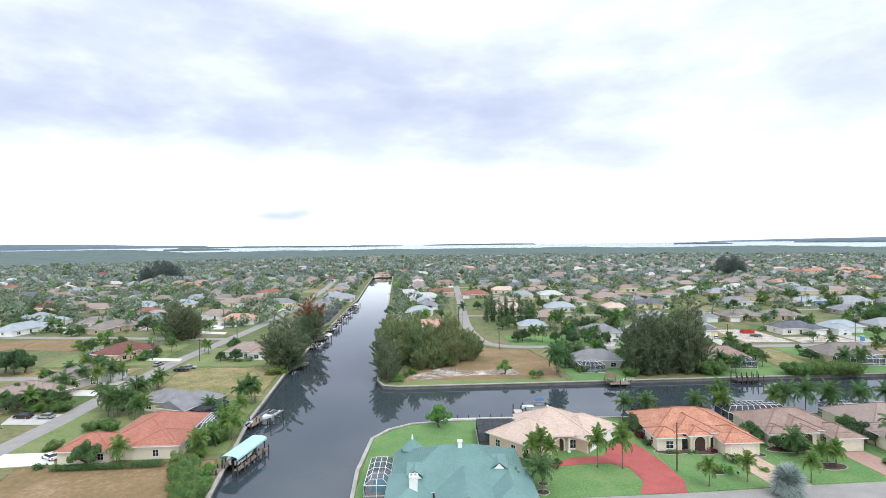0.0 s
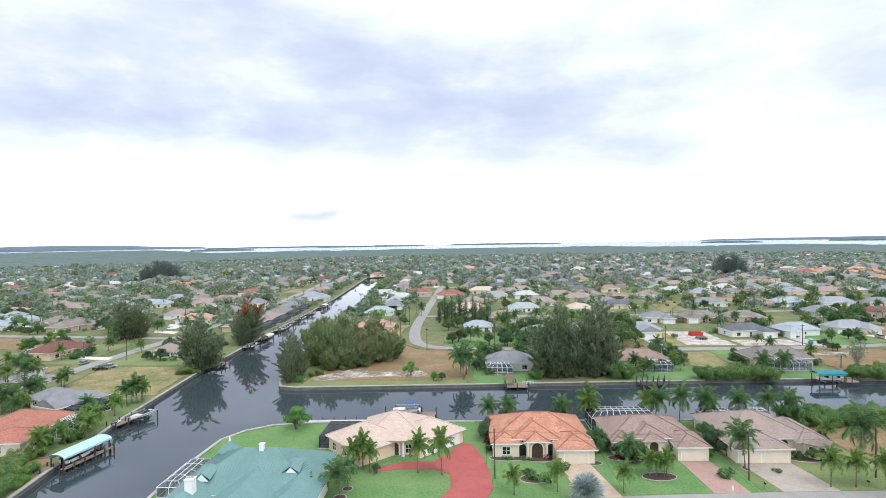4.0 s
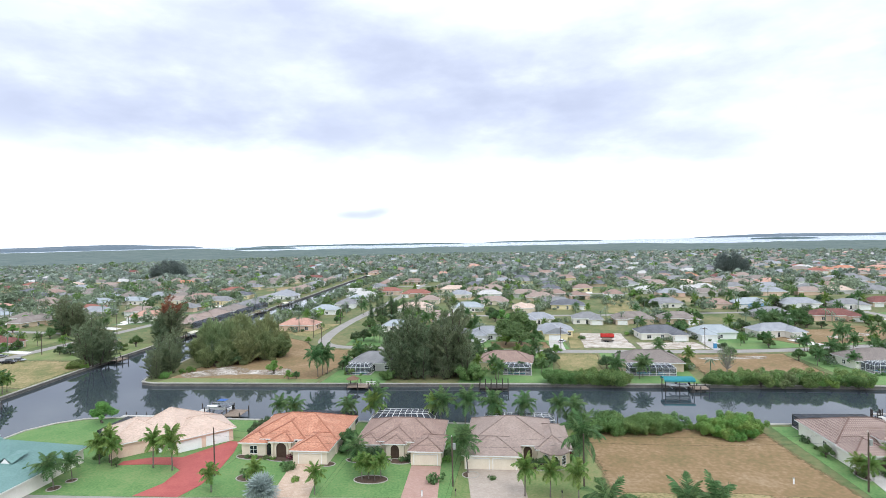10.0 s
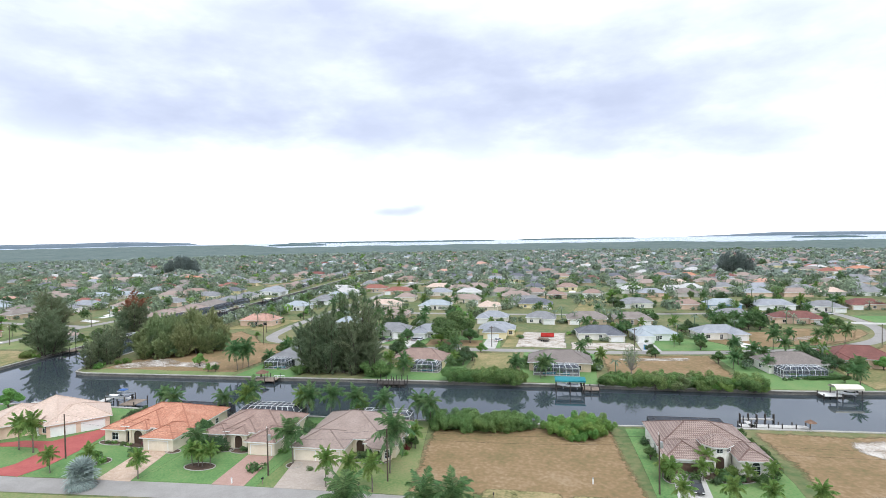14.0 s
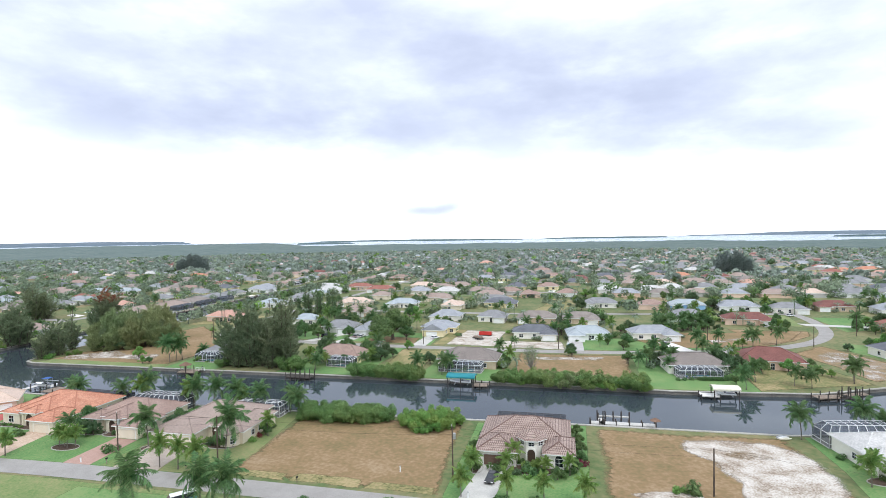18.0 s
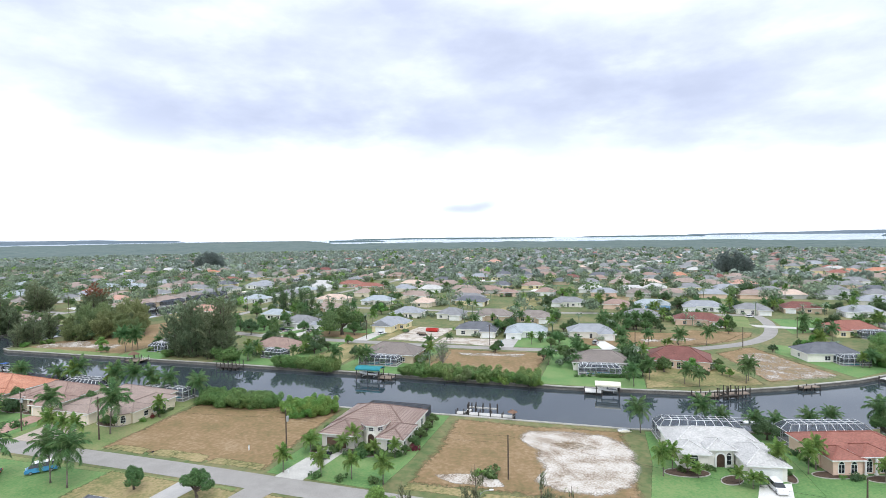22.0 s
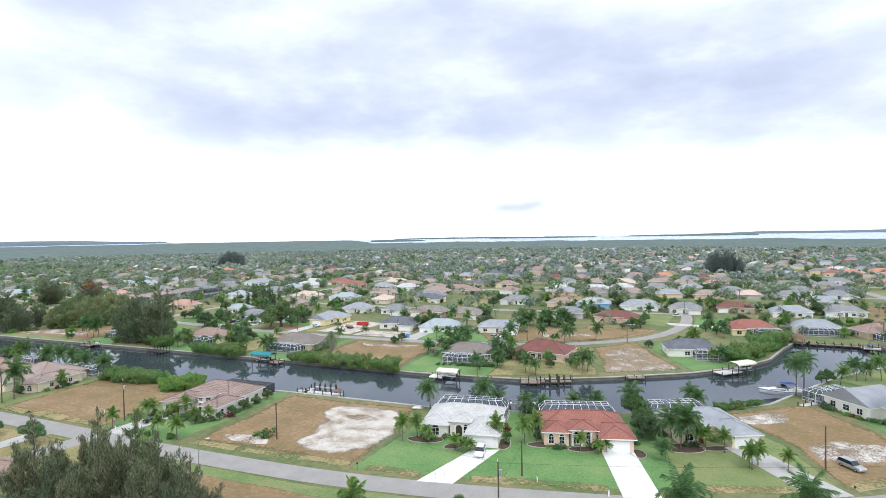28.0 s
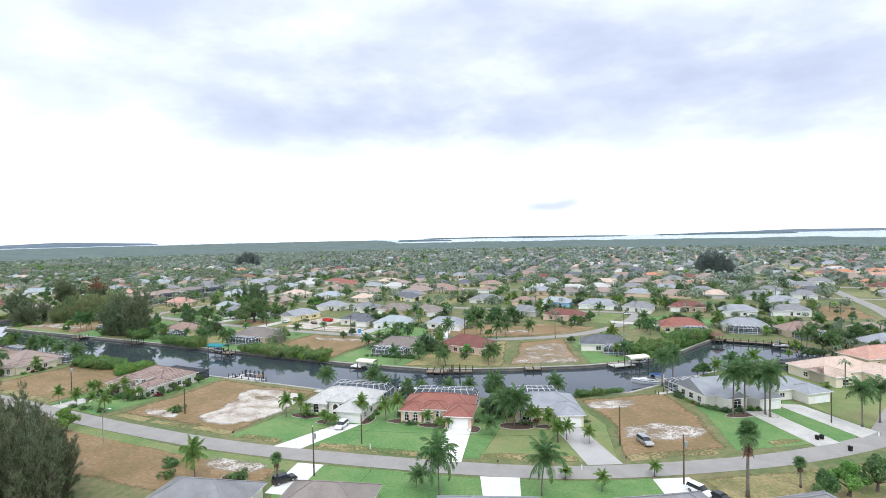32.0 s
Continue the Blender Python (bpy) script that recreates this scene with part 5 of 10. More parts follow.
# peach-tiled house set on the skew, its garage wing turned towards the street
h = thing("house", "pink-cream stucco house with a pale peach tile roof and splayed wings", "house", 25.5, 123.5, 0, 0)
walls = Mesh()
WINGS = ((pose(-5.2, -1.6, 0, 0, 0, -46), (-6.6, 6.4, -6.0, 6.0, 3.1)), (pose(8.2, 2.3, 0, 0, 0, 46), (-6.6, 6.6, -5.0, 6.0, 3.0)), (pose(1.0, 2.6, 0, 0, 0, 2), (-7.4, 6.8, -6.6, 7.2, 3.5)))
PITCH = (0.50, 0.46, 0.54)
for (wm, b), pitch in zip(WINGS, PITCH):
    top, fas, cap = Mesh(wm), Mesh(wm), Mesh(wm)
    walls.m = wm
    walls.box(*b[:4], 0, b[4] + 0.02)
    roof_block(top, fas, None, *b, pitch)
    ridge_caps(cap, *b, pitch)
    slab = part("roof", top, M["r_peach"], h)
    part("fascia", fas, M["white"], slab)
    part("ridge_cap", cap, M["r_peach"], slab)
part("wall", walls, M["pink"], h)
for k in (-4.0, 0.5, 4.0):
    add_window(h, WINGS[0][0] @ on_wall(WINGS[0][1], "f", k, 0.7), 1.2, 1.5)
add_garage(h, WINGS[1][0] @ on_wall(WINGS[1][1], "f", -3.2, 0.02), 4.9, 2.25, "white")
add_garage(h, WINGS[1][0] @ on_wall(WINGS[1][1], "f", 3.0, 0.02), 4.9, 2.25, "white")
for k in (-4.4, -2.6, 3.6):
    add_window(h, WINGS[2][0] @ on_wall(WINGS[2][1], "f", k, 0.5), 1.3, 1.9)
arch_entry(h, 1.4, -4.06, 1.9, 2.9, "white")
columns(h, [(-0.6, -4.9), (3.4, -4.9)], 3.4, "white", 0.25)
porch = Mesh().box(-1.4, 4.2, -5.4, -3.6, 3.35, 3.75)
part("porch_roof", porch.add([(-1.6, -5.6, 3.75), (4.4, -5.6, 3.75), (4.4, -3.2, 4.9), (-1.6, -3.2, 4.9)], [(0, 1, 2, 3)]), M["r_peach"], h)
lanai(h, -16.5, -7.5, -0.6, 9.6, 2.8, 0.4, 4, 4, "bronze", "screen_dark", 0.1)

# green metal-roofed house at the corner of the canals
h = thing("house", "house with a sea-green standing-seam metal roof and dormers", "house", 3.0, 100.5, 0, 1)
walls, seams = Mesh(), Mesh()
GREEN = [(-11.5, 12.5, -6.5, 11.0, 3.2, ""), (-3.2, 6.2, -14.0, 2, 3.2, "f"), (6.0, 13.5, -13.0, 2, 3.0, ""), (-12, -5, -13.0, 0, 3.0, "")]
for b in GREEN:
    walls.box(*b[:4], 0, b[4])
    top, fas = Mesh(), Mesh()
    hh = roof_block(top, fas, None, *b[:5], 0.5, 0.7, b[5])
    slab = part("roof", top, M["r_green"], h, "sea-green metal roof")
    part("fascia", fas, M["white"], slab)
walls.add([(-3.2, -13.98, 3.2), (6.2, -13.98, 3.2), (1.5, -13.98, 5.5)], [(0, 1, 2)])
x0, x1, y0, y1, ze = -12.2, 13.2, -7.2, 11.7, 3.42
hgt = (y1 - y0) / 2 * 0.5
n = 44
for i in range(1, n):
    xx = x0 + (x1 - x0) * i / n
    reach = min(1.0, (xx - x0) / ((y1 - y0) / 2), (x1 - xx) / ((y1 - y0) / 2))
    for ya in (y0, y1):
        yb = ya + ((y0 + y1) / 2 - ya) * reach
        seams.bar((xx, ya, ze + 0.02), (xx, yb, ze + 0.02 + hgt * reach), 0.035, 0.04)
for i in range(1, 34):
    yy = y0 + (y1 - y0) * i / 34
    reach = min((yy - y0), (y1 - yy)) / ((y1 - y0) / 2)
    for xa, s in ((x0, 1), (x1, -1)):
        seams.bar((xa, yy, ze + 0.03), (xa + s * reach * (y1 - y0) / 2, yy, ze + 0.03 + hgt * reach), 0.035, 0.04)
part("wall", walls, M["offwhite"], h)
part("roof_seam", seams, M["r_green"], h)
part("chimney", Mesh().box(-8.3, -6.9, -9.4, -8.0, 2, 7.0).box(-8.4, -6.8, -9.5, -7.9, 7.0, 7.15), M["white"], h, "white chimney with dark flue caps")
for k in (-7.95, -7.25):
    part("flue_cap", Mesh().box(k - 0.2, k + 0.2, -8.9, -8.5, 7.15, 7.4), M["metal"], h)
for dx, dy, zz, turn in ((8.0, -1.5, 5.6, 0), (-7.5, -3.5, 5.2, 0)):
    d = Mesh(pose(dx, dy, zz, 0, 0, turn))
    d.add([(-1.6, -1.6, 0), (1.6, -1.6, 0), (0, -1.6, 1.1), (-1.6, 2.4, 1.0), (1.6, 2.4, 1.0), (0, 2.4, 1.15)], [(0, 2, 5, 3), (2, 1, 4, 5)])
    part("dormer", d, M["r_green"], h)
    d = Mesh(pose(dx, dy, zz, 0, 0, turn))
    d.add([(-1.3, -1.5, -0.4), (1.3, -1.5, -0.4), (0, -1.5, 0.9)], [(0, 1, 2)])
    part("dormer_face", d, M["white"], h)
tw = Mesh(pose(-8.5, 9.0, 0))
tw.tube([(0, 0, 3.2), (0, 0, 5.0), (0, 0, 6.9)], [2.2, 2.4, 0.1], 8)
part("turret_roof", tw, M["r_green"], h)
part("turret_finial", Mesh(pose(-8.5, 9.0, 0)).tube([(0, 0, 6.8), (0, 0, 7.8)], [0.25, 0.1], 6), M["white"], h)
part("cupola", Mesh().box(0.6, 1.4, 1.4, 2.2, 7.6, 8.9).box(0.5, 1.5, 1.3, 2.3, 8.9, 9.1), M["white"], h, "white ridge vent")
lanai(h, -17.0, -12.4, -3.0, 9.5, 2.8, 0.7, 2, 4, "white", "screen", 0.095)


# ---- plainer houses across the water and in the streets behind ----
def plain_house(label, x, y, w, d, rot, wall, roof, garage=0, cage="", wing=0, cage_mat="white", slope=0.5, car_side="f", cage_screen="screen"):
    """garage: -1, 1 at that end of the front, 0 none; cage: side with a pool cage; wing: -1, 1 a front wing at that end."""
    blocks = [(-w / 2, w / 2, -d / 2, d / 2, 2.9)]
    wins, gar = [], []
    if garage:
        g0 = garage * (w / 2 - 3.4)
        blocks.append((g0 - 3.4, g0 + 3.4, -d / 2 - 4.5, 0, 2.8))
        gar = [(1, "f", 0, 4.8, "white")]
    if wing:
        g0 = wing * (w / 2 - 2.8)
        blocks.append((g0 - 2.8, g0 + 2.8, -d / 2 - 2.5, 0, 2.8))
        wins.append((len(blocks) - 1, "f", 0, 0.7, 1.8, 1.4))
    wins += [(0, "f", -w * 0.12 + (-garage) * w * 0.2, 0.7, 1.8, 1.4), (0, "f", -garage * w * 0.02 + 0.2, 0.1, 1.1, 2.1), (0, "l", 0, 0.8, 1.3, 1.3), (0, "r", 0, 0.8, 1.3, 1.3)]
    if not garage:
        wins.append((0, "f", w * 0.3, 0.7, 1.8, 1.4))
    h = house(label, x, y, rot, blocks, wall, roof, wins, gar, slope)
    if cage == "f":
        lanai(h, -w * 0.42, w * 0.3, -d / 2 - 6.0, -d / 2 - 0.3, 2.7, 0.8, 7, 3, cage_mat, cage_screen, 0.085)
    elif cage == "fl":
        lanai(h, -w * 0.5, w * 0.02, -d / 2 - 5.6, -d / 2 - 0.3, 2.7, 0.9, 5, 3, cage_mat, cage_screen, 0.085)
    elif cage == "fr":
        lanai(h, -w * 0.02, w * 0.5, -d / 2 - 5.6, -d / 2 - 0.3, 2.7, 0.9, 5, 3, cage_mat, cage_screen, 0.085)
    elif cage == "b":
        lanai(h, -w * 0.4, w * 0.4, d / 2 + 0.3, d / 2 + 5.5, 2.7, 0.9, 6, 2, cage_mat, cage_screen, 0.085)
    return h


plain_house("grey-roofed house with a screened pool facing the canal", 58.0, 200.0, 17, 11, 0, "grey_wall", "r_grey", 0, "fl")
plain_house("yellow house with a brown shingle roof and screened pool", 105.5, 203.5, 19, 11, -3, "yellow", "r_brown", 0, "fr", 0, "white")
plain_house("tan house with a taupe roof and wide screened pool", 156.0, 206.0, 21, 12, 1, "tan_wall", "r_greybrown", 0, "f", 0, "white")
plain_house("offwhite house with a taupe roof and wide screened pool", 233.0, 213.5, 19, 11, 8, "offwhite", "r_greybrown", 0, "f")
plain_house("tan house with a dark red tile roof by the canal", 259.5, 225.5, 20, 13, -6, "pink", "r_darkred", 0, "", -1, slope=0.5)
plain_house("offwhite house with a dark grey roof and screened pool", 311.0, 249.5, 18, 11, 14, "offwhite", "r_dark", 0, "fr")
plain_house("yellow house with an orange-red tile roof", 337.0, 306.0, 20, 12, 12, "yellow", "r_red", 0, "fr", -1)
plain_house("offwhite house with a grey roof and round screened pool", 364.0, 317.0, 19, 11, 8, "offwhite", "r_lightgrey", 0, "f")
plain_house("tan house with a brown roof and round screened pool", 388.0, 313.0, 20, 12, 22, "tan_wall", "r_brown", 0, "f")
plain_house("offwhite new house with a dark grey hip roof", 174.0, 263.5, 19, 11, 6, "offwhite", "r_dark", 1, "", 0, slope=0.46)
plain_house("white house with a pale blue-grey metal roof", 197.5, 264.5, 18, 10, 8, "white", "r_bluegrey", -1)
plain_house("white house with a pale grey metal roof and open garage", 225.5, 270.5, 19, 10, 12, "offwhite", "r_lightgrey", 1)
h = house("pale yellow house with a pale metal roof and gabled garage", 127.0, 264.0, 2.0,
          [(-8.0, 8.5, 0.0, 10.0, 2.9), (-5.2, 5.0, -9.5, 5.0, 3.0, "f")], "yellow", "r_lightgrey",
          [(1, "r", -1.0, 0.8, 1.4, 1.3), (1, "r", 3.0, 0.8, 1.4, 1.3), (0, "f", 6.6, 0.7, 1.6, 1.4), (0, "r", 0, 0.8, 1.4, 1.3), (1, "l", 2, 0.8, 1.3, 1.3)], [(1, "f", -0.6, 4.9, "white")], slope=0.5, caps=False)
plain_house("white house with a pale roof and front garage", 96.0, 259.0, 15, 10, 2, "white", "r_lightgrey", -1)
plain_house("grey house with a dark shingle roof", 77.0, 261.0, 16, 10, 4, "grey_wall", "r_grey", 1)
plain_house("pink house with a salmon tile roof", -6.5, 281.0, 19, 11, 0, "pink", "r_pink", 0, "", 0)
plain_house("white cottage with a teal-grey roof", 47.5, 279.0, 14, 9, 0, "offwhite", "r_bluegrey", 0)
h = house("cream house with a wide orange-red tile roof among palms", -71.0, 126.5, 4.0,
          [(-5.0, 11.0, -9.6, 11.0, 3.0), (-12.8, -2.0, -11.0, -1.5, 2.8), (2.4, 12.2, -9.8, -1.0, 2.9)], "cream", "r_rust",
          [(0, "f", 1.0, 0.7, 1.6, 1.5), (2, "f", 0.0, 0.7, 1.2, 1.4), (2, "r", 0.0, 0.7, 1.6, 1.5), (1, "f", 3.6, 0.8, 1.2, 1.3), (0, "r", 4, 0.6, 1.6, 1.8), (0, "l", 2, 0.8, 1.4, 1.4)], [(1, "l", 0, 4.9, "white")])
lanai(h, 11.6, 15.8, 0.8, 10.4, 2.9, 1.1, 3, 5, "white", "screen", 0.12)
h = house("cream house with a grey metal roof and a front gable", -75.5, 151.5, -20.0,
          [(-10.5, 4.0, -3.0, 6.5, 2.9), (1.0, 10.0, -7.2, 7.4, 3.0, "f")], "cream", "r_grey",
          [(0, "f", -4, 0.6, 1.8, 1.6), (1, "f", 0.6, 0.7, 1.2, 1.3), (1, "r", 2, 0.7, 1.6, 1.5)], [(0, "f", -7.5, 3.2, "door")], slope=0.45, caps=False)
lanai(h, 10.4, 14.8, -5.4, 4.2, 2.8, 0.6, 3, 4, "bronze", "screen_dark", 0.1)
plain_house("house with a grey shingle roof", -124.0, 182.0, 20, 11, 76, "grey_wall", "r_shingle", 1)
plain_house("pink house with a red tile roof and pool cage", -134.0, 223.0, 18, 12, 80, "pink", "r_darkred", 1, "b")
plain_house("white house with a taupe roof beside the street", -80.0, 223.0, 17, 11, -4, "white", "r_taupe", 0, "", 1)
plain_house("house with a dark shingle roof", -180.0, 290.0, 21, 11, 80, "tan_wall", "r_shingle", 1)
plain_house("grey-roofed white house among trees", -232.0, 311.0, 18, 10, 85, "white", "r_bluegrey", 1)
plain_house("wide house with a taupe shingle roof among trees", -127.6, 159.0, 20, 11, 76, "tan_wall", "r_taupe", 1)
plain_house("white house with a blue-grey roof among trees", -226.2, 286.7, 22, 11, 80, "white", "r_bluegrey", 1)
plain_house("tan house with a dull red tile roof by the water", 404.5, 263.5, 20, 12, 38, "tan_wall", "r_pink", 1)
plain_house("offwhite house with a pale grey hip roof among trees", 413.0, 292.0, 18, 12, 38, "offwhite", "r_lightgrey", 1)
plain_house("grey-roofed house across the street", 272.5, 84.5, 18, 12, 18, "offwhite", "r_grey", 0)
plain_house("brown-roofed house across the street", 294.0, 94.0, 16, 11, 20, "tan_wall", "r_shingle", 0)
plain_house("house with a pale grey roof across the street", 322.5, 101.0, 17, 12, 24, "white", "r_lightgrey", 0)
plain_house("house with a grey shingle roof across the street", 349.5, 116.0, 15, 10, 35, "offwhite", "r_grey", 0)
plain_house("house with a pale grey roof across the street", 369.5, 124.5, 16, 11, 40, "offwhite", "r_grey", 0)
plain_house("grey-roofed house across the street", 119.0, 74.0, 17, 12, 3, "offwhite", "r_grey", 0)
plain_house("dark-roofed house across the street", 161.0, 79.5, 15, 10, 3, "grey_wall", "r_dark", 0)
plain_house("brown-roofed house across the street", 181.0, 77.5, 14, 10, 3, "tan_wall", "r_brown", 0)

# ---- plants ----
rng = random.Random(7)
nrg = np.random.default_rng(11)


def leaf_cloud(name, mat, count, blobs, size, aspect=1.0, lift=0.3, shell=0.55, seed=1, spray=False):
    """A crown of many small leaf clumps strewn in a set of ellipsoids (x, y, z, rx, ry, rz)."""
    g = np.random.default_rng(seed)
    b = np.array(blobs, float)
    vol = (b[:, 3] * b[:, 4] * b[:, 5]) ** 0.75
    pick = g.choice(len(b), count, p=vol / vol.sum())
    d = g.normal(size=(count, 3))
    d /= np.linalg.norm(d, axis=1)[:, None]
    r = shell + (1.08 - shell) * g.random(count) ** 0.7
    c = b[pick, :3] + d * b[pick, 3:6] * r[:, None]
    out = d + np.array((0, 0, lift)) + g.normal(scale=0.45, size=(count, 3))
    out /= np.linalg.norm(out, axis=1)[:, None]
    ref = g.normal(size=(count, 3))
    u = np.cross(out, ref)
    u /= np.linalg.norm(u, axis=1)[:, None]
    v = np.cross(out, u)
    if spray:
        v = out * np.array((1, 1, 0.6)) + np.array((0, 0, 0.75)) + g.normal(scale=0.3, size=(count, 3))
        v /= np.linalg.norm(v, axis=1)[:, None]
        u = np.cross(v, ref)
        u /= np.linalg.norm(u, axis=1)[:, None]
    s = size * (0.6 + 0.8 * g.random(count))[:, None]
    j = 0.75 + 0.5 * g.random((count, 4, 1))
    q = np.stack([c - u * s - v * s * aspect * 0.4, c + u * s * 0.5 - v * s * aspect, c + u * s + v * s * aspect * 0.4, c - u * s * 0.4 + v * s * aspect], 1)
    q = c[:, None] + (q - c[:, None]) * j
    me = bpy.data.meshes.new(name)
    me.from_pydata(q.reshape(-1, 3).tolist(), [], [(4 * i, 4 * i + 1, 4 * i + 2, 4 * i + 3) for i in range(count)])
    me.materials.append(M[mat])
    return me


def limbs(spots, trunk_h, r, seed, lean=0.3):
    """A tapered trunk that splits into limbs towards the given spots."""
    g = random.Random(seed)
    m = Mesh()
    top = (g.uniform(-lean, lean), g.uniform(-lean, lean), trunk_h)
    m.tube([(0, 0, -0.2), (0, 0, 0.3), (top[0] * 0.5, top[1] * 0.5, trunk_h * 0.5), top], [r * 1.5, r, r * 0.85, r * 0.7], 7)
    for s in spots:
        mid = [(a + b) / 2 + g.uniform(-0.3, 0.3) for a, b in zip(top, s)]
        m.tube([top, mid, s], [r * 0.5, r * 0.32, r * 0.1], 5, False)
    return m


PROTO = {}


def put(key, build, m):
    """The first call builds the thing, later ones copy it."""
    if key in PROTO:
        k = PROTO[key].scale
        return copy_thing(PROTO[key], m @ Matrix.Diagonal((1 / k.x, 1 / k.y, 1 / k.z, 1)))
    ob = build()
    ob.matrix_basis = m
    PROTO[key] = ob
    return ob


def spot(x, y, s=1.0, z=0.0, turn=None, sx=None):
    t = rng.uniform(0, 360) if turn is None else turn
    return pose(x, y, z, 0, 0, t) @ Matrix.Diagonal((sx or s, sx or s, s, 1))


# palms
def frond_mesh(key, length, droop, mat, leaf, seed, up=0.5, width=0.10, n=15):
    def build():
        g = random.Random(seed)
        m = Mesh()
        pts = []
        ang = up
        p = Vector((0, 0, 0))
        step = length / n
        for i in range(n + 1):
            pts.append(p.copy())
            p = p + Vector((math.cos(ang), 0, math.sin(ang))) * step
            ang -= droop / n * (0.5 + i / n)
        m.tube([tuple(q) for q in pts], [0.05 * (1 - 0.8 * i / n) for i in range(n + 1)], 3, False)
        for i in range(1, n + 1):
            t = i / n
            ll = leaf * math.sin(math.pi * min(1, 0.18 + 0.8 * t)) ** 0.6 * g.uniform(0.85, 1.1)
            for side in (-1, 1):
                for k in (0.0, 0.5):
                    a = pts[i - 1].lerp(pts[i], k + g.uniform(-0.1, 0.1))
                    tip = a + Vector((ll * g.uniform(0.35, 0.6), side * ll * g.uniform(0.7, 0.95), -ll * g.uniform(0.2, 0.8)))
                    w = Vector((width, 0, 0.02))
                    m.add([a - w * 0.5, a + w * 0.5, a.lerp(tip, 0.6) + w * 0.6, tip, a.lerp(tip, 0.6) - w * 0.5], [(0, 1, 2, 3, 4)])
        return m.data("frond", M[mat])
    return cached(("frond", key), build)


def fan_mesh(key, stalk, r, mat, seed):
    def build():
        g = random.Random(seed)
        m = Mesh()
        m.tube([(0, 0, 0), (stalk * 0.6, 0, stalk * 0.25), (stalk, 0, stalk * 0.3)], [0.05, 0.04, 0.03], 3, False)
        c = Vector((stalk, 0, stalk * 0.3))
        n = 15
        for i in range(n):
            a = math.pi * (-0.78 + 1.56 * i / (n - 1))
            d = Vector((math.cos(a), math.sin(a), g.uniform(-0.45, -0.1)))
            s = Vector((-d.y, d.x, 0)) * 0.12
            m.add([c, c + d * r * 0.6 - s, c + d * r * g.uniform(0.9, 1.05), c + d * r * 0.6 + s], [(0, 1, 2, 3)])
        return m.data("frond", M[mat])
    return cached(("fan", key), build)


def palm(kind, label, height, fronds, length, mat, curve=0.4, r=0.17, joined=False, seed=3):
    g = random.Random(seed)
    ob = thing("palm_tree", label, "palm tree")
    n = 7
    path = [(curve * (i / n) ** 2 * height * 0.18, 0, height * i / n - (0.15 if i == 0 else 0)) for i in range(n + 1)]
    part("trunk", Mesh().tube(path, [r * (1.5 if i == 0 else 1.05 - 0.35 * i / n) for i in range(n + 1)], 8), M["palm_trunk"], ob, smooth=True)
    top = Vector(path[-1])
    if kind == "royal":
        part("crownshaft", Mesh().tube([top, top + Vector((0, 0, 1.1))], [r * 1.0, r * 0.55], 8), M["palm_light"], ob, "smooth green crownshaft")
        top = top + Vector((0, 0, 1.0))
    alls = Mesh()
    for i in range(fronds):
        ring = i / fronds
        yaw = i * 137.5 + g.uniform(-14, 14)
        if kind in ("fan", "silver"):
            me = fan_mesh((kind, i % 3), length * 0.55, length * 0.62, mat, seed + i % 3)
            pitch = 80 - 130 * ring + g.uniform(-10, 10)
        else:
            me = frond_mesh((kind, mat, length, i % 4), length, 1.2 + 0.45 * (i % 4), mat, length * 0.28, seed + i % 4, 0.55, 0.125)
            pitch = 58 - 112 * ring + g.uniform(-14, 14)
        m = Matrix.Translation(top) @ pose(0, 0, 0, 0, -pitch, yaw)
        m = Matrix.Translation(top) @ Euler((0, 0, radians(yaw))).to_matrix().to_4x4() @ Euler((0, radians(-pitch), 0)).to_matrix().to_4x4()
        if joined:
            alls.add([m @ v.co for v in me.vertices], [tuple(p.vertices) for p in me.polygons])
        else:
            part("frond", me, None, ob, m=m)
    if joined:
        part("crown", alls, M[mat], ob, "feathery crown of fronds")
    if kind == "fan":
        sk = Mesh()
        for i in range(26):
            a = i * 2.4
            zz = g.uniform(-2.2, -0.2)
            rr = 0.75 + 0.25 * zz * -0.2
            d = Vector((math.cos(a), math.sin(a), 0))
            s = Vector((-d.y, d.x, 0)) * 0.3
            c = top + Vector((0, 0, zz))
            sk.add([c, c + d * rr * 0.7 - s + Vector((0, 0, -0.5)), c + d * rr + Vector((0, 0, -1.1)), c + d * rr * 0.7 + s + Vector((0, 0, -0.5))], [(0, 1, 2, 3)])
        part("dead_skirt", sk, M["thatch"], ob, "skirt of dead brown fronds")
    return ob


PALMS = {"queen": ("queen", "feathery queen palm on a lawn", 4.0, 17, 2.8, "palm_light", 0.2, 0.12, 5), "coco": ("coco", "dark green coconut palm with arching fronds", 5.6, 21, 4.2, "palm_leaf", 0.8, 0.13, 9),
         "royal": ("royal", "tall royal palm with a smooth crownshaft", 9.0, 26, 5.0, "palm_leaf", 0.1, 0.24, 4), "fan": ("fan", "tall fan palm with a dead-frond skirt", 8.0, 26, 1.9, "palm_leaf", 0.1, 0.26, 6),
         "silver": ("silver", "silver-blue fan palm beside the street", 1.6, 56, 3.0, "palm_silver", 0.0, 0.3, 8), "gold": ("coco", "yellowish coconut palm with arching fronds", 4.6, 19, 3.6, "palm_light", 0.9, 0.13, 14)}
REACH = {"queen": 5.6, "coco": 7.8, "royal": 12.4, "fan": 9.2, "silver": 4.2, "gold": 6.6}


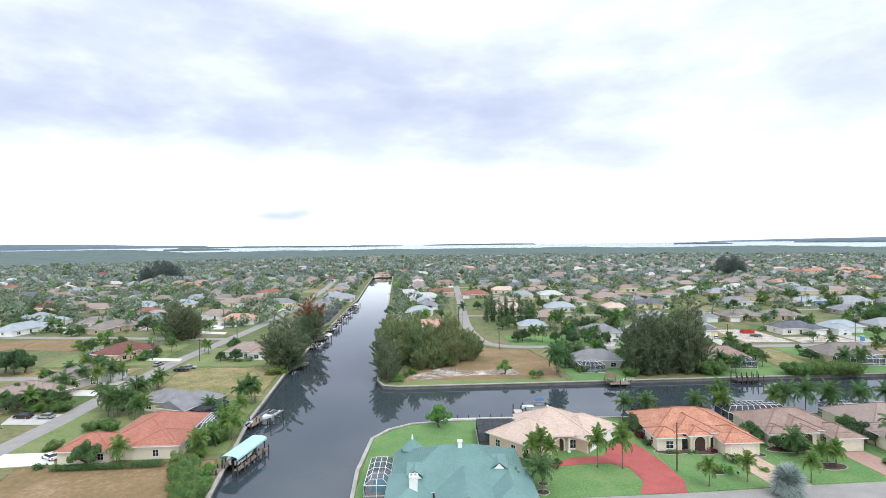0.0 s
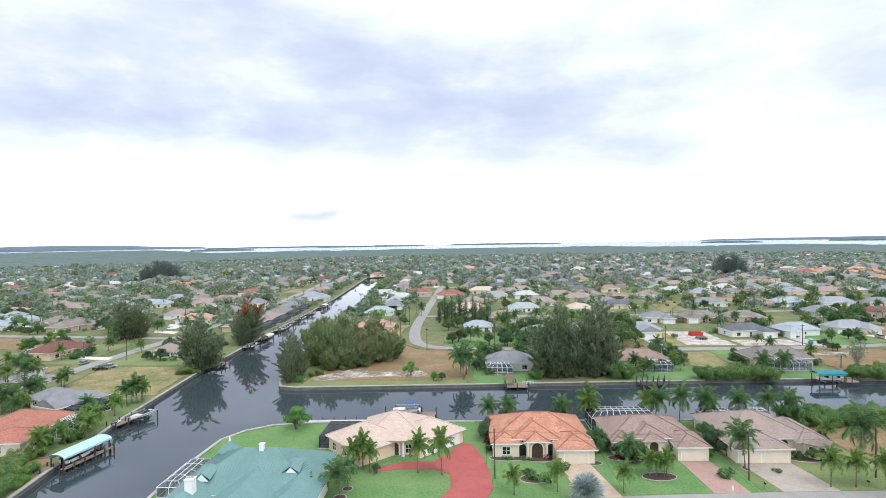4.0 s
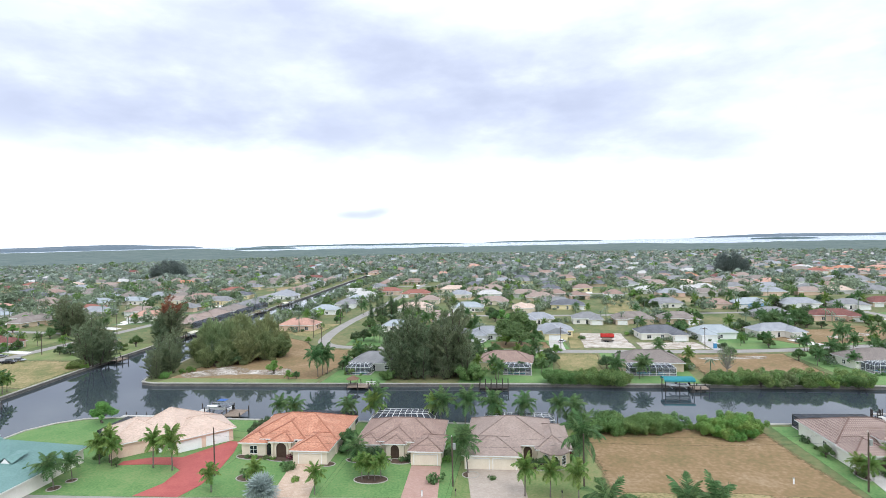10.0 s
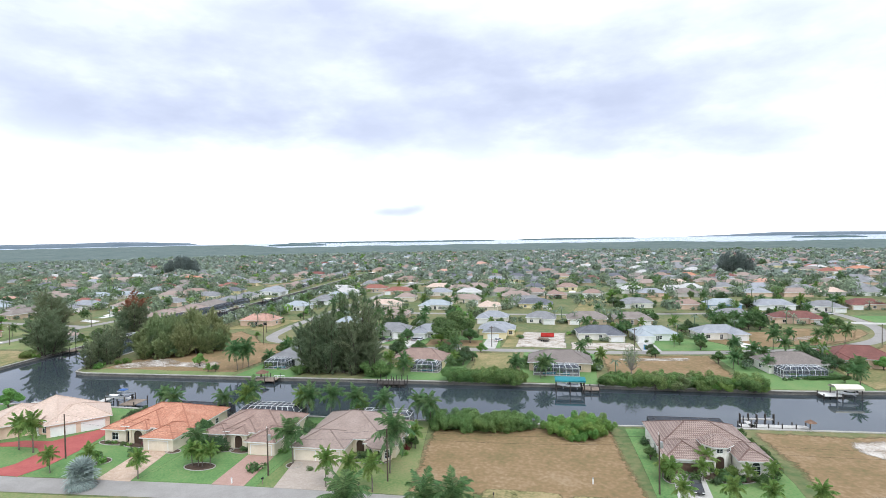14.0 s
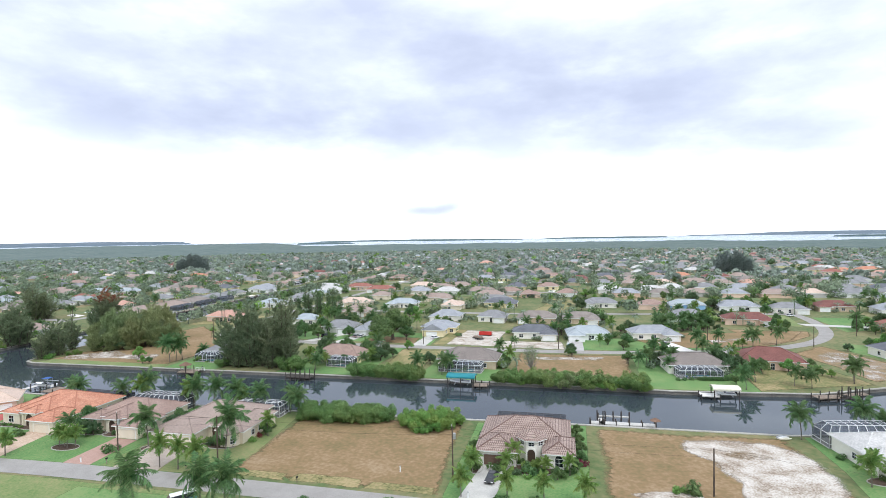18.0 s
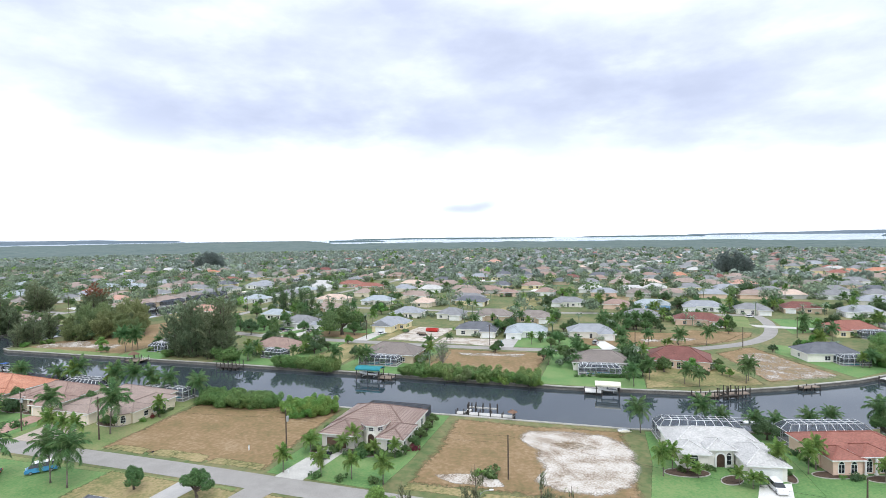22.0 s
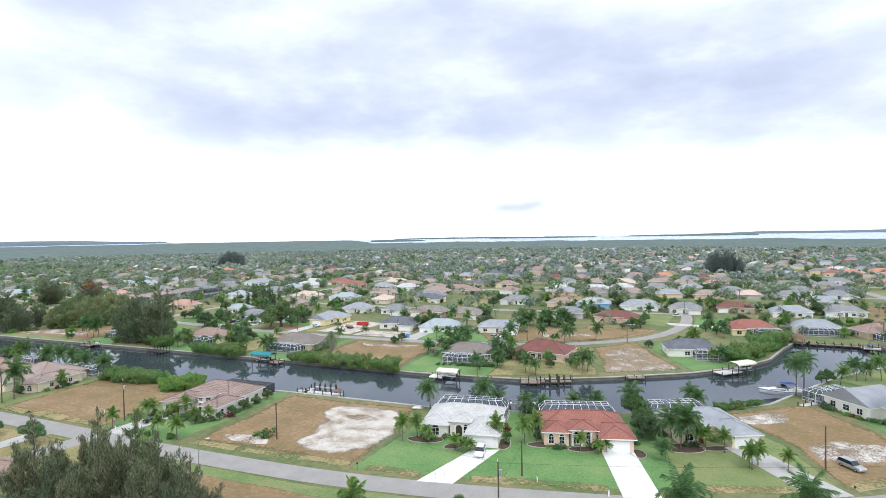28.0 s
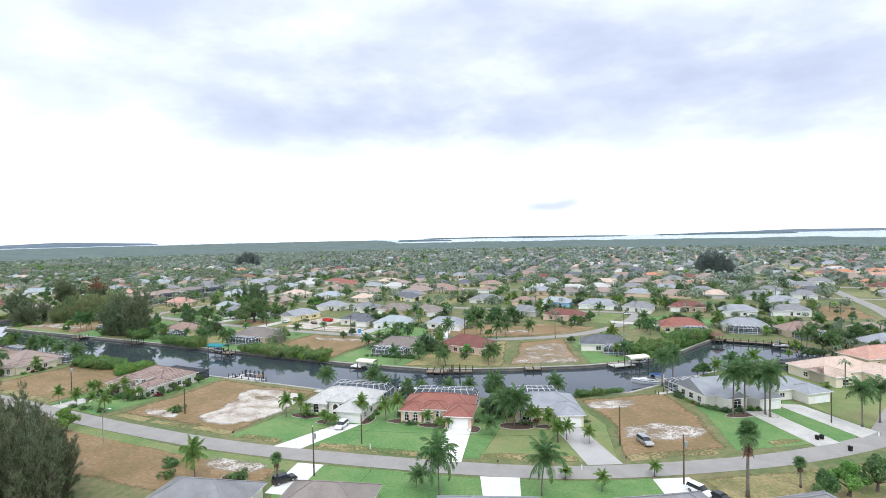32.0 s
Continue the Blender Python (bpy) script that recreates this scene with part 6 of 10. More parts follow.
def plant_palm(kind, x, y, total, near=True):
    k, label, hgt, n, ln, mat, curve, r, seed = PALMS[kind]
    s = total / REACH[kind]
    return put((kind, near), lambda: palm(k, label, hgt, n, ln, mat, curve, r, not near, seed), spot(x, y, s, sx=max(0.7, min(1.25, 0.93 * s ** 0.6))))


for x, y, t in ((21.3, 112.1, 7.4), (32.9, 110.6, 7.9), (37.9, 109.8, 8.9), (13.8, 99, 4.5), (51.8, 101.5, 5.2), (60, 103, 5.6), (72.1, 102.6, 5.6), (80.5, 109.9, 4.6), (81.9, 109.3, 4.2), (79.2, 109.6, 4.9), (111.3, 105.8, 7.2), (115.9, 105.9, 6.6), (120.9, 105.3, 6.9), (123.6, 126.5, 5.7), (82.8, 110.6, 4.9), (23, 110.6, 6.0), (19.6, 111.2, 6.4)):
    plant_palm("queen", x, y, t)
for x, y, t in ((176, 108.4, 5.4), (184.4, 109.2, 5.6), (190.9, 110, 5.0), (197.9, 109.7, 5.8), (313.8, 151.9, 4.8), (312.6, 151, 5.2), (317.5, 150.5, 5), (321.6, 143.9, 5.1), (323.3, 146, 4.8), (322, 143.3, 4.8), (328.6, 146, 4), (288.6, 139.4, 4.2), (262.4, 130.0, 3.4), (253.8, 133.0, 3.2), (278, 141.7, 6.5), (261, 92, 8.6), (336, 124, 3.9), (344.2, 134.6, 3.2), (328.4, 126, 2.3), (276, 139, 6), (249.1, 129.7, 6.2), (270.2, 136.1, 6.6), (251, 133.4, 5.4), (255.5, 131.0, 2.8), (264.5, 129.0, 3.0), (266.0, 130.2, 2.6), (292.4, 139.6, 3.0), (294.0, 141.0, 2.8)):
    plant_palm("queen", x, y, t)
for x, y, t in ((19.5, 99.7, 6.6), (20.2, 103.4, 5.4), (47.9, 139.5, 6.8), (66.9, 139.6, 7.0), (74.3, 140, 9.4), (90.6, 140.2, 9.0), (96.8, 140.6, 9.2), (104.4, 141, 8.6), (111.6, 141.6, 8.2), (119.8, 142.6, 7.4), (99.9, 114.5, 9), (121.7, 113.5, 12.0), (53.5, 137.4, 7.4), (76.5, 115, 6), (124, 87.1, 11.2), (134.4, 90.4, 10.4), (139.6, 90.0, 10.2), (124, 140.6, 8)):
    plant_palm("coco", x, y, t)
for x, y, t in ((245.3, 152.4, 8.1), (260, 157.5, 8.6), (271.2, 158.8, 5.4), (274.7, 160.5, 5), (282, 163.5, 5.6), (288.6, 166.4, 5.6), (297.4, 165.5, 8.9), (308.8, 149.2, 9.6), (310.2, 150.6, 8.7), (307.0, 148.6, 9.0), (326.2, 117.4, 10.4), (309.2, 108, 11.7), (311, 178, 6.5), (313, 176, 6), (263.5, 157.6, 6), (303, 110, 4), (306, 141, 4.5)):
    plant_palm("coco", x, y, t)
for x, y, t in ((338.8, 202.2, 11.4), (341.5, 207.3, 11.5), (358.5, 180.7, 13.7), (361.2, 182.9, 14), (367, 183.6, 14.1), (366, 185.1, 12.7), (386.5, 184.6, 11.4), (391, 190, 11)):
    plant_palm("royal", x, y, t)
for x, y, t in ((360.5, 133.4, 13.5), (369.5, 141.7, 5.5), (276.5, 99.4, 5.8)):
    plant_palm("fan", x, y, t)
plant_palm("silver", 64.2, 97.2, 5.4)
for x, y, t, kind in ((176.0, 118.4, 4.6, "gold"), (175.0, 120.6, 4.0, "gold"), (182.4, 120.6, 3.6, "gold"), (184.2, 123.6, 4.8, "gold"), (195.0, 121.6, 4.0, "queen"), (190.4, 121.0, 3.4, "queen")):
    plant_palm(kind, x, y, t, False)
for x, y, t in ((-69.4, 113.4, 6.0), (-54.9, 119.6, 5.5), (-50.5, 128, 6), (-53.2, 134, 6), (-55, 145, 5.5), (74.3, 139.0, 8.0), (89.6, 141.4, 8.0), (104.9, 141.6, 6)):
    plant_palm("gold", x, y, t)
for x, y, t in ((-59.1, 142.3, 4.6), (-57.6, 154.3, 6.6), (-55.8, 156.2, 7.9), (-89.6, 145.4, 7), (-87.1, 147.6, 7.1), (-90.4, 158, 7.3), (-92.8, 173.1, 4.6), (40.4, 185.8, 10.4), (42.2, 190.3, 10.2), (41, 188.4, 8.4), (101, 194, 6.1), (141.8, 187.3, 7.9), (118, 195, 5), (239.6, 245.3, 9.1), (228.1, 219.7, 6.1), (244.1, 192.1, 6.9), (259.1, 199.3, 6.4), (263.2, 197.6, 5.7), (277.3, 205.5, 7.9), (273.2, 262.9, 8), (325, 287, 7.2), (224.3, 207.8, 5.4), (249, 201.6, 7), (261.5, 251.9, 8.5), (215, 212, 6), (47, 196, 5), (-118, 232, 6), (-120, 178, 6.5), (-118, 190, 6)):
    plant_palm("coco", x, y, t, False)


# broadleaf trees
def broad_tree(label, mat, hgt, spread, count, leaf, seed, trunk=0.3):
    g = random.Random(seed)
    ob = thing("tree", label, "tree")
    blobs = []
    for i in range(16):
        a, rr = i * 2.4 + g.uniform(-0.5, 0.5), g.uniform(0.05, 0.85) * spread
        z = hgt * (0.26 + 0.6 * (1 - (rr / spread) ** 2) * g.uniform(0.35, 1.0))
        w = spread * g.uniform(0.2, 0.36)
        blobs.append((rr * math.cos(a), rr * math.sin(a), z, w, w * g.uniform(0.8, 1.2), hgt * g.uniform(0.09, 0.17)))
    part("trunk", limbs([b[:3] for b in blobs], hgt * 0.2, trunk, seed), M["bark"], ob)
    part("crown", leaf_cloud("crown", mat, count, blobs, leaf, seed=seed), None, ob, "uneven leafy crown")
    return ob


def pine_tree(label, mat, hgt, spread, sprays, seed, leaders=5, name="pine_tree", thick=0.36, dry="", needle=1.0, cone=False, tuft=0.35, arms=30):
    """A tall wispy tree: leaning leaders with up-swept branches, each hung with sprays of needles; dry: the stuff of a withered top."""
    g, r = random.Random(seed), np.random.default_rng(seed)
    ob = thing(name, label, "tree")
    wood = Mesh()
    spots, ways = [], []
    for k in range(leaders):
        a, rr = k * 2.4 + g.uniform(-0.4, 0.4), spread * (0.0 if k == 0 else 0.22 + 0.5 * (k * 0.37 % 1))
        top = hgt * (1.0 if k == 0 else g.uniform(0.72, 1.0) * (1 - 0.75 * (rr / spread) ** 2))
        tip = Vector((rr * math.cos(a), rr * math.sin(a), top))
        foot = 0.8 if cone else 0.35
        base = Vector((foot * rr * math.cos(a), foot * rr * math.sin(a), 0))
        bend = base.lerp(tip, 0.5) + Vector((g.uniform(-0.4, 0.4), g.uniform(-0.4, 0.4), 0))
        wood.tube([base - Vector((0, 0, 0.2)), bend, tip], [0.24, 0.14, 0.02], 6, False)
        n = arms
        for i in range(n):
            t = 0.04 + 0.95 * i / n
            s = base.lerp(bend, t * 2) if t < 0.5 else bend.lerp(tip, t * 2 - 1)
            az = i * 2.4 + g.uniform(-0.5, 0.5)
            reach = spread * thick * (1.05 - t) ** 0.7 * g.uniform(0.35, 1.3) if cone else spread * thick * (0.42 + 0.75 * math.sin(math.pi * min(1.0, t * 0.92 + 0.06) ** 0.8)) * g.uniform(0.3, 1.55)
            lift = g.uniform(0.05, 1.0) + 0.5 * t
            way = Vector((math.cos(az), math.sin(az), lift)).normalized()
            end = s + way * reach
            if i % 2 == 0:
                wood.tube([s, end], [0.05, 0.012], 3, False)
            m = max(14 if cone else 5, int(sprays * reach))
            for j in range(m):
                q = s.lerp(end, ((j + g.random()) / m) ** 0.7)
                spots.append(q + Vector((g.gauss(0, tuft), g.gauss(0, tuft), g.gauss(0, tuft * 0.85))))
                ways.append(way + Vector((g.gauss(0, 0.35), g.gauss(0, 0.35), g.gauss(0.45, 0.35))))
    part("trunk", wood, M["bark"], ob)
    c, d = np.array([tuple(q) for q in spots]), np.array([tuple(q) for q in ways])
    N = len(c)
    d /= np.linalg.norm(d, axis=1)[:, None]
    u = np.cross(d, r.normal(size=(N, 3)))
    u /= np.linalg.norm(u, axis=1)[:, None]
    ln, wd = needle * (0.16 + 0.26 * r.random(N))[:, None], needle * (0.03 + 0.045 * r.random(N))[:, None]
    q = np.stack([c - d * ln * 0.5, c + u * wd, c + d * ln, c - u * wd], 1)
    high = c[:, 2] + 0.09 * hgt * np.sin(c[:, 0] * 1.3 + c[:, 1]) > 0.70 * hgt
    for word, keep, stuff_of in (("crown", ~high if dry else high | True, mat), ("dry_top", high, dry)):
        if not stuff_of:
            continue
        k = q[keep]
        me = bpy.data.meshes.new(word)
        me.from_pydata(k.reshape(-1, 3).tolist(), [], [(4 * i, 4 * i + 1, 4 * i + 2, 4 * i + 3) for i in range(len(k))])
        me.materials.append(M[stuff_of])
        part(word, me, None, ob, "feathery needle sprays with gaps between" if word == "crown" else "rust-brown withered top")
    return ob


def shrub(label, mat, count, leaf, seed, blobs_n=6, name="shrub"):
    g = random.Random(seed)
    ob = thing(name, label, "shrub")
    k = (6 / blobs_n) ** 0.5
    blobs = [(g.uniform(-1.1, 1.1), g.uniform(-1.1, 1.1), g.uniform(0.3, 1.15), k * g.uniform(0.5, 1.0), k * g.uniform(0.5, 1.0), k * g.uniform(0.5, 0.9)) for _ in range(blobs_n)]
    part("stem", limbs([b[:3] for b in blobs], 0.35, 0.07, seed), M["bark"], ob)
    part("foliage", leaf_cloud("foliage", mat, count, blobs, leaf, seed=seed), None, ob)
    return ob


KIND = {
    "tree": lambda: broad_tree("rounded broadleaf shade tree", "leaf", 6.5, 3.4, 5200, 0.125, 21),
    "tree_wide": lambda: broad_tree("wide dark green shade tree", "leaf", 9.0, 6.2, 10000, 0.165, 22, 0.5),
    "tree_bright": lambda: broad_tree("bright green leafy tree", "leaf_bright", 6.5, 3.4, 5200, 0.125, 23),
    "tree_dark": lambda: broad_tree("dark dense broadleaf tree", "leaf_dark", 7.5, 3.8, 5600, 0.13, 24),
    "pine": lambda: pine_tree("tall wispy olive-brown pine beside the street", "pine_dark", 18, 8.0, 52, 31, 12, thick=0.25, needle=1.1, tuft=0.22, arms=28),
    "pine_b": lambda: pine_tree("tall wispy grey-green pine by the water", "pine", 19, 8.8, 46, 32, 9, thick=0.40, needle=1.3, tuft=0.22, arms=22),
    "pine_olive": lambda: pine_tree("bushy olive-green pine thicket tree", "pine_olive", 10, 7.5, 42, 33, 11, needle=1.45, tuft=0.26, arms=24),
    "pine_c": lambda: pine_tree("tall wispy green pine by the water", "pine", 19, 7.6, 46, 37, 7, thick=0.42, needle=1.3, tuft=0.22, arms=22),
    "pine_rust": lambda: pine_tree("wispy green pine with a rust-brown dry top", "pine", 19.5, 8.2, 44, 34, 8, thick=0.40, dry="rust_leaf", needle=1.3, tuft=0.24, arms=24),
    "grove_pine": lambda: pine_tree("tall dark pine of a grove standing over the roofs", "grove", 20, 7.0, 26, 38, 7, thick=0.5, needle=2.0),
    "yellow_bush": lambda: shrub("yellowish bush at the foot of the pines", "palm_light", 3000, 0.07, 47, 14),
    "cypress": lambda: pine_tree("dark narrow cone-shaped tree", "leaf_dark", 11, 3.0, 60, 35, 2, thick=0.62, cone=True),
    "shrub": lambda: shrub("leafy green garden shrub", "leaf", 420, 0.17, 41),
    "shrub_bright": lambda: shrub("bright yellow-green garden shrub", "leaf_bright", 420, 0.17, 42),
    "shrub_dark": lambda: shrub("dark green garden shrub", "leaf_dark", 420, 0.17, 43),
    "shrub_red": lambda: shrub("dark red-leaved garden shrub", "flower_red", 300, 0.15, 44),
    "bank_shrub": lambda: shrub("dense leafy shrub overhanging the bank", "bank_leaf", 11000, 0.036, 45, 24),
    "bank_dry": lambda: shrub("half-withered olive-brown shrub on the bank", "pine_olive", 4500, 0.05, 48, 22),
    "bank_bright": lambda: shrub("dense bright green sea-grape shrub on the bank", "leaf_bright", 13000, 0.034, 46, 24),
}


SIZE = {"pine": 1.22, "pine_b": 1.14, "pine_rust": 1.14, "pine_c": 1.14, "grove_pine": 1.14, "cypress": 1.3, "tree_wide": 1.2, "bank_shrub": 1.65, "bank_dry": 1.5, "bank_bright": 1.2, "shrub": 0.85, "shrub_bright": 0.75}


def plant(kind, x, y, s=1.0, sx=None):
    k = SIZE.get(kind, 1.0)
    return put(kind, KIND[kind], spot(x, y, s * k, sx=sx and sx * k))


# tall shrubs at the fronts and sides of the near houses
for x, y, s in ((192.7, 119.4, 0.42), (196.4, 124.0, 0.36), (196.8, 128.0, 0.45), (196.6, 132.5, 0.5), (196.2, 137.5, 0.45), (195.8, 142.5, 0.5), (174.2, 129.0, 0.45), (77.0, 117.2, 0.5), (78.8, 116.6, 0.6), (80.6, 117.2, 0.55), (75.6, 119.0, 0.5), (98.2, 123.5, 0.7), (99.0, 120.2, 0.55), (47.4, 128.6, 0.65), (49.0, 131.0, 0.55), (72.4, 121.5, 0.5), (115.5, 117.8, 0.45), (117.4, 118.2, 0.4), (18.5, 112.5, 0.4), (24.5, 110.2, 0.35), (122.6, 127.0, 0.5), (272.6, 156.2, 0.75), (300.4, 152.6, 0.9), (302.2, 156.0, 0.8)):
    plant("tree_dark" if s > 0.5 else "tree", x, y, s)
# pines by the canals
for x, y, s, wide in ((-58.2, 198.0, 0.96, 1.2), (-62.6, 201.5, 0.76, 1.1), (-55.2, 201.0, 0.66, 1.1), (-128.2, 260, 1.0, 1.15), (-133, 264, 0.85, 1.2), (-125, 264.5, 0.72, 1.2)):
    plant("pine_b", x, y, s, s * wide)
for x, y, s in ((69.6, 187.2, 1.0), (74.0, 188.6, 1.12), (77.4, 186.6, 0.84), (81.0, 188.0, 0.72), (85.0, 189.6, 1.02), (88.0, 189.0, 1.26), (91.6, 188.6, 0.82), (72.0, 184.8, 0.52), (86.0, 185.2, 0.55)):
    plant("pine_c" if x > 80 else "pine_b", x, y, s, s * 0.94)
for x, y, s in ((-17.6, 179.5, 0.52), (-19.6, 184.0, 0.62), (-21.0, 190.0, 0.68), (-22.0, 197.0, 0.70), (-16.6, 186.5, 0.6)):
    plant("pine_c", x, y, s, s * 1.02)
for x, y, s in ((-8, 196, 0.95), (-2, 200, 1.1), (3, 204, 1.25), (-10, 206, 1.3), (-4, 212, 1.45), (4, 214, 1.5), (-12, 218, 1.5), (-5, 224, 1.5), (3, 224, 1.5), (-16, 204, 1.2), (-18, 214, 1.4), (-22, 224, 1.4), (-22, 236, 1.3), (-24, 248, 1.1), (-13, 232, 1.4), (9, 210, 1.2), (10, 219, 1.3), (13, 215, 0.9)):
    plant("pine_olive", x, y, s * rng.uniform(0.82, 1.16), min(s, 1.05) * rng.uniform(0.7, 0.95))
for x, y, s, kind in ((-6, 198, 0.9, "tree"), (1, 202, 1.0, "tree_dark"), (-9, 201, 0.42, "pine_c"), (6, 209, 1.2, "tree"), (-1, 207, 0.5, "pine_c"), (11, 214, 0.95, "tree_dark"), (-13, 211, 0.55, "pine_b"), (8, 216, 0.52, "pine_c"), (-6, 218, 0.6, "pine_b"), (12, 209.5, 0.7, "bank_dry"), (-3, 197, 0.8, "bank_dry"), (4, 201.5, 0.9, "bank_dry")):
    plant(kind, x, y, s)
plant("pine_rust", -61.5, 250.0, 1.0, 1.25), plant("pine_rust", -66.0, 254.5, 0.85, 1.05), plant("pine_b", -62.5, 244.0, 0.6)
for x, y, s, kind in ((-60.5, 191.5, 1.3, "bank_shrub"), (-57.2, 192.4, 1.0, "bank_bright"), (-14.5, 180.6, 1.1, "bank_bright"), (-10.5, 189.5, 1.3, "yellow_bush"), (-12.5, 187.4, 1.0, "yellow_bush"), (93.5, 186.0, 2.2, "bank_shrub"), (96.0, 185.2, 1.6, "bank_shrub"), (66.0, 184.0, 1.3, "bank_shrub")):
    plant(kind, x, y, s)
# dark groves of tall pines that stand over the roofs of the town
for cx, cy, spots in ((-337, 640, ((-18, 0, 1.0), (-11, 4, 1.2), (-4, -2, 1.3), (3, 3, 1.25), (10, -1, 1.2), (17, 3, 1.05), (22, -2, 0.8), (-22, -3, 0.8), (0, 7, 1.2))), (344, 637, ((-12, 0, 1.1), (-5, 3, 1.25), (2, -2, 1.3), (9, 2, 1.15), (15, -1, 0.9)))):
    for dx, dy, k in spots:
        plant("grove_pine", cx + dx, cy + dy, k * 0.92, k * 0.85)
for x, y, s in ((25.6, 306, 0.85), (29, 309, 1.1), (33, 306, 1.0), (37, 309, 1.15), (41, 305.3, 0.95), (45, 308, 1.1), (49, 306, 0.9), (52, 309, 0.95)):
    plant("cypress", x, y, s)
# pines across the street, under the camera's way
for x, y, s in ((227, 73, 1.0), (234, 74, 1.0), (243, 70.5, 1.0), (250.5, 68.5, 0.95), (221, 67, 1.0), (238, 66, 1.1), (254.5, 67.5, 0.88)):
    plant("pine", x, y, s * 1.06, s * 0.74)
for x, y, s in ((231, 69.5, 1.05), (239, 73, 0.98), (247, 73, 0.92), (218, 72, 0.85), (246, 65, 1.1), (229, 64, 1.0), (223, 77, 0.72), (236, 79, 0.7)):
    plant("pine", x, y, s * 0.93, s * 0.7)
for x, y, s in ((-0.5, 135.3, 1.0), (152.8, 93.5, 0.75), (167.0, 94.6, 0.9), (203.0, 96.8, 1.05), (377, 141.7, 1.1), (382, 146, 1.1), (373, 138, 0.9), (298.1, 163.5, 1.15), (-75.5, 112.6, 0.95), (22.7, 188.7, 0.85), (300, 160, 0.8)):
    plant("tree_bright" if x in (-0.5, 377, 22.7, 203.0) else "tree", x, y, s)
plant("tree_wide", 111.0, 244.5, 1.45)
plant("tree_bright", 104.5, 243.5, 1.2), plant("tree", 117.5, 245.0, 1.1)
for x, y, s in ((75, 240.4, 0.9), (120.8, 210, 0.9), (87.9, 246.6, 0.9), (86.3, 272.8, 1.1), (322.4, 296, 0.7), (-116.2, 155.9, 0.8), (-120, 150, 0.9), (-128, 160, 1.0), (-162.1, 206.7, 0.9), (254, 213.2, 0.85), (248.5, 217, 0.8), (48.4, 131.9, 0.65), (72.2, 123.5, 0.8), (97.6, 127, 0.8), (211.9, 241.7, 0.7), (191.2, 233.4, 0.6), (212.2, 218.9, 0.75), (284.7, 305.3, 0.8), (318.1, 302.4, 0.8), (60, 240, 1.0), (66, 244, 1.1), (52, 243, 0.9), (38, 250, 0.9), (-92, 236, 0.9), (-66, 232, 0.9), (-145, 240, 1.0), (-152, 230, 1.1)):
    plant(rng.choice(("tree", "tree_dark", "tree")), x, y, s)
# thickets on the banks
for i in range(15):
    plant("bank_shrub", 121.5 + 1.5 * i + rng.uniform(-0.6, 0.6), 184.0 + rng.uniform(-1.6, 2.6), rng.uniform(1.3, 2.0))
for i in range(30):
    plant("bank_dry" if 10 <= i < 18 and i % 3 else ("bank_shrub", "bank_shrub", "bank_bright")[i % 3], 171 + 1.5 * i + rng.uniform(-0.6, 0.6), 186.0 + rng.uniform(-1.8, 2.0), rng.uniform(1.1, 1.9))
for i in range(14):
    plant("bank_shrub", 125.3 + 1.7 * i + rng.uniform(-0.6, 0.6), 142.0 + rng.uniform(-2.3, 2.2), rng.uniform(1.0, 1.8))
for x, y, s in ((154, 142.6, 1.7), (157, 143.6, 2.2), (160, 143, 2.5), (163, 143.8, 2.2), (165.6, 143.0, 1.7), (159, 140.2, 2.3), (155.5, 140.4, 1.8), (163, 140.8, 2.0), (161.5, 138.4, 1.7), (158, 138.6, 1.6)):
    plant("bank_bright", x, y, s)
for i in range(22):
    t = i / 21
    plant(("bank_shrub", "bank_bright")[i % 2], 328 + 20 * t + rng.uniform(-1.5, 1.0), 240 + 48 * t + rng.uniform(-1, 3), rng.uniform(1.7, 2.6))
for i in range(10):
    plant("bank_shrub", -46.5 - 0.6 * i + rng.uniform(-1, 1), 97 + 1.3 * i, rng.uniform(1.0, 1.5))
for i in range(19):
    plant(("bank_shrub", "shrub_dark")[i % 2], 318 + i * 0.55, 180.6 + i * 0.5, rng.uniform(0.5, 0.9))
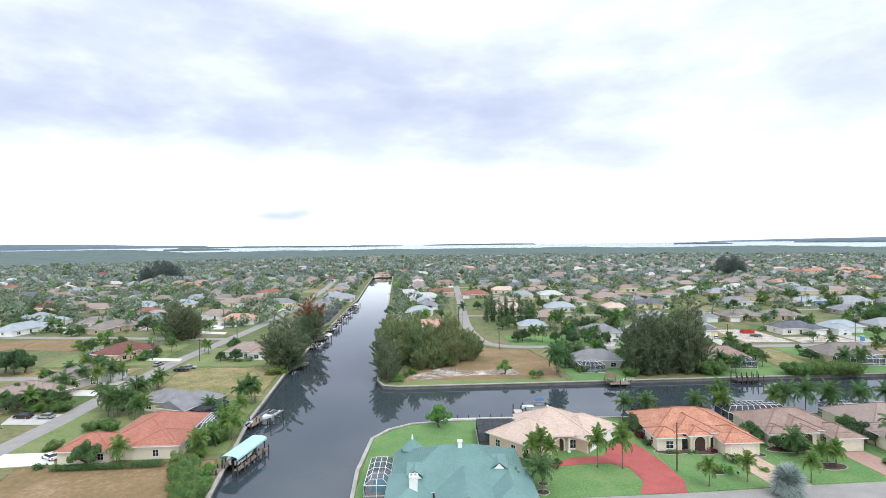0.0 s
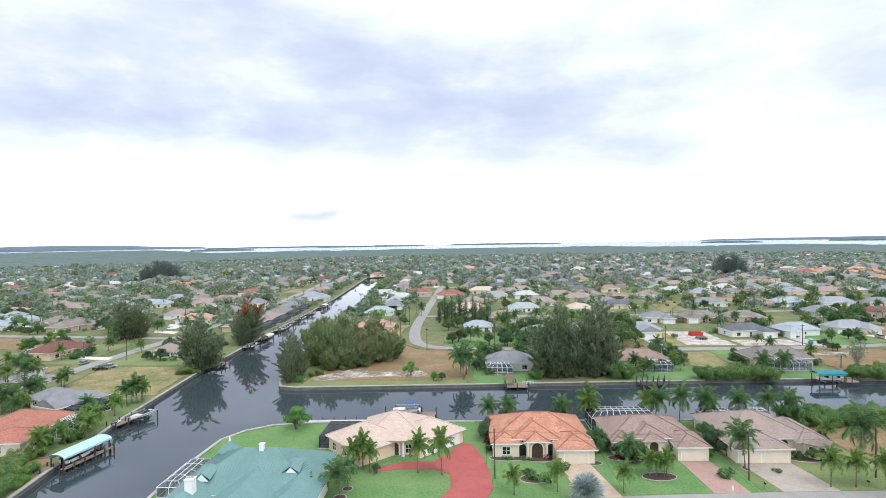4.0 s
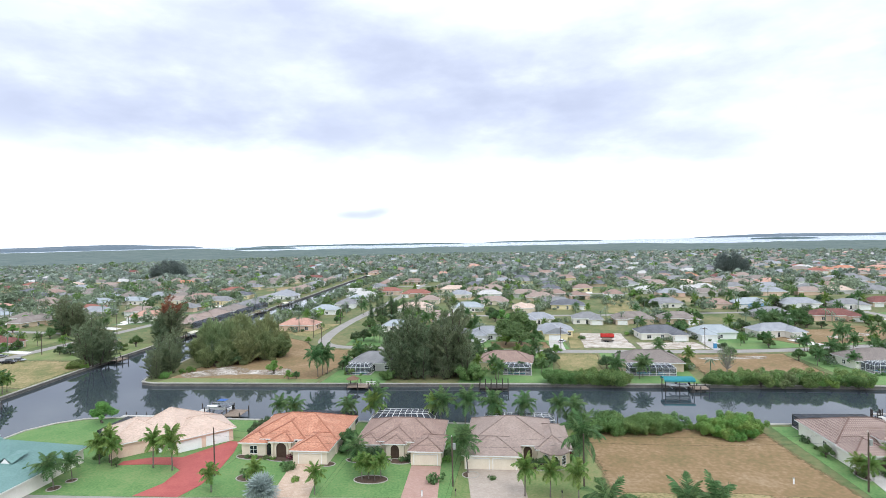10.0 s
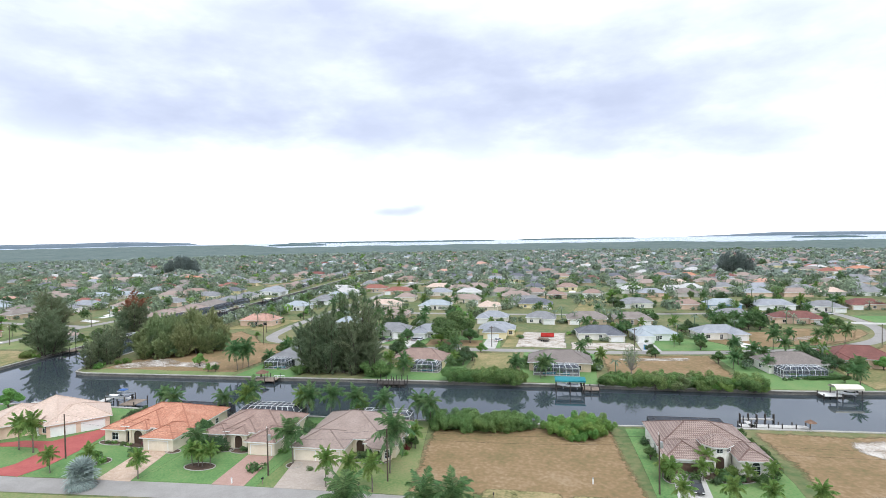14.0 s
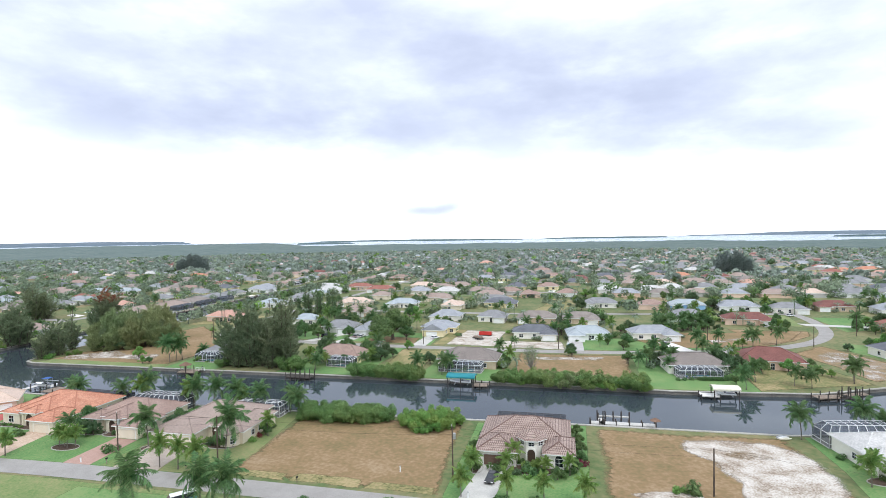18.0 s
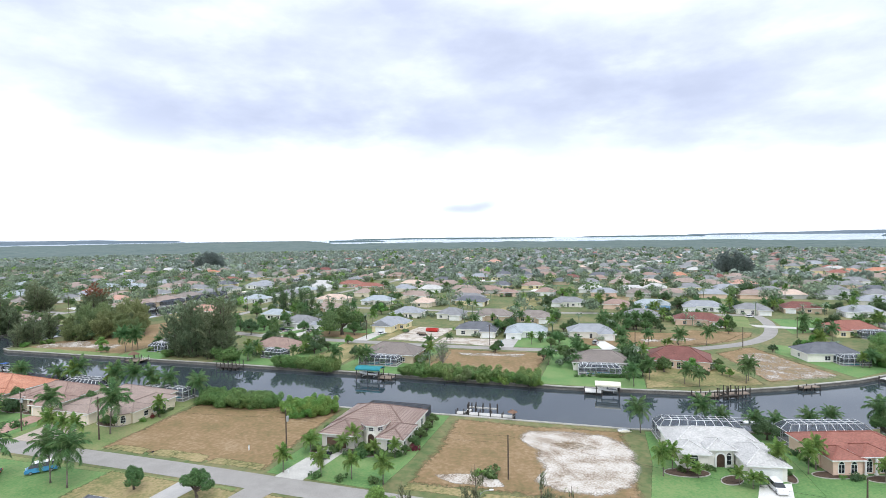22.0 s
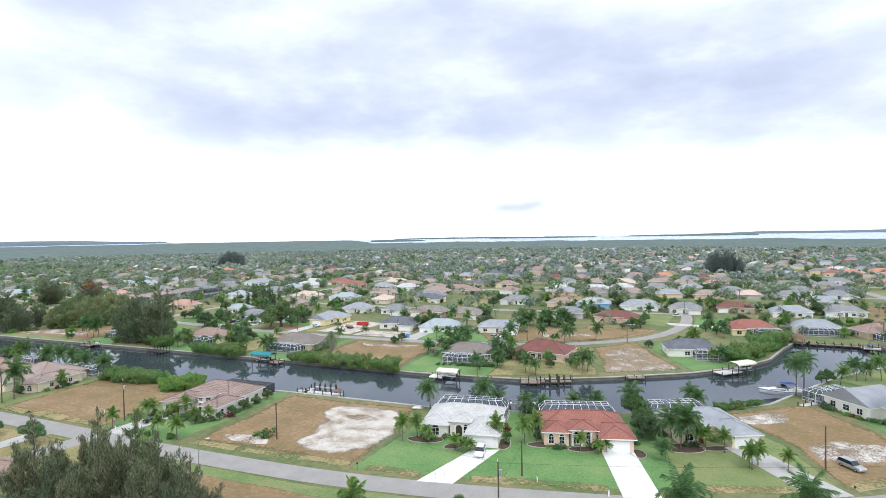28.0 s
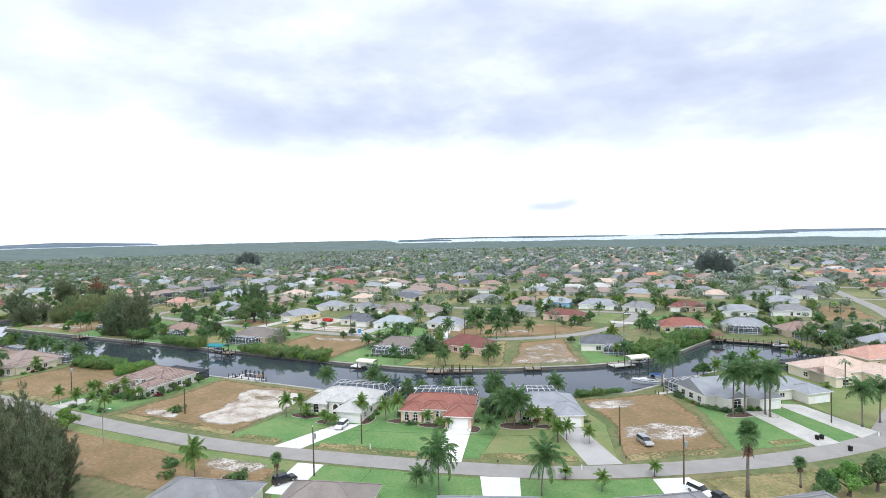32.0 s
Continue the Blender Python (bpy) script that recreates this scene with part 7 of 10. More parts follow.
# garden shrubs along the fronts and sides of the near houses
for hx, hy, rot, row in ((59.3, 126.5, 1.5, ((-9, -9), (-7, -9), (-4.5, -9), (-2.8, -9), (1, -8.6), (-11.5, -4), (-11.6, 0), (-11.6, 4), (11.4, -4), (11.4, 0), (11.4, 3))), (84.3, 127.5, 1.5, ((-9, -8.6), (-7, -8.8), (-5, -8.6), (-3, -8.8), (0.6, -8.4), (2.2, -8), (-10.6, -2), (-10.6, 2), (10.4, -5), (10.4, -8), (10, 0))),
                         (109.3, 127.8, 2.0, ((2, -7), (4, -8.6), (6.5, -8.6), (9, -8.6), (12.2, -5), (12.2, -2), (12.2, 1), (12.2, 4), (-11.8, -4), (-11.8, 0), (1.2, -9))), (185.2, 134.2, 3.0, ((-1, -9), (0, -10.4), (2, -9.6), (4, -12), (6.5, -12), (9, -11.8), (10.8, -8), (10.8, -4), (10.6, 0), (10.6, 4), (-10.8, -4), (-10.8, 0), (-10.8, 4))),
                         (259.6, 144.4, 12.0, ((-9, -9.6), (-6, -9.8), (-4, -8.8), (-2.4, -8.4), (0.6, -8.4), (10.6, -9), (10.4, -5), (-10.4, -4), (-10.4, 0), (10.2, 0))), (287.0, 150.4, 18.0, ((-9, -9.4), (-7, -9.6), (-5, -9.2), (0.6, -9), (2, -9), (-11, -4), (-11, -1), (-11, 2), (10.8, -6))),
                         (312.2, 162.2, 27.0, ((-7, -8.6), (-4.6, -8.6), (-2, -6.4), (0.6, -6.4), (10.2, -8), (10.2, -4), (-9.2, -2))), (355.4, 195.0, 40.0, ((-6, -10.6), (-3, -10.8), (0, -10.6), (-10.2, -4.5), (-10.2, -3), (-10.2, -1.5), (-10.2, 0), (-10.2, 1.5), (-10.2, 3), (-10.2, 4.5), (-10.2, 6), (11, -8), (1.6, -10.4), (2.6, -11.6), (-7.4, -10), (-8.6, -8), (-9.6, -6)))):
    mm = pose(hx, hy, 0, 0, 0, rot)
    for a, b in row:
        p = mm @ Vector((a + rng.uniform(-0.4, 0.4), b + rng.uniform(-0.3, 0.3), 0))
        plant(rng.choice(("shrub", "shrub_dark", "shrub", "shrub_bright", "shrub_dark", "shrub", "shrub", "shrub_bright", "shrub_dark", "shrub_red")), p.x, p.y, rng.uniform(0.5, 0.95))
for x, y, s in ((183.6, 108.4, 0.9), (180.5, 120.5, 1.2), (186.5, 121.6, 1.2), (188.4, 120.2, 1.1), (176, 120.6, 1.0), (93.9, 109.8, 1.3), (62.4, 112.6, 1.2), (65.8, 107.5, 0.8), (56, 108.5, 1.1), (57.8, 107.6, 1.2), (54.6, 110, 0.9), (105, 112, 0.6), (217, 119.5, 1.5), (214.6, 118.8, 1.0), (249, 95, 1.4), (253.5, 91, 1.2), (266.5, 96.5, 1.0), (268, 97.5, 1.3)):
    plant(rng.choice(("shrub", "shrub_bright")), x, y, s)
for x, y, s, kind in ((188.0, 122.9, 1.5, "yellow_bush"), (186.6, 121.6, 0.9, "shrub_bright"), (184.6, 119.6, 0.8, "shrub_dark"), (187.0, 118.8, 0.7, "shrub_bright"), (189.1, 108.8, 0.95, "shrub"), (196.1, 109.6, 1.0, "shrub"), (193.4, 120.6, 1.0, "shrub")):
    plant(kind, x, y, s * 0.8 if kind == "yellow_bush" else s)
for i in range(9):
    plant("shrub", 226 + 2.2 * i, 198.6 + 0.8 * i, 0.7)
# garden trees and palms of the farther gardens
for x, y, s, kind in ((121.1, 204.7, 0.85, "tree_dark"), (67.1, 232.6, 1.0, "tree_dark"), (88.3, 205.8, 0.5, "tree"), (243.8, 211.1, 0.85, "tree_dark"), (242.7, 198.0, 0.4, "tree"), (246.0, 292.8, 0.9, "tree_dark"), (242.2, 291.9, 0.8, "tree_dark"), (250.9, 291.6, 0.8, "tree"), (256.7, 290.1, 0.6, "tree_dark"), (286.8, 304.5, 0.8, "tree_bright"), (214.1, 251.8, 0.8, "tree"), (205.3, 308.5, 0.9, "tree"), (193.7, 353.9, 1.0, "tree_dark"), (154.8, 422.1, 1.0, "tree_dark"), (190.8, 227.0, 0.55, "tree"), (273.9, 212.8, 0.45, "tree_bright"), (271.8, 214.0, 0.4, "tree"), (265.8, 209.0, 0.5, "tree_dark"), (264.6, 402.0, 1.1, "tree_dark"), (195.5, 420.7, 1.1, "tree_bright"), (248.0, 413.9, 1.0, "tree"), (295.7, 255.6, 0.5, "tree_dark"), (-157.0, 194.5, 1.5, "tree_dark"), (-163.3, 198.7, 1.3, "tree_dark"), (-155.6, 198.4, 1.2, "tree"), (-155.0, 230.5, 0.9, "tree"), (-163.3, 239.3, 0.8, "tree_bright"), (-144.4, 274.5, 1.2, "tree_bright"), (-150.8, 278.7, 1.1, "tree"), (-161.4, 291.6, 1.2, "tree_dark"), (-194.2, 322.0, 1.3, "tree_dark"), (-199.2, 322.4, 1.2, "tree"), (-186.1, 316.4, 1.1, "tree"), (-271.3, 338.4, 1.2, "tree_dark"), (-258.8, 335.2, 1.3, "tree"), (-250.0, 336.8, 1.2, "tree_dark"), (-244.6, 338.6, 1.1, "tree"), (-273.7, 333.0, 1.2, "tree"), (-112.4, 153.5, 0.9, "tree"), (-111.0, 155.9, 0.8, "tree_dark"), (-120.2, 158.7, 0.8, "tree"), (-189.2, 277.2, 0.9, "tree"), (-190.8, 273.6, 0.7, "tree_dark"), (-89.4, 214.7, 0.6, "tree_dark"), (-163.6, 254.6, 0.9, "tree_bright"), (-166.3, 264.8, 0.8, "tree_bright"), (-199.3, 277.9, 0.7, "tree"), (-124.6, 151.5, 1.0, "tree"), (-128.0, 249.3, 1.0, "tree"), (-130.6, 259.3, 1.1, "tree_dark"), (24.6, 363.0, 0.9, "tree_dark"), (30.9, 368.9, 0.9, "tree"), (35.5, 246.2, 0.8, "tree_dark"), (59.6, 250.8, 1.1, "tree"), (59.0, 239.2, 0.9, "tree_dark"), (-0.2, 325.5, 0.8, "tree"), (4.2, 315.3, 0.7, "tree_bright"), (6.8, 301.5, 0.6, "tree"), (101.2, 308.2, 1.2, "tree_bright"), (109.9, 317.1, 1.1, "tree_bright"), (95.7, 318.2, 1.1, "tree_dark"), (97.1, 308.5, 1.0, "tree"), (12.9, 244.6, 0.5, "tree_bright"), (31.3, 181.7, 0.55, "tree_bright"), (33.9, 182.2, 0.45, "tree"), (-30.4, 388.0, 1.0, "tree"), (-32.6, 338.4, 1.0, "tree_dark"), (111.1, 470.3, 1.3, "tree_bright"), (100.6, 471.5, 1.2, "tree_bright"), (50.7, 488.4, 1.3, "tree_bright"), (225.0, 698.4, 1.4, "tree"), (125.0, 225.6, 0.7, "tree_bright"), (123.6, 211.5, 0.6, "tree"), (201.7, 393.1, 1.0, "tree_bright"), (149.0, 221.8, 0.4, "tree_dark")):
    plant(kind, x, y, s)
for x, y, t, kind in ((103.4, 186.3, 6, "coco"), (149.7, 189.9, 7, "coco"), (164.0, 222.9, 6, "coco"), (69.9, 248.0, 6, "coco"), (63.2, 297.1, 7, "coco"), (68.1, 303.7, 7, "coco"), (30.7, 340.6, 7, "coco"), (218.5, 217.7, 6, "coco"), (223.0, 235.0, 6.5, "coco"), (278.6, 209.0, 7, "coco"), (187.2, 299.9, 6, "coco"), (178.4, 333.0, 6, "coco"), (233.5, 368.5, 6, "coco"), (290.2, 339.6, 7, "coco"), (239.6, 346.1, 6, "queen"), (257.2, 349.9, 7, "queen"), (258.1, 253.0, 4, "queen"), (256.5, 252.6, 3.5, "queen"), (-120.2, 185.7, 7.5, "coco"), (-113.5, 181.9, 7, "coco"), (-89.1, 157.6, 7, "coco"), (-93.1, 174.6, 6, "coco"), (-88.6, 145.8, 7.5, "coco"), (-94.8, 150.5, 8, "coco"), (-82.9, 143.5, 6, "coco"), (-118.5, 171.1, 4, "queen"), (-236.3, 296.5, 7, "coco"), (-226.2, 295.9, 7, "coco"), (-124.8, 281.0, 6, "coco"), (-123.3, 282.5, 6, "coco"), (-121.0, 316.8, 6, "coco"), (-112.2, 337.8, 7, "coco"), (-117.3, 297.4, 6, "queen"), (-104.1, 233.3, 5, "queen"), (-99.9, 227.7, 5.5, "queen"), (43.8, 248.7, 7, "coco"), (46.6, 245.6, 7, "coco"), (42.0, 251.8, 6, "queen"), (61.2, 285.3, 8, "coco"), (74.0, 253.0, 6, "coco"), (49.1, 206.2, 7, "coco"), (53.3, 206.0, 7, "coco"), (31.0, 350.3, 6, "coco"), (12.8, 334.9, 8, "coco"), (81.9, 309.6, 7, "coco"), (144.0, 332.6, 6, "coco"), (144.9, 343.9, 6, "coco"), (151.6, 337.6, 6, "queen"), (102.5, 187.0, 5, "queen"), (151.2, 191.9, 7, "coco"), (238.2, 309.7, 6, "coco"), (246.6, 314.0, 6, "coco"), (230.0, 287.6, 7, "coco"), (202.8, 246.2, 5, "queen"), (165.7, 300.9, 4, "queen"), (172.4, 300.5, 4, "queen")):
    plant_palm(kind, x, y, t, False)
for i in range(16):
    x, y = 232 + 1.5 * i + rng.uniform(-2, 2), 291 + 0.4 * i + rng.uniform(-5, 5)
    if i % 3 == 2:
        plant(("tree_dark", "tree")[i % 2], x, y, rng.uniform(0.6, 0.95))
    else:
        plant_palm("coco", x, y, rng.uniform(5.5, 8.5), False)
for x, y, t in ((250.5, 258.5, 6.5), (262, 262, 6), (168, 233.8 + 6, 4.2), (223, 237, 4.6), (213, 246, 5.5), (240, 236, 7.0), (244, 228, 6.4), (206.5, 253, 4.2)):
    plant_palm("coco", x, y, t, False)
for x, y, s in ((192, 226, 0.55), (206, 251, 0.5), (214, 252, 0.62), (247, 205, 0.8), (289, 302, 0.8), (281, 296, 0.5), (286, 293, 0.45)):
    plant("tree", x, y, s)
bare = thing("tree", "thin bare grey tree behind the bank thicket", "tree", 179.4, 196.8, 0, 0)
part("trunk", limbs([(3.0 * math.cos(2.4 * i) * (0.5 + i % 3 * 0.3), 3.0 * math.sin(2.4 * i) * (0.5 + i % 3 * 0.3), 3.2 + 0.3 * i) for i in range(26)], 2.0, 0.26, 61), M["grey_twig"], bare)
part("crown", leaf_cloud("crown", "pine", 1100, [(0, 0, 6.6, 2.9, 2.9, 3.6)], 0.13, shell=0.2, seed=62, spray=True), None, bare, "few dry leaves on thin twigs")
# full gardens round the houses beside the side canal
for hx, hy, n in ((-71, 126.5, 4), (-77.0, 153.5, 8), (-124.0, 182.0, 12), (-134.0, 223.0, 16), (-80.0, 223.0, 10), (-127.6, 159.0, 14), (58.0, 200.0, 12), (105.5, 203.5, 12), (156.0, 206.0, 7), (233.0, 213.5, 5), (259.5, 225.5, 8), (311.0, 249.5, 12)):
    for i in range(n):
        a = 2.4 * i + rng.uniform(-0.4, 0.4)
        r = rng.uniform(11.5, 15.0) + (5.0 if hx == -71 else 0.0)
        x, y = hx + r * math.cos(a), hy + r * 0.78 * math.sin(a)
        if abs(x + 104) < 7 or y > 226 and x > 0:
            continue
        k = rng.random()
        if k < 0.25:
            plant(("tree", "tree_dark", "tree_bright")[i % 3], x, y, rng.uniform(0.45, 0.85))
        elif k < 0.45:
            plant_palm(("coco", "queen", "gold")[i % 3], x, y, rng.uniform(4.5, 7.5), False)
        else:
            plant(("shrub", "bank_shrub", "shrub_bright", "bank_shrub")[i % 4], x, y, rng.uniform(0.6, 1.1))
# green of the east end of the canal
for x, y, s, kind in ((394.8, 279.2, 1.1, "tree"), (390.7, 279.6, 1.0, "tree_dark"), (399.4, 287.5, 1.1, "tree_dark"), (394.1, 289.7, 1.0, "tree"), (399.4, 296.4, 1.0, "tree"), (383.9, 262.9, 0.6, "tree"), (386.7, 264.1, 0.6, "tree_dark"), (389.0, 267.0, 0.5, "tree"), (396.1, 309.8, 1.0, "tree_dark"), (406.5, 308.9, 1.1, "tree"), (410.2, 312.9, 1.0, "tree_dark"), (372.8, 305.8, 0.8, "tree_bright"), (381.4, 271.6, 0.7, "tree"), (377.7, 262.2, 0.5, "tree_bright"), (350.0, 221.7, 0.7, "tree"), (348.1, 219.4, 0.6, "tree"), (413.1, 316.7, 1.0, "tree"), (389.7, 302.1, 0.8, "tree"), (413.2, 358.4, 0.8, "tree"), (406.2, 352.3, 0.6, "tree_dark")):
    plant(kind, x, y, s)
for x, y, t, kind in ((385.6, 281.8, 9, "coco"), (389.1, 297.0, 8, "coco"), (384.7, 290.4, 6, "coco"), (353.2, 220.2, 6, "gold"), (358.9, 227.1, 7, "coco"), (365.9, 230.2, 8, "gold"), (361.4, 228.2, 6, "coco"), (320.8, 238.2, 6, "coco"), (323.2, 243.2, 5, "coco"), (318.5, 237.2, 5, "queen"), (382.3, 207.0, 4.5, "queen"), (324.5, 304.4, 5, "coco"), (380.6, 267.3, 5, "gold")):
    plant_palm(kind, x, y, t, False)


def hedge(x0, y0, x1, y1, hgt, wide, label, seed):
    """A clipped hedge: a row of leafy clumps on thin stems."""
    n = math.hypot(x1 - x0, y1 - y0)
    ob = thing("hedge", label, "hedge", x0, y0, 0, math.degrees(math.atan2(y1 - y0, x1 - x0)))
    blobs = [(0.5 + i * 0.8, 0, hgt * 0.55, 0.75, wide / 2, hgt * 0.5) for i in range(int(n / 0.8))]
    stems = Mesh()
    for b in blobs:
        stems.tube([(b[0], 0, -0.1), (b[0], 0, hgt * 0.7)], [0.05, 0.03], 4)
    part("stems", stems, M["bark"], ob)
    part("foliage", leaf_cloud("foliage", "leaf", int(len(blobs) * 160), blobs, 0.11, seed=seed), None, ob)


hedge(-82.0, 111.2, -66.6, 112.3, 1.5, 1.3, "long clipped green hedge before a house", 71)
hedge(-66.0, 112.4, -59.4, 113.2, 1.7, 1.4, "short clipped green hedge before a house", 72)
hedge(233.0, 199.8, 247.0, 202.6, 1.3, 1.2, "low clipped hedge behind the seawall", 73)
for x, y, s, kind in ((-90.0, 123.0, 0.9, "bank_shrub"), (-85.4, 112.6, 0.9, "shrub"), (-89.6, 136.0, 1.0, "bank_shrub"), (-87.0, 138.0, 0.9, "bank_shrub"), (-55.8, 113.9, 1.2, "bank_shrub"), (-54.0, 117.0, 1.3, "bank_bright"), (-70.8, 141.8, 0.9, "bank_shrub"), (-66.0, 141.6, 1.0, "bank_bright"), (-108.5, 152.0, 1.2, "bank_shrub"), (-112.5, 153.0, 1.5, "bank_shrub"), (-116.5, 152.0, 1.4, "bank_bright"), (-57.5, 124.0, 1.0, "bank_bright"), (-53.0, 127.0, 1.1, "bank_shrub"), (-47.5, 105.0, 1.5, "bank_bright"), (-47.0, 101.0, 1.6, "bank_bright"), (-48.4, 109.0, 1.1, "bank_bright")):
    plant(kind, x, y, s)
for x, y, t, kind in ((-92.0, 146.6, 7.0, "coco"), (-90.6, 148.4, 6.5, "coco"), (-88.0, 149.6, 6.0, "coco"), (-92.1, 162.9, 5.5, "coco"), (-92.2, 172.5, 5.0, "queen"), (-58.1, 157.3, 6.5, "queen"), (-55.1, 157.2, 6.5, "queen"), (-56.4, 160.0, 6.0, "queen"), (-64.5, 146.4, 5.0, "coco"), (-53.6, 130.5, 6.0, "gold"), (-52.6, 124.0, 5.5, "gold"), (-53.6, 118.5, 6.0, "gold"), (-55.0, 134.5, 5.5, "coco"), (-117.5, 155.0, 5.0, "coco")):
    plant_palm(kind, x, y, t, False)

# ---- the town behind ----
ROOFS = ["r_taupe", "r_brown", "r_grey", "r_lightgrey", "r_shingle", "r_bluegrey", "r_peach", "r_red", "r_white", "r_darkred", "r_pink", "r_dark", "r_orange"]
ODDS = [17, 11, 27, 9, 24, 4, 2.4, 1.6, 4.5, 3.5, 1.4, 11, 0.3]
ROOF_WORDS = {"r_taupe": "taupe tile", "r_brown": "brown tile", "r_grey": "grey shingle", "r_lightgrey": "pale grey metal", "r_shingle": "brown shingle", "r_bluegrey": "blue-grey metal", "r_peach": "peach tile", "r_red": "red tile", "r_white": "white tile", "r_darkred": "dark red tile", "r_pink": "salmon tile", "r_dark": "dark shingle", "r_orange": "orange tile"}
WALL_WORDS = {"white": "white", "offwhite": "offwhite", "cream": "cream", "pink": "pink", "yellow": "pale yellow", "grey_wall": "grey", "blue_wall": "sky-blue", "tan_wall": "tan"}
SITES = [(404, 263), (413, 292), (390, 236), (-127, 161), (-226, 287), (58, 200), (105, 203), (156, 206), (233, 213), (259, 225), (311, 249), (337, 306), (364, 317), (388, 313), (172, 263), (197, 265), (225, 270), (126, 262), (96, 259), (77, 261), (-6, 281), (47, 279), (-180, 290), (-232, 311), (-134, 223), (-80, 223), (-124, 182)]
tr = random.Random(5)


def town_house(x, y, w, rot, wall, roof):
    SITES.append((x, y))
    g = tr.choice((-1, 1))
    d = 10.5
    blocks = [(-w / 2, w / 2, -d / 2, d / 2, 2.9)]
    gx = g * (w / 2 - 3.2)
    blocks.append((gx - 3.2, gx + 3.2, -d / 2 - 3.6, 0, 2.8))
    if tr.random() < 0.5:
        blocks.append((-gx - 2.6, -gx + 2.6, -d / 2 - 1.8, 0, 2.8))
    h = house("%s house with a %s roof" % (WALL_WORDS[wall], ROOF_WORDS[roof]), x, y, rot, blocks, wall, roof,
              [(0, "f", -g * w * 0.25 - 1.2, 0.7, 1.6, 1.3), (0, "f", -g * w * 0.02, 0.1, 1.1, 2.1), (0, "l", 0, 0.8, 1.3, 1.3), (0, "r", 0, 0.8, 1.3, 1.3)], [(1, "f", 0, 4.8, "white")], slope=0.5, caps=False)
    if tr.random() < 0.25:
        lanai(h, -w * 0.35, w * 0.35, d / 2 + 0.3, d / 2 + 5, 2.7, 0.8, 5, 2, "white", "screen", 0.14, pool=False)
    return h


town_house(276, 318, 22, 0, "pink", "r_darkred")
town_house(249, 326, 17, 1, "grey_wall", "r_grey")
town_house(256, 371, 20, 0, "blue_wall", "r_bluegrey")
town_house(284, 370, 22, 0, "white", "r_lightgrey")
town_house(309, 364, 17, -2, "offwhite", "r_grey")
town_house(336, 376, 19, -3, "tan_wall", "r_darkred")
town_house(362, 367, 19, 1, "white", "r_lightgrey")
town_house(388, 377, 19, 0, "white", "r_grey")
town_house(387, 420, 18, -2, "offwhite", "r_lightgrey")
town_house(244, 459, 21, 3, "white", "r_white")
town_house(340, 469, 17, 0, "offwhite", "r_grey")
town_house(399, 546, 17, -3, "white", "r_lightgrey")
town_house(235, 367, 15, 180, "pink", "r_brown")
town_house(205, 372, 20, -1, "offwhite", "r_grey")
town_house(92, 386, 22, -2, "cream", "r_taupe")
town_house(135, 380, 22, -2, "tan_wall", "r_grey")
town_house(78, 353, 19, -3, "offwhite", "r_bluegrey")
town_house(27, 439, 22, 2, "tan_wall", "r_red")
town_house(-30, 453, 22, 2, "white", "r_white")
town_house(75, 458, 20, 1, "yellow", "r_taupe")
town_house(318, 588, 24, 3, "tan_wall", "r_darkred")
town_house(195, 765, 24, 0, "white", "r_white")
town_house(289, 530, 21, -1, "tan_wall", "r_taupe")
town_house(403, 461, 14, 0, "white", "r_grey")
town_house(413, 321, 14, 0, "tan_wall", "r_taupe")
town_house(425, 568, 19, 2, "offwhite", "r_grey")
town_house(442, 659, 17, -3, "cream", "r_red")
town_house(457, 563, 16, 90, "cream", "r_orange")
town_house(459, 723, 21, 0, "white", "r_white")
town_house(147, 306, 15, 0, "offwhite", "r_grey")
town_house(171, 307, 20, 2, "tan_wall", "r_shingle")
town_house(121, 305, 16, 0, "offwhite", "r_lightgrey")
town_house(194, 307, 18, 2, "tan_wall", "r_shingle")
town_house(182, 427, 14, 180, "white", "r_brown")
town_house(112, 349, 14, 90, "cream", "r_peach")
town_house(142, 364, 21, 0, "yellow", "r_dark")
town_house(126, 410, 20, 3, "tan_wall", "r_taupe")
town_house(154, 420, 14, 90, "pink", "r_brown")
town_house(-14, 425, 22, -3, "white", "r_white")
town_house(-1, 458, 22, -3, "tan_wall", "r_red")
town_house(43, 353, 21, -3, "cream", "r_peach")
for x, y, w, wall, roof in ((-78, 290, 20, "tan_wall", "r_taupe"), (-78.5, 315, 22, "tan_wall", "r_taupe"), (-80, 340, 21, "grey_wall", "r_shingle"), (-82, 364, 20, "offwhite", "r_grey")):
    plain_house("%s house with a %s roof and dark pool cage" % (WALL_WORDS[wall], ROOF_WORDS[roof]), x, y, w, 13, -88, wall, roof, 1, "b", 0, "bronze", 0.42, "f", "screen")
    SITES.append((x, y))
town_house(-85, 390, 22, -88, "offwhite", "r_grey")
town_house(-82, 427, 22, -1, "white", "r_lightgrey")
town_house(-174, 333, 22, -1, "offwhite", "r_lightgrey")
town_house(-155, 397, 21, 3, "cream", "r_taupe")
town_house(-151, 420, 22, 0, "cream", "r_brown")
town_house(-243, 375, 22, -1, "tan_wall", "r_taupe")
town_house(-193, 393, 22, 0, "offwhite", "r_bluegrey")
town_house(-140, 334, 19, -2, "white", "r_taupe")
town_house(-331, 461, 22, 2, "tan_wall", "r_brown")
town_house(-346, 511, 22, 1, "white", "r_lightgrey")
town_house(-336, 539, 22, -2, "tan_wall", "r_taupe")
town_house(-264, 563, 22, 0, "cream", "r_orange")
town_house(-238, 574, 22, -3, "cream", "r_taupe")
town_house(-14, 340, 16, -3, "white", "r_bluegrey")
town_house(-444, 550, 22, 2, "tan_wall", "r_red")
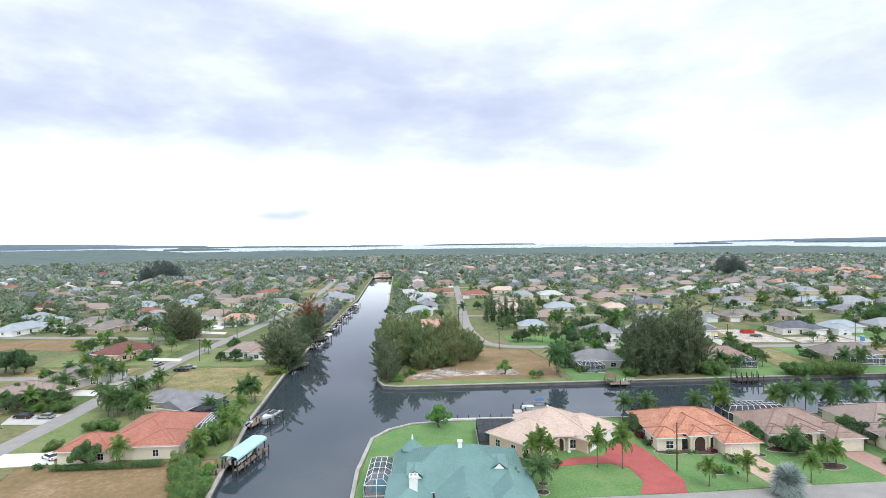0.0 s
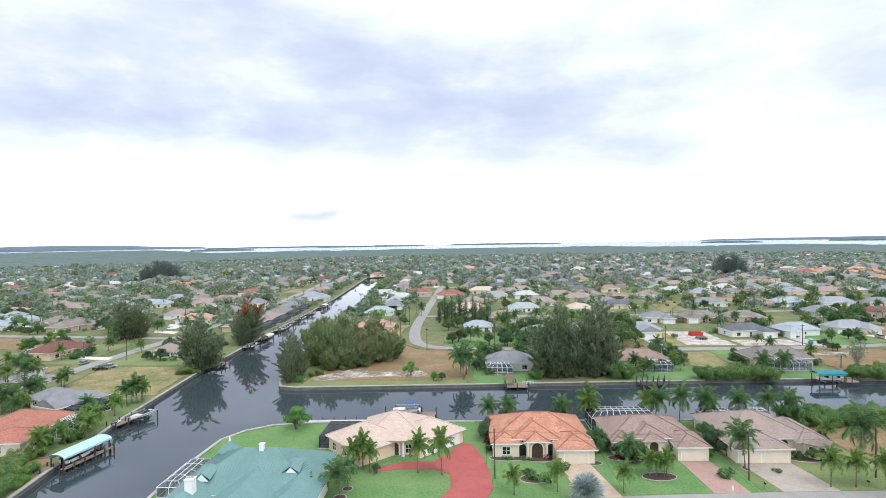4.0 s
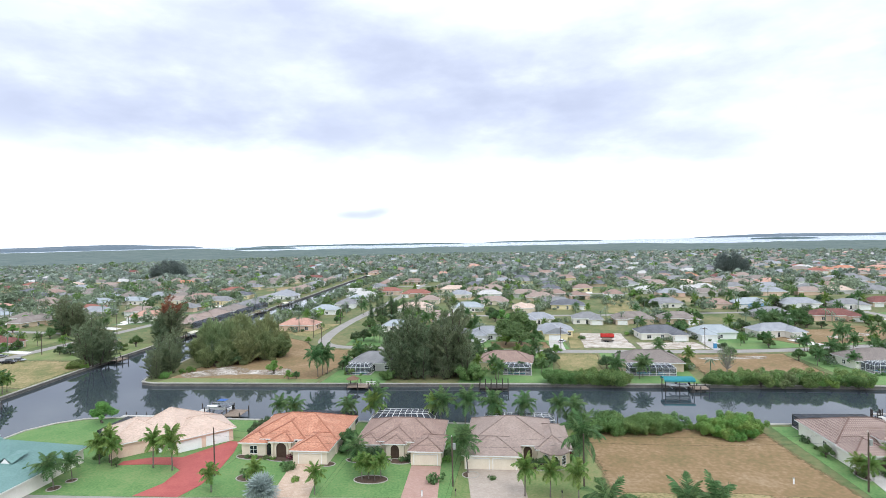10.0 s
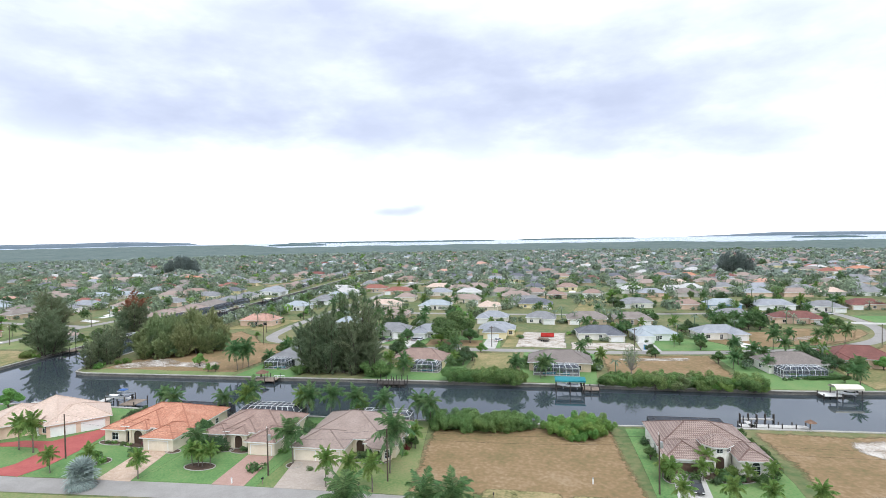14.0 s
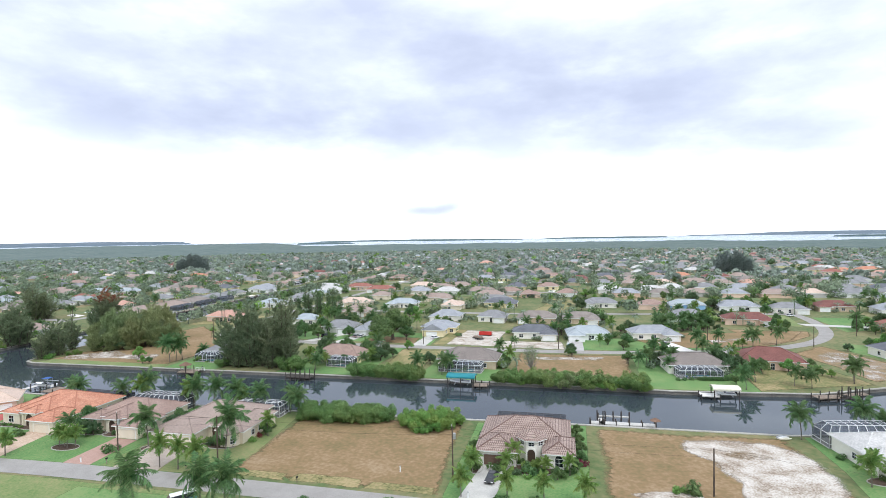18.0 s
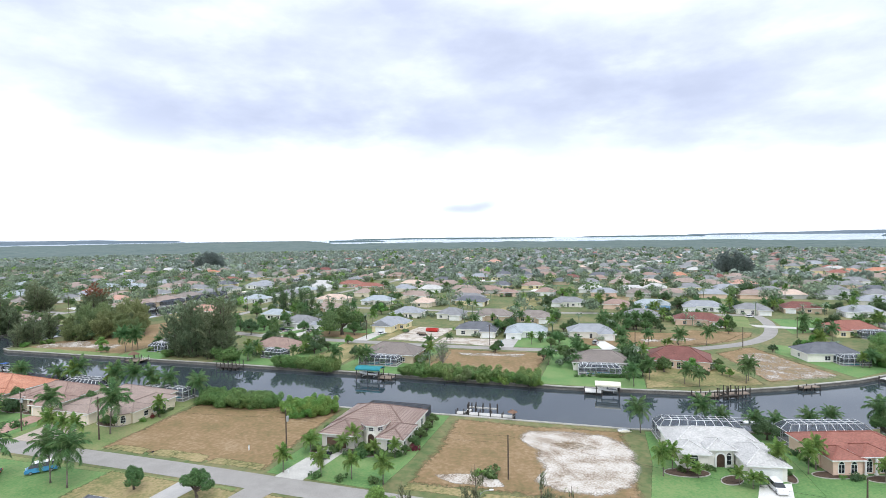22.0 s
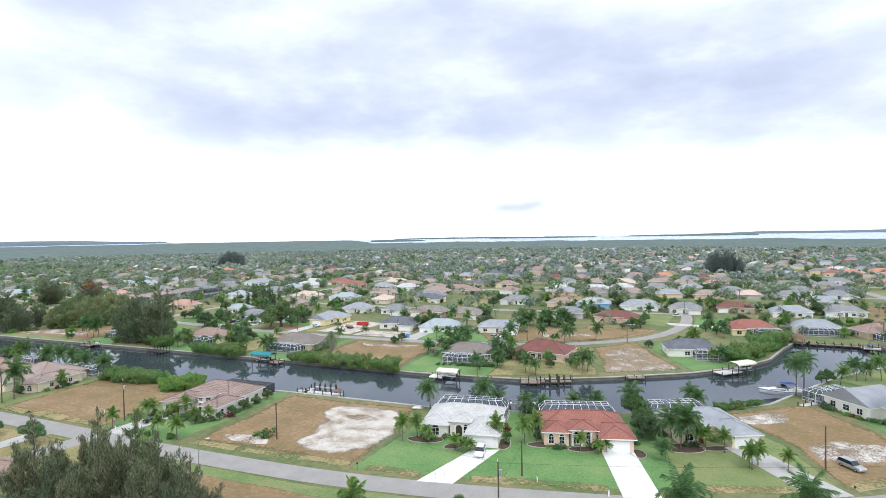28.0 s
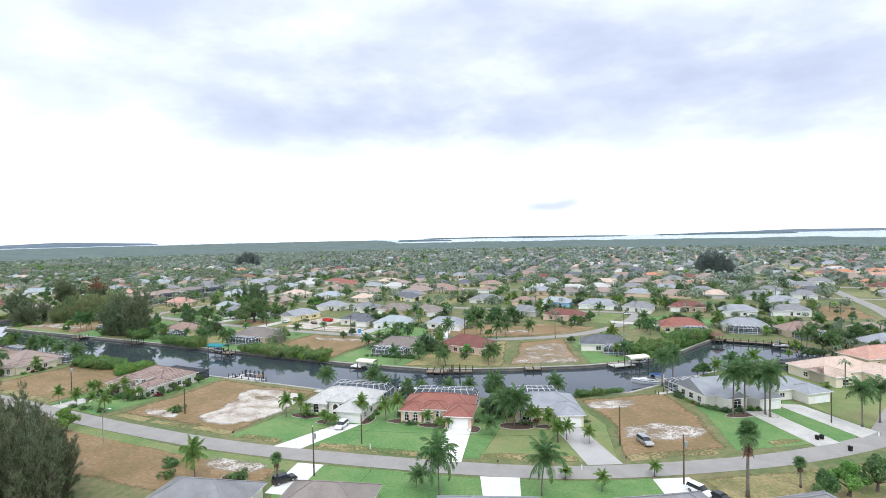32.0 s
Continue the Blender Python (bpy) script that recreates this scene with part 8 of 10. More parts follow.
town_house(-248, 328, 14, 270, "white", "r_lightgrey")
town_house(46, 393, 14, 180, "cream", "r_taupe")
town_house(62, 313, 16, 3, "tan_wall", "r_taupe")
town_house(54, 473, 22, 1, "cream", "r_peach")
town_house(214, 458, 18, 0, "white", "r_white")
for x, y, roof in ((457, 679, "r_orange"), (478, 637, "r_pink"), (492, 700, "r_orange"), (460, 735, "r_red"), (512, 655, "r_orange"), (530, 700, "r_pink")):
    town_house(x, y, 22, 4, "cream", roof)
SITES += [(415, 400), (382, 560), (-220, 333), (180, 380), (-2, 308)]


# houses along both banks of the side canal
for i in range(11):
    y = 392 + 25 * i
    xl, xr = -66.5 - 0.0852 * (y - 400), -40.7 - 0.0852 * (y - 434)
    if y > 440:
        town_house(xl - 19, y, 20, -86, ("offwhite", "tan_wall", "white")[i % 3], ("r_taupe", "r_grey", "r_lightgrey", "r_brown")[i % 4])
    if y > 480:
        town_house(xr + 25, y + 6, 19, 92, ("white", "cream", "tan_wall")[i % 3], ("r_grey", "r_brown", "r_taupe", "r_white")[i % 4])
town_house(-12, 374, 19, 90, "white", "r_grey")
town_house(-13, 398, 18, 92, "offwhite", "r_bluegrey")


def bank_x(y, line):
    for (x0, y0), (x1, y1) in zip(line, line[1:]):
        if min(y0, y1) <= y <= max(y0, y1):
            return x0 + (x1 - x0) * (y - y0) / ((y1 - y0) or 1)
    return None


def free(x, y, gap):
    if y < 720:
        a, b = bank_x(y, BANK_LEFT), bank_x(y, BANK_RIGHT)
        if a is not None and a - gap * 0.55 < x and (b is None or x < b + gap * 0.55) and y > 176:
            return False
    return all((x - a) ** 2 + (y - b) ** 2 > gap * gap for a, b in SITES)


def on_street(x, y):
    return abs(x + 105 + 0.05 * max(0, y - 420)) < 10 or (14 - 9 < x < 14 + 9 and 240 < y < 560) or abs(x - (434 - 0.05 * (y - 400))) < 12


FAR_ROWS = []
for k in range(15):
    yy = 312 + 80 * k
    for side, off in ((1, 0.0), (-1, 39.0)):
        FAR_ROWS.append((yy + off, side))
NEAR_HOUSES, FAR_HOUSES = [], []
for ry, side in FAR_ROWS:
    x = -1900 + tr.uniform(0, 20)
    while x < 1500:
        x += tr.uniform(21, 27)
        y = ry + 0.055 * abs(x - 150) * (1 if x > 150 else -0.15) + tr.uniform(-4, 4)
        reach = math.hypot(x - 150, y)
        if reach > 1430 + 70 * noise.noise(Vector((x * 0.002, y * 0.002, 3))) or y < 290 or (x > 330 and y < 330) or (x > 20 and y < 405):
            continue
        if x < 150 and math.degrees(math.atan2(352 - x, y)) > 74:
            continue
        if x > 150 and math.degrees(math.atan2(x - 0, y)) > 46 + 8:
            continue
        if tr.random() < 0.10 or not free(x, y, 21) or on_street(x, y):
            continue
        rot = (0 if side > 0 else 180) + tr.uniform(-5, 5)
        item = (x, y, tr.uniform(15, 21), rot, tr.choice(("white", "offwhite", "cream", "pink", "yellow", "grey_wall", "tan_wall")), tr.choices(ROOFS, ODDS)[0])
        if y < 410 and -230 < x < 500:
            NEAR_HOUSES.append(item)
        else:
            FAR_HOUSES.append(item)
for item in NEAR_HOUSES:
    town_house(*item)


def stuff(name, verts, faces, mats, index, label, category):
    me = bpy.data.meshes.new(name)
    me.from_pydata(verts, [], faces)
    for m in mats:
        me.materials.append(M[m])
    if index is not None:
        me.polygons.foreach_set("material_index", index)
    me.update()
    return tagged(new(name, me), label, category, kind="stuff")


def build_far_houses():
    keys = ROOFS + ["white", "offwhite", "cream", "pink", "yellow", "grey_wall", "tan_wall", "glass"]
    verts, faces, idx = [], [], []
    for x, y, w, rot, wall, roof in FAR_HOUSES:
        m = pose(x, y, 0, 0, 0, rot)
        gx = tr.choice((-1, 1)) * (w / 2 - 3.2)
        for x0, x1, y0, y1 in ((-w / 2, w / 2, -5.5, 5.5), (gx - 3.2, gx + 3.2, -9.0, 0)):
            wl_, rf, fs = Mesh(m), Mesh(m), Mesh(m)
            wl_.add([(x0, y0, 0), (x1, y0, 0), (x1, y1, 0), (x0, y1, 0), (x0, y0, 3), (x1, y0, 3), (x1, y1, 3), (x0, y1, 3)], [(0, 1, 5, 4), (1, 2, 6, 5), (2, 3, 7, 6), (3, 0, 4, 7)])
            roof_block(rf, fs, None, x0, x1, y0, y1, 2.9, 0.5)
            for q, key in ((wl_, wall), (rf, roof), (fs, "white")):
                k = len(verts)
                verts.extend(q.v)
                faces.extend(tuple(i + k for i in f) for f in q.f)
                idx.extend([keys.index(key)] * len(q.f))
        q = Mesh(m)
        for a in (-w * 0.3, 0.0, w * 0.3):
            q.quad((a - 0.9, -5.56, 0.6), (a + 0.9, -5.56, 0.6), (a + 0.9, -5.56, 2.2), (a - 0.9, -5.56, 2.2))
        k = len(verts)
        verts.extend(q.v)
        faces.extend(tuple(i + k for i in f) for f in q.f)
        idx.extend([keys.index("glass")] * len(q.f))
    stuff("distant_houses", verts, faces, keys, idx, "hundreds of distant hip-roofed houses of the suburb", "houses")


build_far_houses()


def build_lots():
    """Yards, drives and streets of the town behind, each a thin sheet just over the ground."""
    verts, faces, idx = [], [], []
    mats = ["lawn_far", "dry_far", "pale_far", "white_concrete", "asphalt"]

    def quad(pts, z, key):
        k = len(verts)
        verts.extend((x, y, z) for x, y in pts)
        faces.append((k, k + 1, k + 2, k + 3))
        idx.append(mats.index(key))
    for i, (x, y, w, rot, *_) in enumerate(NEAR_HOUSES + FAR_HOUSES):
        key = tr.choices(("lawn_far", "pale_far", "dry_far"), (5, 4, 2))[0]
        m = pose(x, y, 0, 0, 0, rot)
        quad([(m @ Vector(p))[:2] for p in ((-13, -19, 0), (13, -19, 0), (13, 15, 0), (-13, 15, 0))], 0.010 + 0.0004 * (i % 20), key)
        g = tr.choice((-1, 1)) * (w / 2 - 3.2)
        quad([(m @ Vector(p))[:2] for p in ((g - 2.6, -20, 0), (g + 2.6, -20, 0), (g + 2.6, -8, 0), (g - 2.6, -8, 0))], 0.035, "white_concrete")
    for k in range(130):
        x, y = tr.uniform(-900, 900), tr.uniform(400, 1250)
        if free(x, y, 20):
            quad([(x - 14, y - 18), (x + 14, y - 18), (x + 14, y + 18), (x - 14, y + 18)], 0.02 + 0.0001 * k, tr.choice(("dry_far", "dry_far", "pale_far")))
    for k in range(2, 14):
        yy = 312 - 21 + 80 * k
        for i in range(85):
            xa, xb = -1900 + 40 * i, -1860 + 40 * i
            ya, yb = (yy + 0.055 * abs(v - 150) * (1 if v > 150 else -0.15) for v in (xa, xb))
            if not (-110 < xb and xa < -20 and ya < 720):
                quad([(xa, ya - 3), (xb, yb - 3), (xb, yb + 3), (xa, ya + 3)], 0.04, "asphalt")
    stuff("town_yards", verts, faces, mats, idx, "patchwork of lawns, dry lots, drives and streets", "yards")


# Town lawns and dry lots lightened, part of the distance haze in their colour.
M["lawn_far"] = material("hazed_town_lawn", ((0.095, 0.165, 0.07), (0.145, 0.21, 0.092), (0.21, 0.235, 0.12)), 0.06, 0.8, 0.95)
M["dry_far"] = material("hazed_town_dry_lot", ((0.20, 0.16, 0.08), (0.285, 0.22, 0.12), (0.36, 0.29, 0.175)), 0.05, 0.8, 0.95)
M["pale_far"] = material("town_pale_lawn", ((0.12, 0.165, 0.065), (0.19, 0.205, 0.09), (0.26, 0.23, 0.12)), 0.05, 0.8, 0.95)
build_lots()


def tree_cloud(name, spots, leaves, size, mats, odds, label, seed):
    """Many trees as one mesh: for each (x, y, height, spread) a handful of leaf clumps and a stem."""
    g = np.random.default_rng(seed)
    s = np.array(spots)
    n = len(s)
    N = n * leaves
    owner = np.repeat(np.arange(n), leaves)
    d = g.normal(size=(N, 3))
    d /= np.linalg.norm(d, axis=1)[:, None]
    r = 0.5 + 0.5 * g.random(N) ** 0.6
    lop = 1 + 0.25 * np.sin(3 * np.arctan2(d[:, 1], d[:, 0]) + owner * 1.7)
    hgt, spr = s[owner, 2], s[owner, 3] * lop
    c = np.stack([s[owner, 0] + d[:, 0] * spr * r, s[owner, 1] + d[:, 1] * spr * r, hgt * 0.58 + d[:, 2] * hgt * 0.40 * r], 1)
    u = np.cross(d + g.normal(scale=0.5, size=(N, 3)), g.normal(size=(N, 3)))
    u /= np.linalg.norm(u, axis=1)[:, None]
    v = np.cross(u, d)
    k = (size * (0.6 + 0.8 * g.random(N)) * np.clip(hgt / 6, 0.6, 1.6))[:, None]
    q = np.stack([c - u * k - v * k * 0.4, c + u * k * 0.5 - v * k, c + u * k + v * k * 0.4, c - u * k * 0.4 + v * k], 1)
    kind = g.choice(len(mats), n, p=np.array(odds) / sum(odds))
    me = bpy.data.meshes.new(name)
    me.vertices.add(N * 4)
    me.vertices.foreach_set("co", q.reshape(-1))
    me.loops.add(N * 4)
    me.loops.foreach_set("vertex_index", np.arange(N * 4))
    me.polygons.add(N)
    me.polygons.foreach_set("loop_start", np.arange(N) * 4)
    for m in mats:
        me.materials.append(M[m])
    me.polygons.foreach_set("material_index", kind[owner])
    me.update(calc_edges=True)
    return tagged(new(name, me), label, "trees", kind="stuff")


def scatter():
    g = random.Random(9)
    near, mid, far = [], [], []
    for x, y, *_ in NEAR_HOUSES + FAR_HOUSES:
        for _ in range(g.choice((6, 7, 9, 11) if x < 60 else (4, 5, 6, 7))):
            a, r = g.uniform(0, 6.28), g.uniform(10.5, 18)
            px, py = x + r * math.cos(a), y + r * math.sin(a) * 1.1
            if not free(px, py, 10.0):
                continue
            hh = g.choice((3.0, 4, 5, 6, 7, 8, 9.5)) * g.uniform(0.8, 1.2)
            (mid if y < 560 else far).append((px, py, hh, hh * g.uniform(0.4, 0.7)))
    for x, y in SITES:
        if 178 < y:
            for _ in range(7):
                a, r = g.uniform(0, 6.28), g.uniform(10.5, 17)
                px, py = x + r * math.cos(a), y + abs(r * math.sin(a))
                if free(px, py, 10.5) and not on_street(px, py) and not 226 < py < 252 and not 130 < px < 168:
                    near.append((px, py, g.uniform(3, 7.5)))
    for _ in range(5500):
        a, r = math.radians(g.uniform(-74, 52)), math.sqrt(g.uniform(330 ** 2, 1480 ** 2))
        x, y = 150 + r * math.sin(a), r * math.cos(a)
        if y > 300 and free(x, y, 9) and not on_street(x, y):
            dens = noise.noise(Vector((x * 0.006, y * 0.006, 1.5))) + 0.35 * (r - 900) / 500
            if dens > g.uniform(-0.75, 0.4) + (0.22 if x > 60 and r < 900 else 0.0):
                hh = g.uniform(3.5, 9.5)
                (mid if y < 560 else far).append((x, y, hh, hh * g.uniform(0.4, 0.7)))
    # yard shrubs and hedges round every house
    for x, y, *_ in SITES[:] + [q[:2] for q in NEAR_HOUSES + FAR_HOUSES]:
        if y > 185:
            for _ in range(9):
                a, r = g.uniform(0, 6.28), g.uniform(9.5, 13.5)
                px, py = x + r * math.cos(a) * 1.1, y + r * math.sin(a) * 0.8
                if not on_street(px, py) and not 228 < py < 250 and free(px, py, 7.5):
                    hh = g.uniform(1.2, 3.0)
                    (mid if y < 560 else far).append((px, py, hh, hh * g.uniform(0.6, 1.0)))
    # groves that stand over the roofs
    for cx, cy, n, rad, hh in ((-190, 700, 50, 60, 12), (60, 640, 40, 60, 11), (-560, 560, 40, 60, 12), (-270, 330, 24, 22, 8), (-330, 380, 30, 36, 8)):
        for _ in range(n):
            x, y = g.gauss(cx, rad * 0.6), g.gauss(cy, rad * 0.5)
            (mid if y < 560 else far).append((x, y, hh * g.uniform(0.6, 1.05), hh * g.uniform(0.22, 0.4)))
    # trees along both banks of the side canal
    for k in range(62):
        y = 262 + 6.6 * k + g.uniform(-2, 2)
        xr, xl = bank_x(y, BANK_RIGHT), bank_x(y, BANK_LEFT)
        if xr is not None and not any((xr + 7 - a) ** 2 + (y - b) ** 2 < 90 for a, b in SITES):
            hh = g.uniform(4.0, 10.0)
            mid.append((xr + g.uniform(4.5, 10), y, hh, hh * g.uniform(0.4, 0.6)))
        if xl is not None and k % 2 and free(xl - 6, y, 11):
            hh = g.uniform(3.0, 7.0)
            mid.append((xl - g.uniform(4, 8), y, hh, hh * g.uniform(0.35, 0.55)))
    return near, mid, far


NEAR_TREES, MID_TREES, FAR_TREES = scatter()
MID_TREES += [(x, y, hh, hh * 0.5) for x, y, hh in NEAR_TREES[260:]]
for i, (x, y, hh) in enumerate(NEAR_TREES[:260]):
    if i % 5 in (0, 3):
        plant_palm(("coco", "queen")[i % 2], x, y, hh + 1.5, False)
    else:
        plant(("tree", "tree_dark", "tree_bright", "tree")[i % 4], x, y, hh / 6.5)
LEAVES, SHARES = ["town_leaf", "leaf", "leaf_bright", "pine", "leaf_dark"], [9, 1.6, 0.8, 1.2, 0.8]
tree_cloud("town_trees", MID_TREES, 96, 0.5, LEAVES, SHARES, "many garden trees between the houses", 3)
tree_cloud("distant_trees", FAR_TREES, 26, 1.2, ["hazed_city_leaf", "leaf", "leaf_bright", "town_leaf", "leaf_dark"], [11, 0.4, 0.25, 2.5, 0.5], "thousands of distant garden trees", 4)


def town_palms(spots, name, label):
    """Small far palms: a thin stem and a star of drooping fronds each."""
    g = random.Random(4)
    m = Mesh()
    for x, y, hh in spots:
        m.bar((x, y, 0), (x, y, hh), 0.3)
        for i in range(11):
            a = i * 2.4 + g.uniform(-0.2, 0.2)
            rise = g.uniform(-0.3, 1.0)
            c, s = math.cos(a), math.sin(a)
            l1, l2 = 1.3, 2.5
            w = 0.35
            m.add([(x, y, hh), (x + c * l1 - s * w, y + s * l1 + c * w, hh + rise), (x + c * l2, y + s * l2, hh + rise - 1.1), (x + c * l1 + s * w, y + s * l1 - c * w, hh + rise)], [(0, 1, 2, 3)])
    me = m.data(name, M["town_palm"])
    tagged(new(name, me), label, "palm trees", kind="stuff")


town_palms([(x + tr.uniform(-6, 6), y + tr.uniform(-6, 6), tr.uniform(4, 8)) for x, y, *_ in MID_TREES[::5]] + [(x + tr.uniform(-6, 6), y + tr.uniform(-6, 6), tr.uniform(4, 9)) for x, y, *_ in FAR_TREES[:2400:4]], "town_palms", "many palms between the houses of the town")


# ---- wetland, bay and far shore ----
def fan_land(name, r0, r1, nr, na, height, mat, label, category, a0=-82, a1=58, edge=0.0, seed=0.0, rough=0.02, more=0.0, rise=0.0):
    verts, faces = [], []
    for i in range(nr + 1):
        for j in range(na + 1):
            a = math.radians(a0 + (a1 - a0) * j / na)
            wob = edge * noise.noise(Vector((a * 9, seed, 0.3))) + edge * 0.4 * noise.noise(Vector((a * 31, seed, 2.3)))
            wob += more * min(1.0, max(0.0, (-0.50 - a) / 0.08))
            t = i / nr
            r = r0 + (r1 + wob - r0) * t
            x, y = 150 + r * math.sin(a), r * math.cos(a)
            z = height(t, r) * (0.75 + 0.5 * noise.noise(Vector((x * rough, y * rough, seed)))) * (1 + rise * min(1.0, max(0.0, (-0.25 - a) / 0.45))) if 0 < i < nr else -0.5
            verts.append((x, y, z))
    for i in range(nr):
        for j in range(na):
            k = i * (na + 1) + j
            faces.append((k, k + 1, k + na + 2, k + na + 1))
    stuff(name, verts, faces, [mat], None, label, category)


# Blue-grey of the hazy air before the shore, put into the woods' colour.
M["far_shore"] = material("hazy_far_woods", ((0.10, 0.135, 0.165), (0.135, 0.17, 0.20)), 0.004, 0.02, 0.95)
# Island woods greyed and blued, haze painted into their colour.
M["hazed_island_woods"] = material("hazed_island_woods", ((0.085, 0.125, 0.13), (0.115, 0.155, 0.155)), 0.01, 0.05, 0.95)
fan_land("mangrove_wetland", 1400, 2650, 90, 420, lambda t, r: 6.0, "mangrove", "flat belt of dark green mangrove wetland", "wetland", edge=330, seed=2.0, rough=0.035, more=1900)
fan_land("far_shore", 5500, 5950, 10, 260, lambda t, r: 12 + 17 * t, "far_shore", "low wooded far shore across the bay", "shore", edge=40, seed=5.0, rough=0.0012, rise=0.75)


def build_bay():
    pts = [(150 + r * math.sin(math.radians(a)), r * math.cos(math.radians(a)), 0.35) for r in (2000, 5800) for a in range(-84, 61, 4)]
    n = len(pts) // 2
    m = Mesh().add(pts, [(i, i + 1, n + i + 1, n + i) for i in range(n - 1)])
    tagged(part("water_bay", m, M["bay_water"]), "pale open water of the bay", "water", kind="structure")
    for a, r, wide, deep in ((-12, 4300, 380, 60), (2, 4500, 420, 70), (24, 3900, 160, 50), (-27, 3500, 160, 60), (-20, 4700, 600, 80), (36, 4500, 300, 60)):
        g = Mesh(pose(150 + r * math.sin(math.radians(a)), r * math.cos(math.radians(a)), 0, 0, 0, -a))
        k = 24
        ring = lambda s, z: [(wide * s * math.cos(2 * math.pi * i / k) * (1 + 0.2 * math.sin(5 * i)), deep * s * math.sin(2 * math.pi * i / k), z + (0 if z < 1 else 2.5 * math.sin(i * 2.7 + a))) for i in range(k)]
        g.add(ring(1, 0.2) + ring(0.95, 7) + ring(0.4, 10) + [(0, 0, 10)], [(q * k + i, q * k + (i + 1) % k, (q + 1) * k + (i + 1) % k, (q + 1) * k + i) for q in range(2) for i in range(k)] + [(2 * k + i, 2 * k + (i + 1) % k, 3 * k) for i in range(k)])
        tagged(part("island", g, M["hazed_island_woods"]), "low dark mangrove island in the bay", "island", kind="structure")


build_bay()

# ---- docks, boats, cars, poles, street furniture ----
def dock(x, y, rot, w, d, label, piles=4, tall=0.6, mat="wood", z=0.15, both=True):
    """Timber deck w wide and d deep on round piles."""
    ob = thing("dock", label, "dock", x, y, 0, rot)
    deck = Mesh()
    deck.box(-w / 2, w / 2, -d / 2, d / 2, z - 0.08, z)
    deck.box(-w / 2 + 0.1, w / 2 - 0.1, -d / 2, -d / 2 + 0.15, z - 0.3, z - 0.08).box(-w / 2 + 0.1, w / 2 - 0.1, d / 2 - 0.15, d / 2, z - 0.3, z - 0.08)
    part("deck", deck, M[mat], ob)
    for i in range(piles):
        xx = -w / 2 + w * i / (piles - 1)
        for yy in ((-d / 2, d / 2) if both else (-d / 2,)):
            hgt = tall * (0.8 + 0.5 * rng.random())
            part("piling", Mesh().tube([(xx, yy, -1.6), (xx, yy, z + hgt)], [0.17, 0.15], 7), M["dark_wood"], ob)
    return ob


def boat(x, y, z, rot, length, label, top=""):
    ob = thing("boat", label, "boat", x, y, z, rot)
    b = length * 0.16
    hull, n = Mesh(), 9
    rings = []
    for i in range(n + 1):
        t = i / n
        w = b * (1.0 if t < 0.5 else math.cos((t - 0.5) * math.pi) ** 0.65 if t < 1 else 0.02)
        w = max(w, 0.03)
        px = -length / 2 + length * t
        sheer = length * (0.11 + 0.05 * t * t)
        keel = 0.0 if t < 0.6 else (t - 0.6) * length * 0.11
        rings += [(px, -w, sheer), (px, -w * 0.86, keel + length * 0.035), (px, 0, keel), (px, w * 0.86, keel + length * 0.035), (px, w, sheer)]
    faces = [(5 * i + k, 5 * (i + 1) + k, 5 * (i + 1) + k + 1, 5 * i + k + 1) for i in range(n) for k in range(4)] + [(0, 1, 2, 3, 4)]
    hull.add(rings, faces)
    part("hull", hull, M["hull"], ob, "white hull")
    deck = Mesh()
    dk = [(rings[5 * i][0], rings[5 * i][1] * 0.98, rings[5 * i][2] - 0.05) for i in range(n + 1)] + [(rings[5 * i + 4][0], rings[5 * i + 4][1] * 0.98, rings[5 * i + 4][2] - 0.05) for i in range(n + 1)]
    deck.add(dk, [(i, i + 1, n + 2 + i, n + 1 + i) for i in range(n)])
    part("deck", deck, M["hull"], ob)
    part("cockpit", Mesh().box(-length * 0.42, length * 0.02, -b * 0.7, b * 0.7, length * 0.05, length * 0.122), M["glass"], ob, "dark cockpit")
    sh = length * 0.12
    ws = Mesh().add([(length * 0.06, -b * 0.75, sh), (length * 0.06, b * 0.75, sh), (-length * 0.02, b * 0.62, sh + length * 0.07), (-length * 0.02, -b * 0.62, sh + length * 0.07)], [(0, 1, 2, 3)])
    part("windshield", ws, M["glass"], ob)
    part("outboard_motor", Mesh().box(-length * 0.56, -length * 0.5, -0.22, 0.22, length * 0.02, length * 0.19), M["rubber"], ob)
    if top:
        cz = sh + length * 0.24
        part("bimini", Mesh().box(-length * 0.3, length * 0.02, -b * 0.8, b * 0.8, cz, cz + 0.07), M[top], ob, "canvas bimini top")
        fr = Mesh()
        for sx in (-length * 0.28, 0.0):
            for sy in (-b * 0.75, b * 0.75):
                fr.bar((sx, sy, sh), (sx, sy, cz), 0.05)
        part("bimini_frame", fr, M["metal"], ob)
    return ob


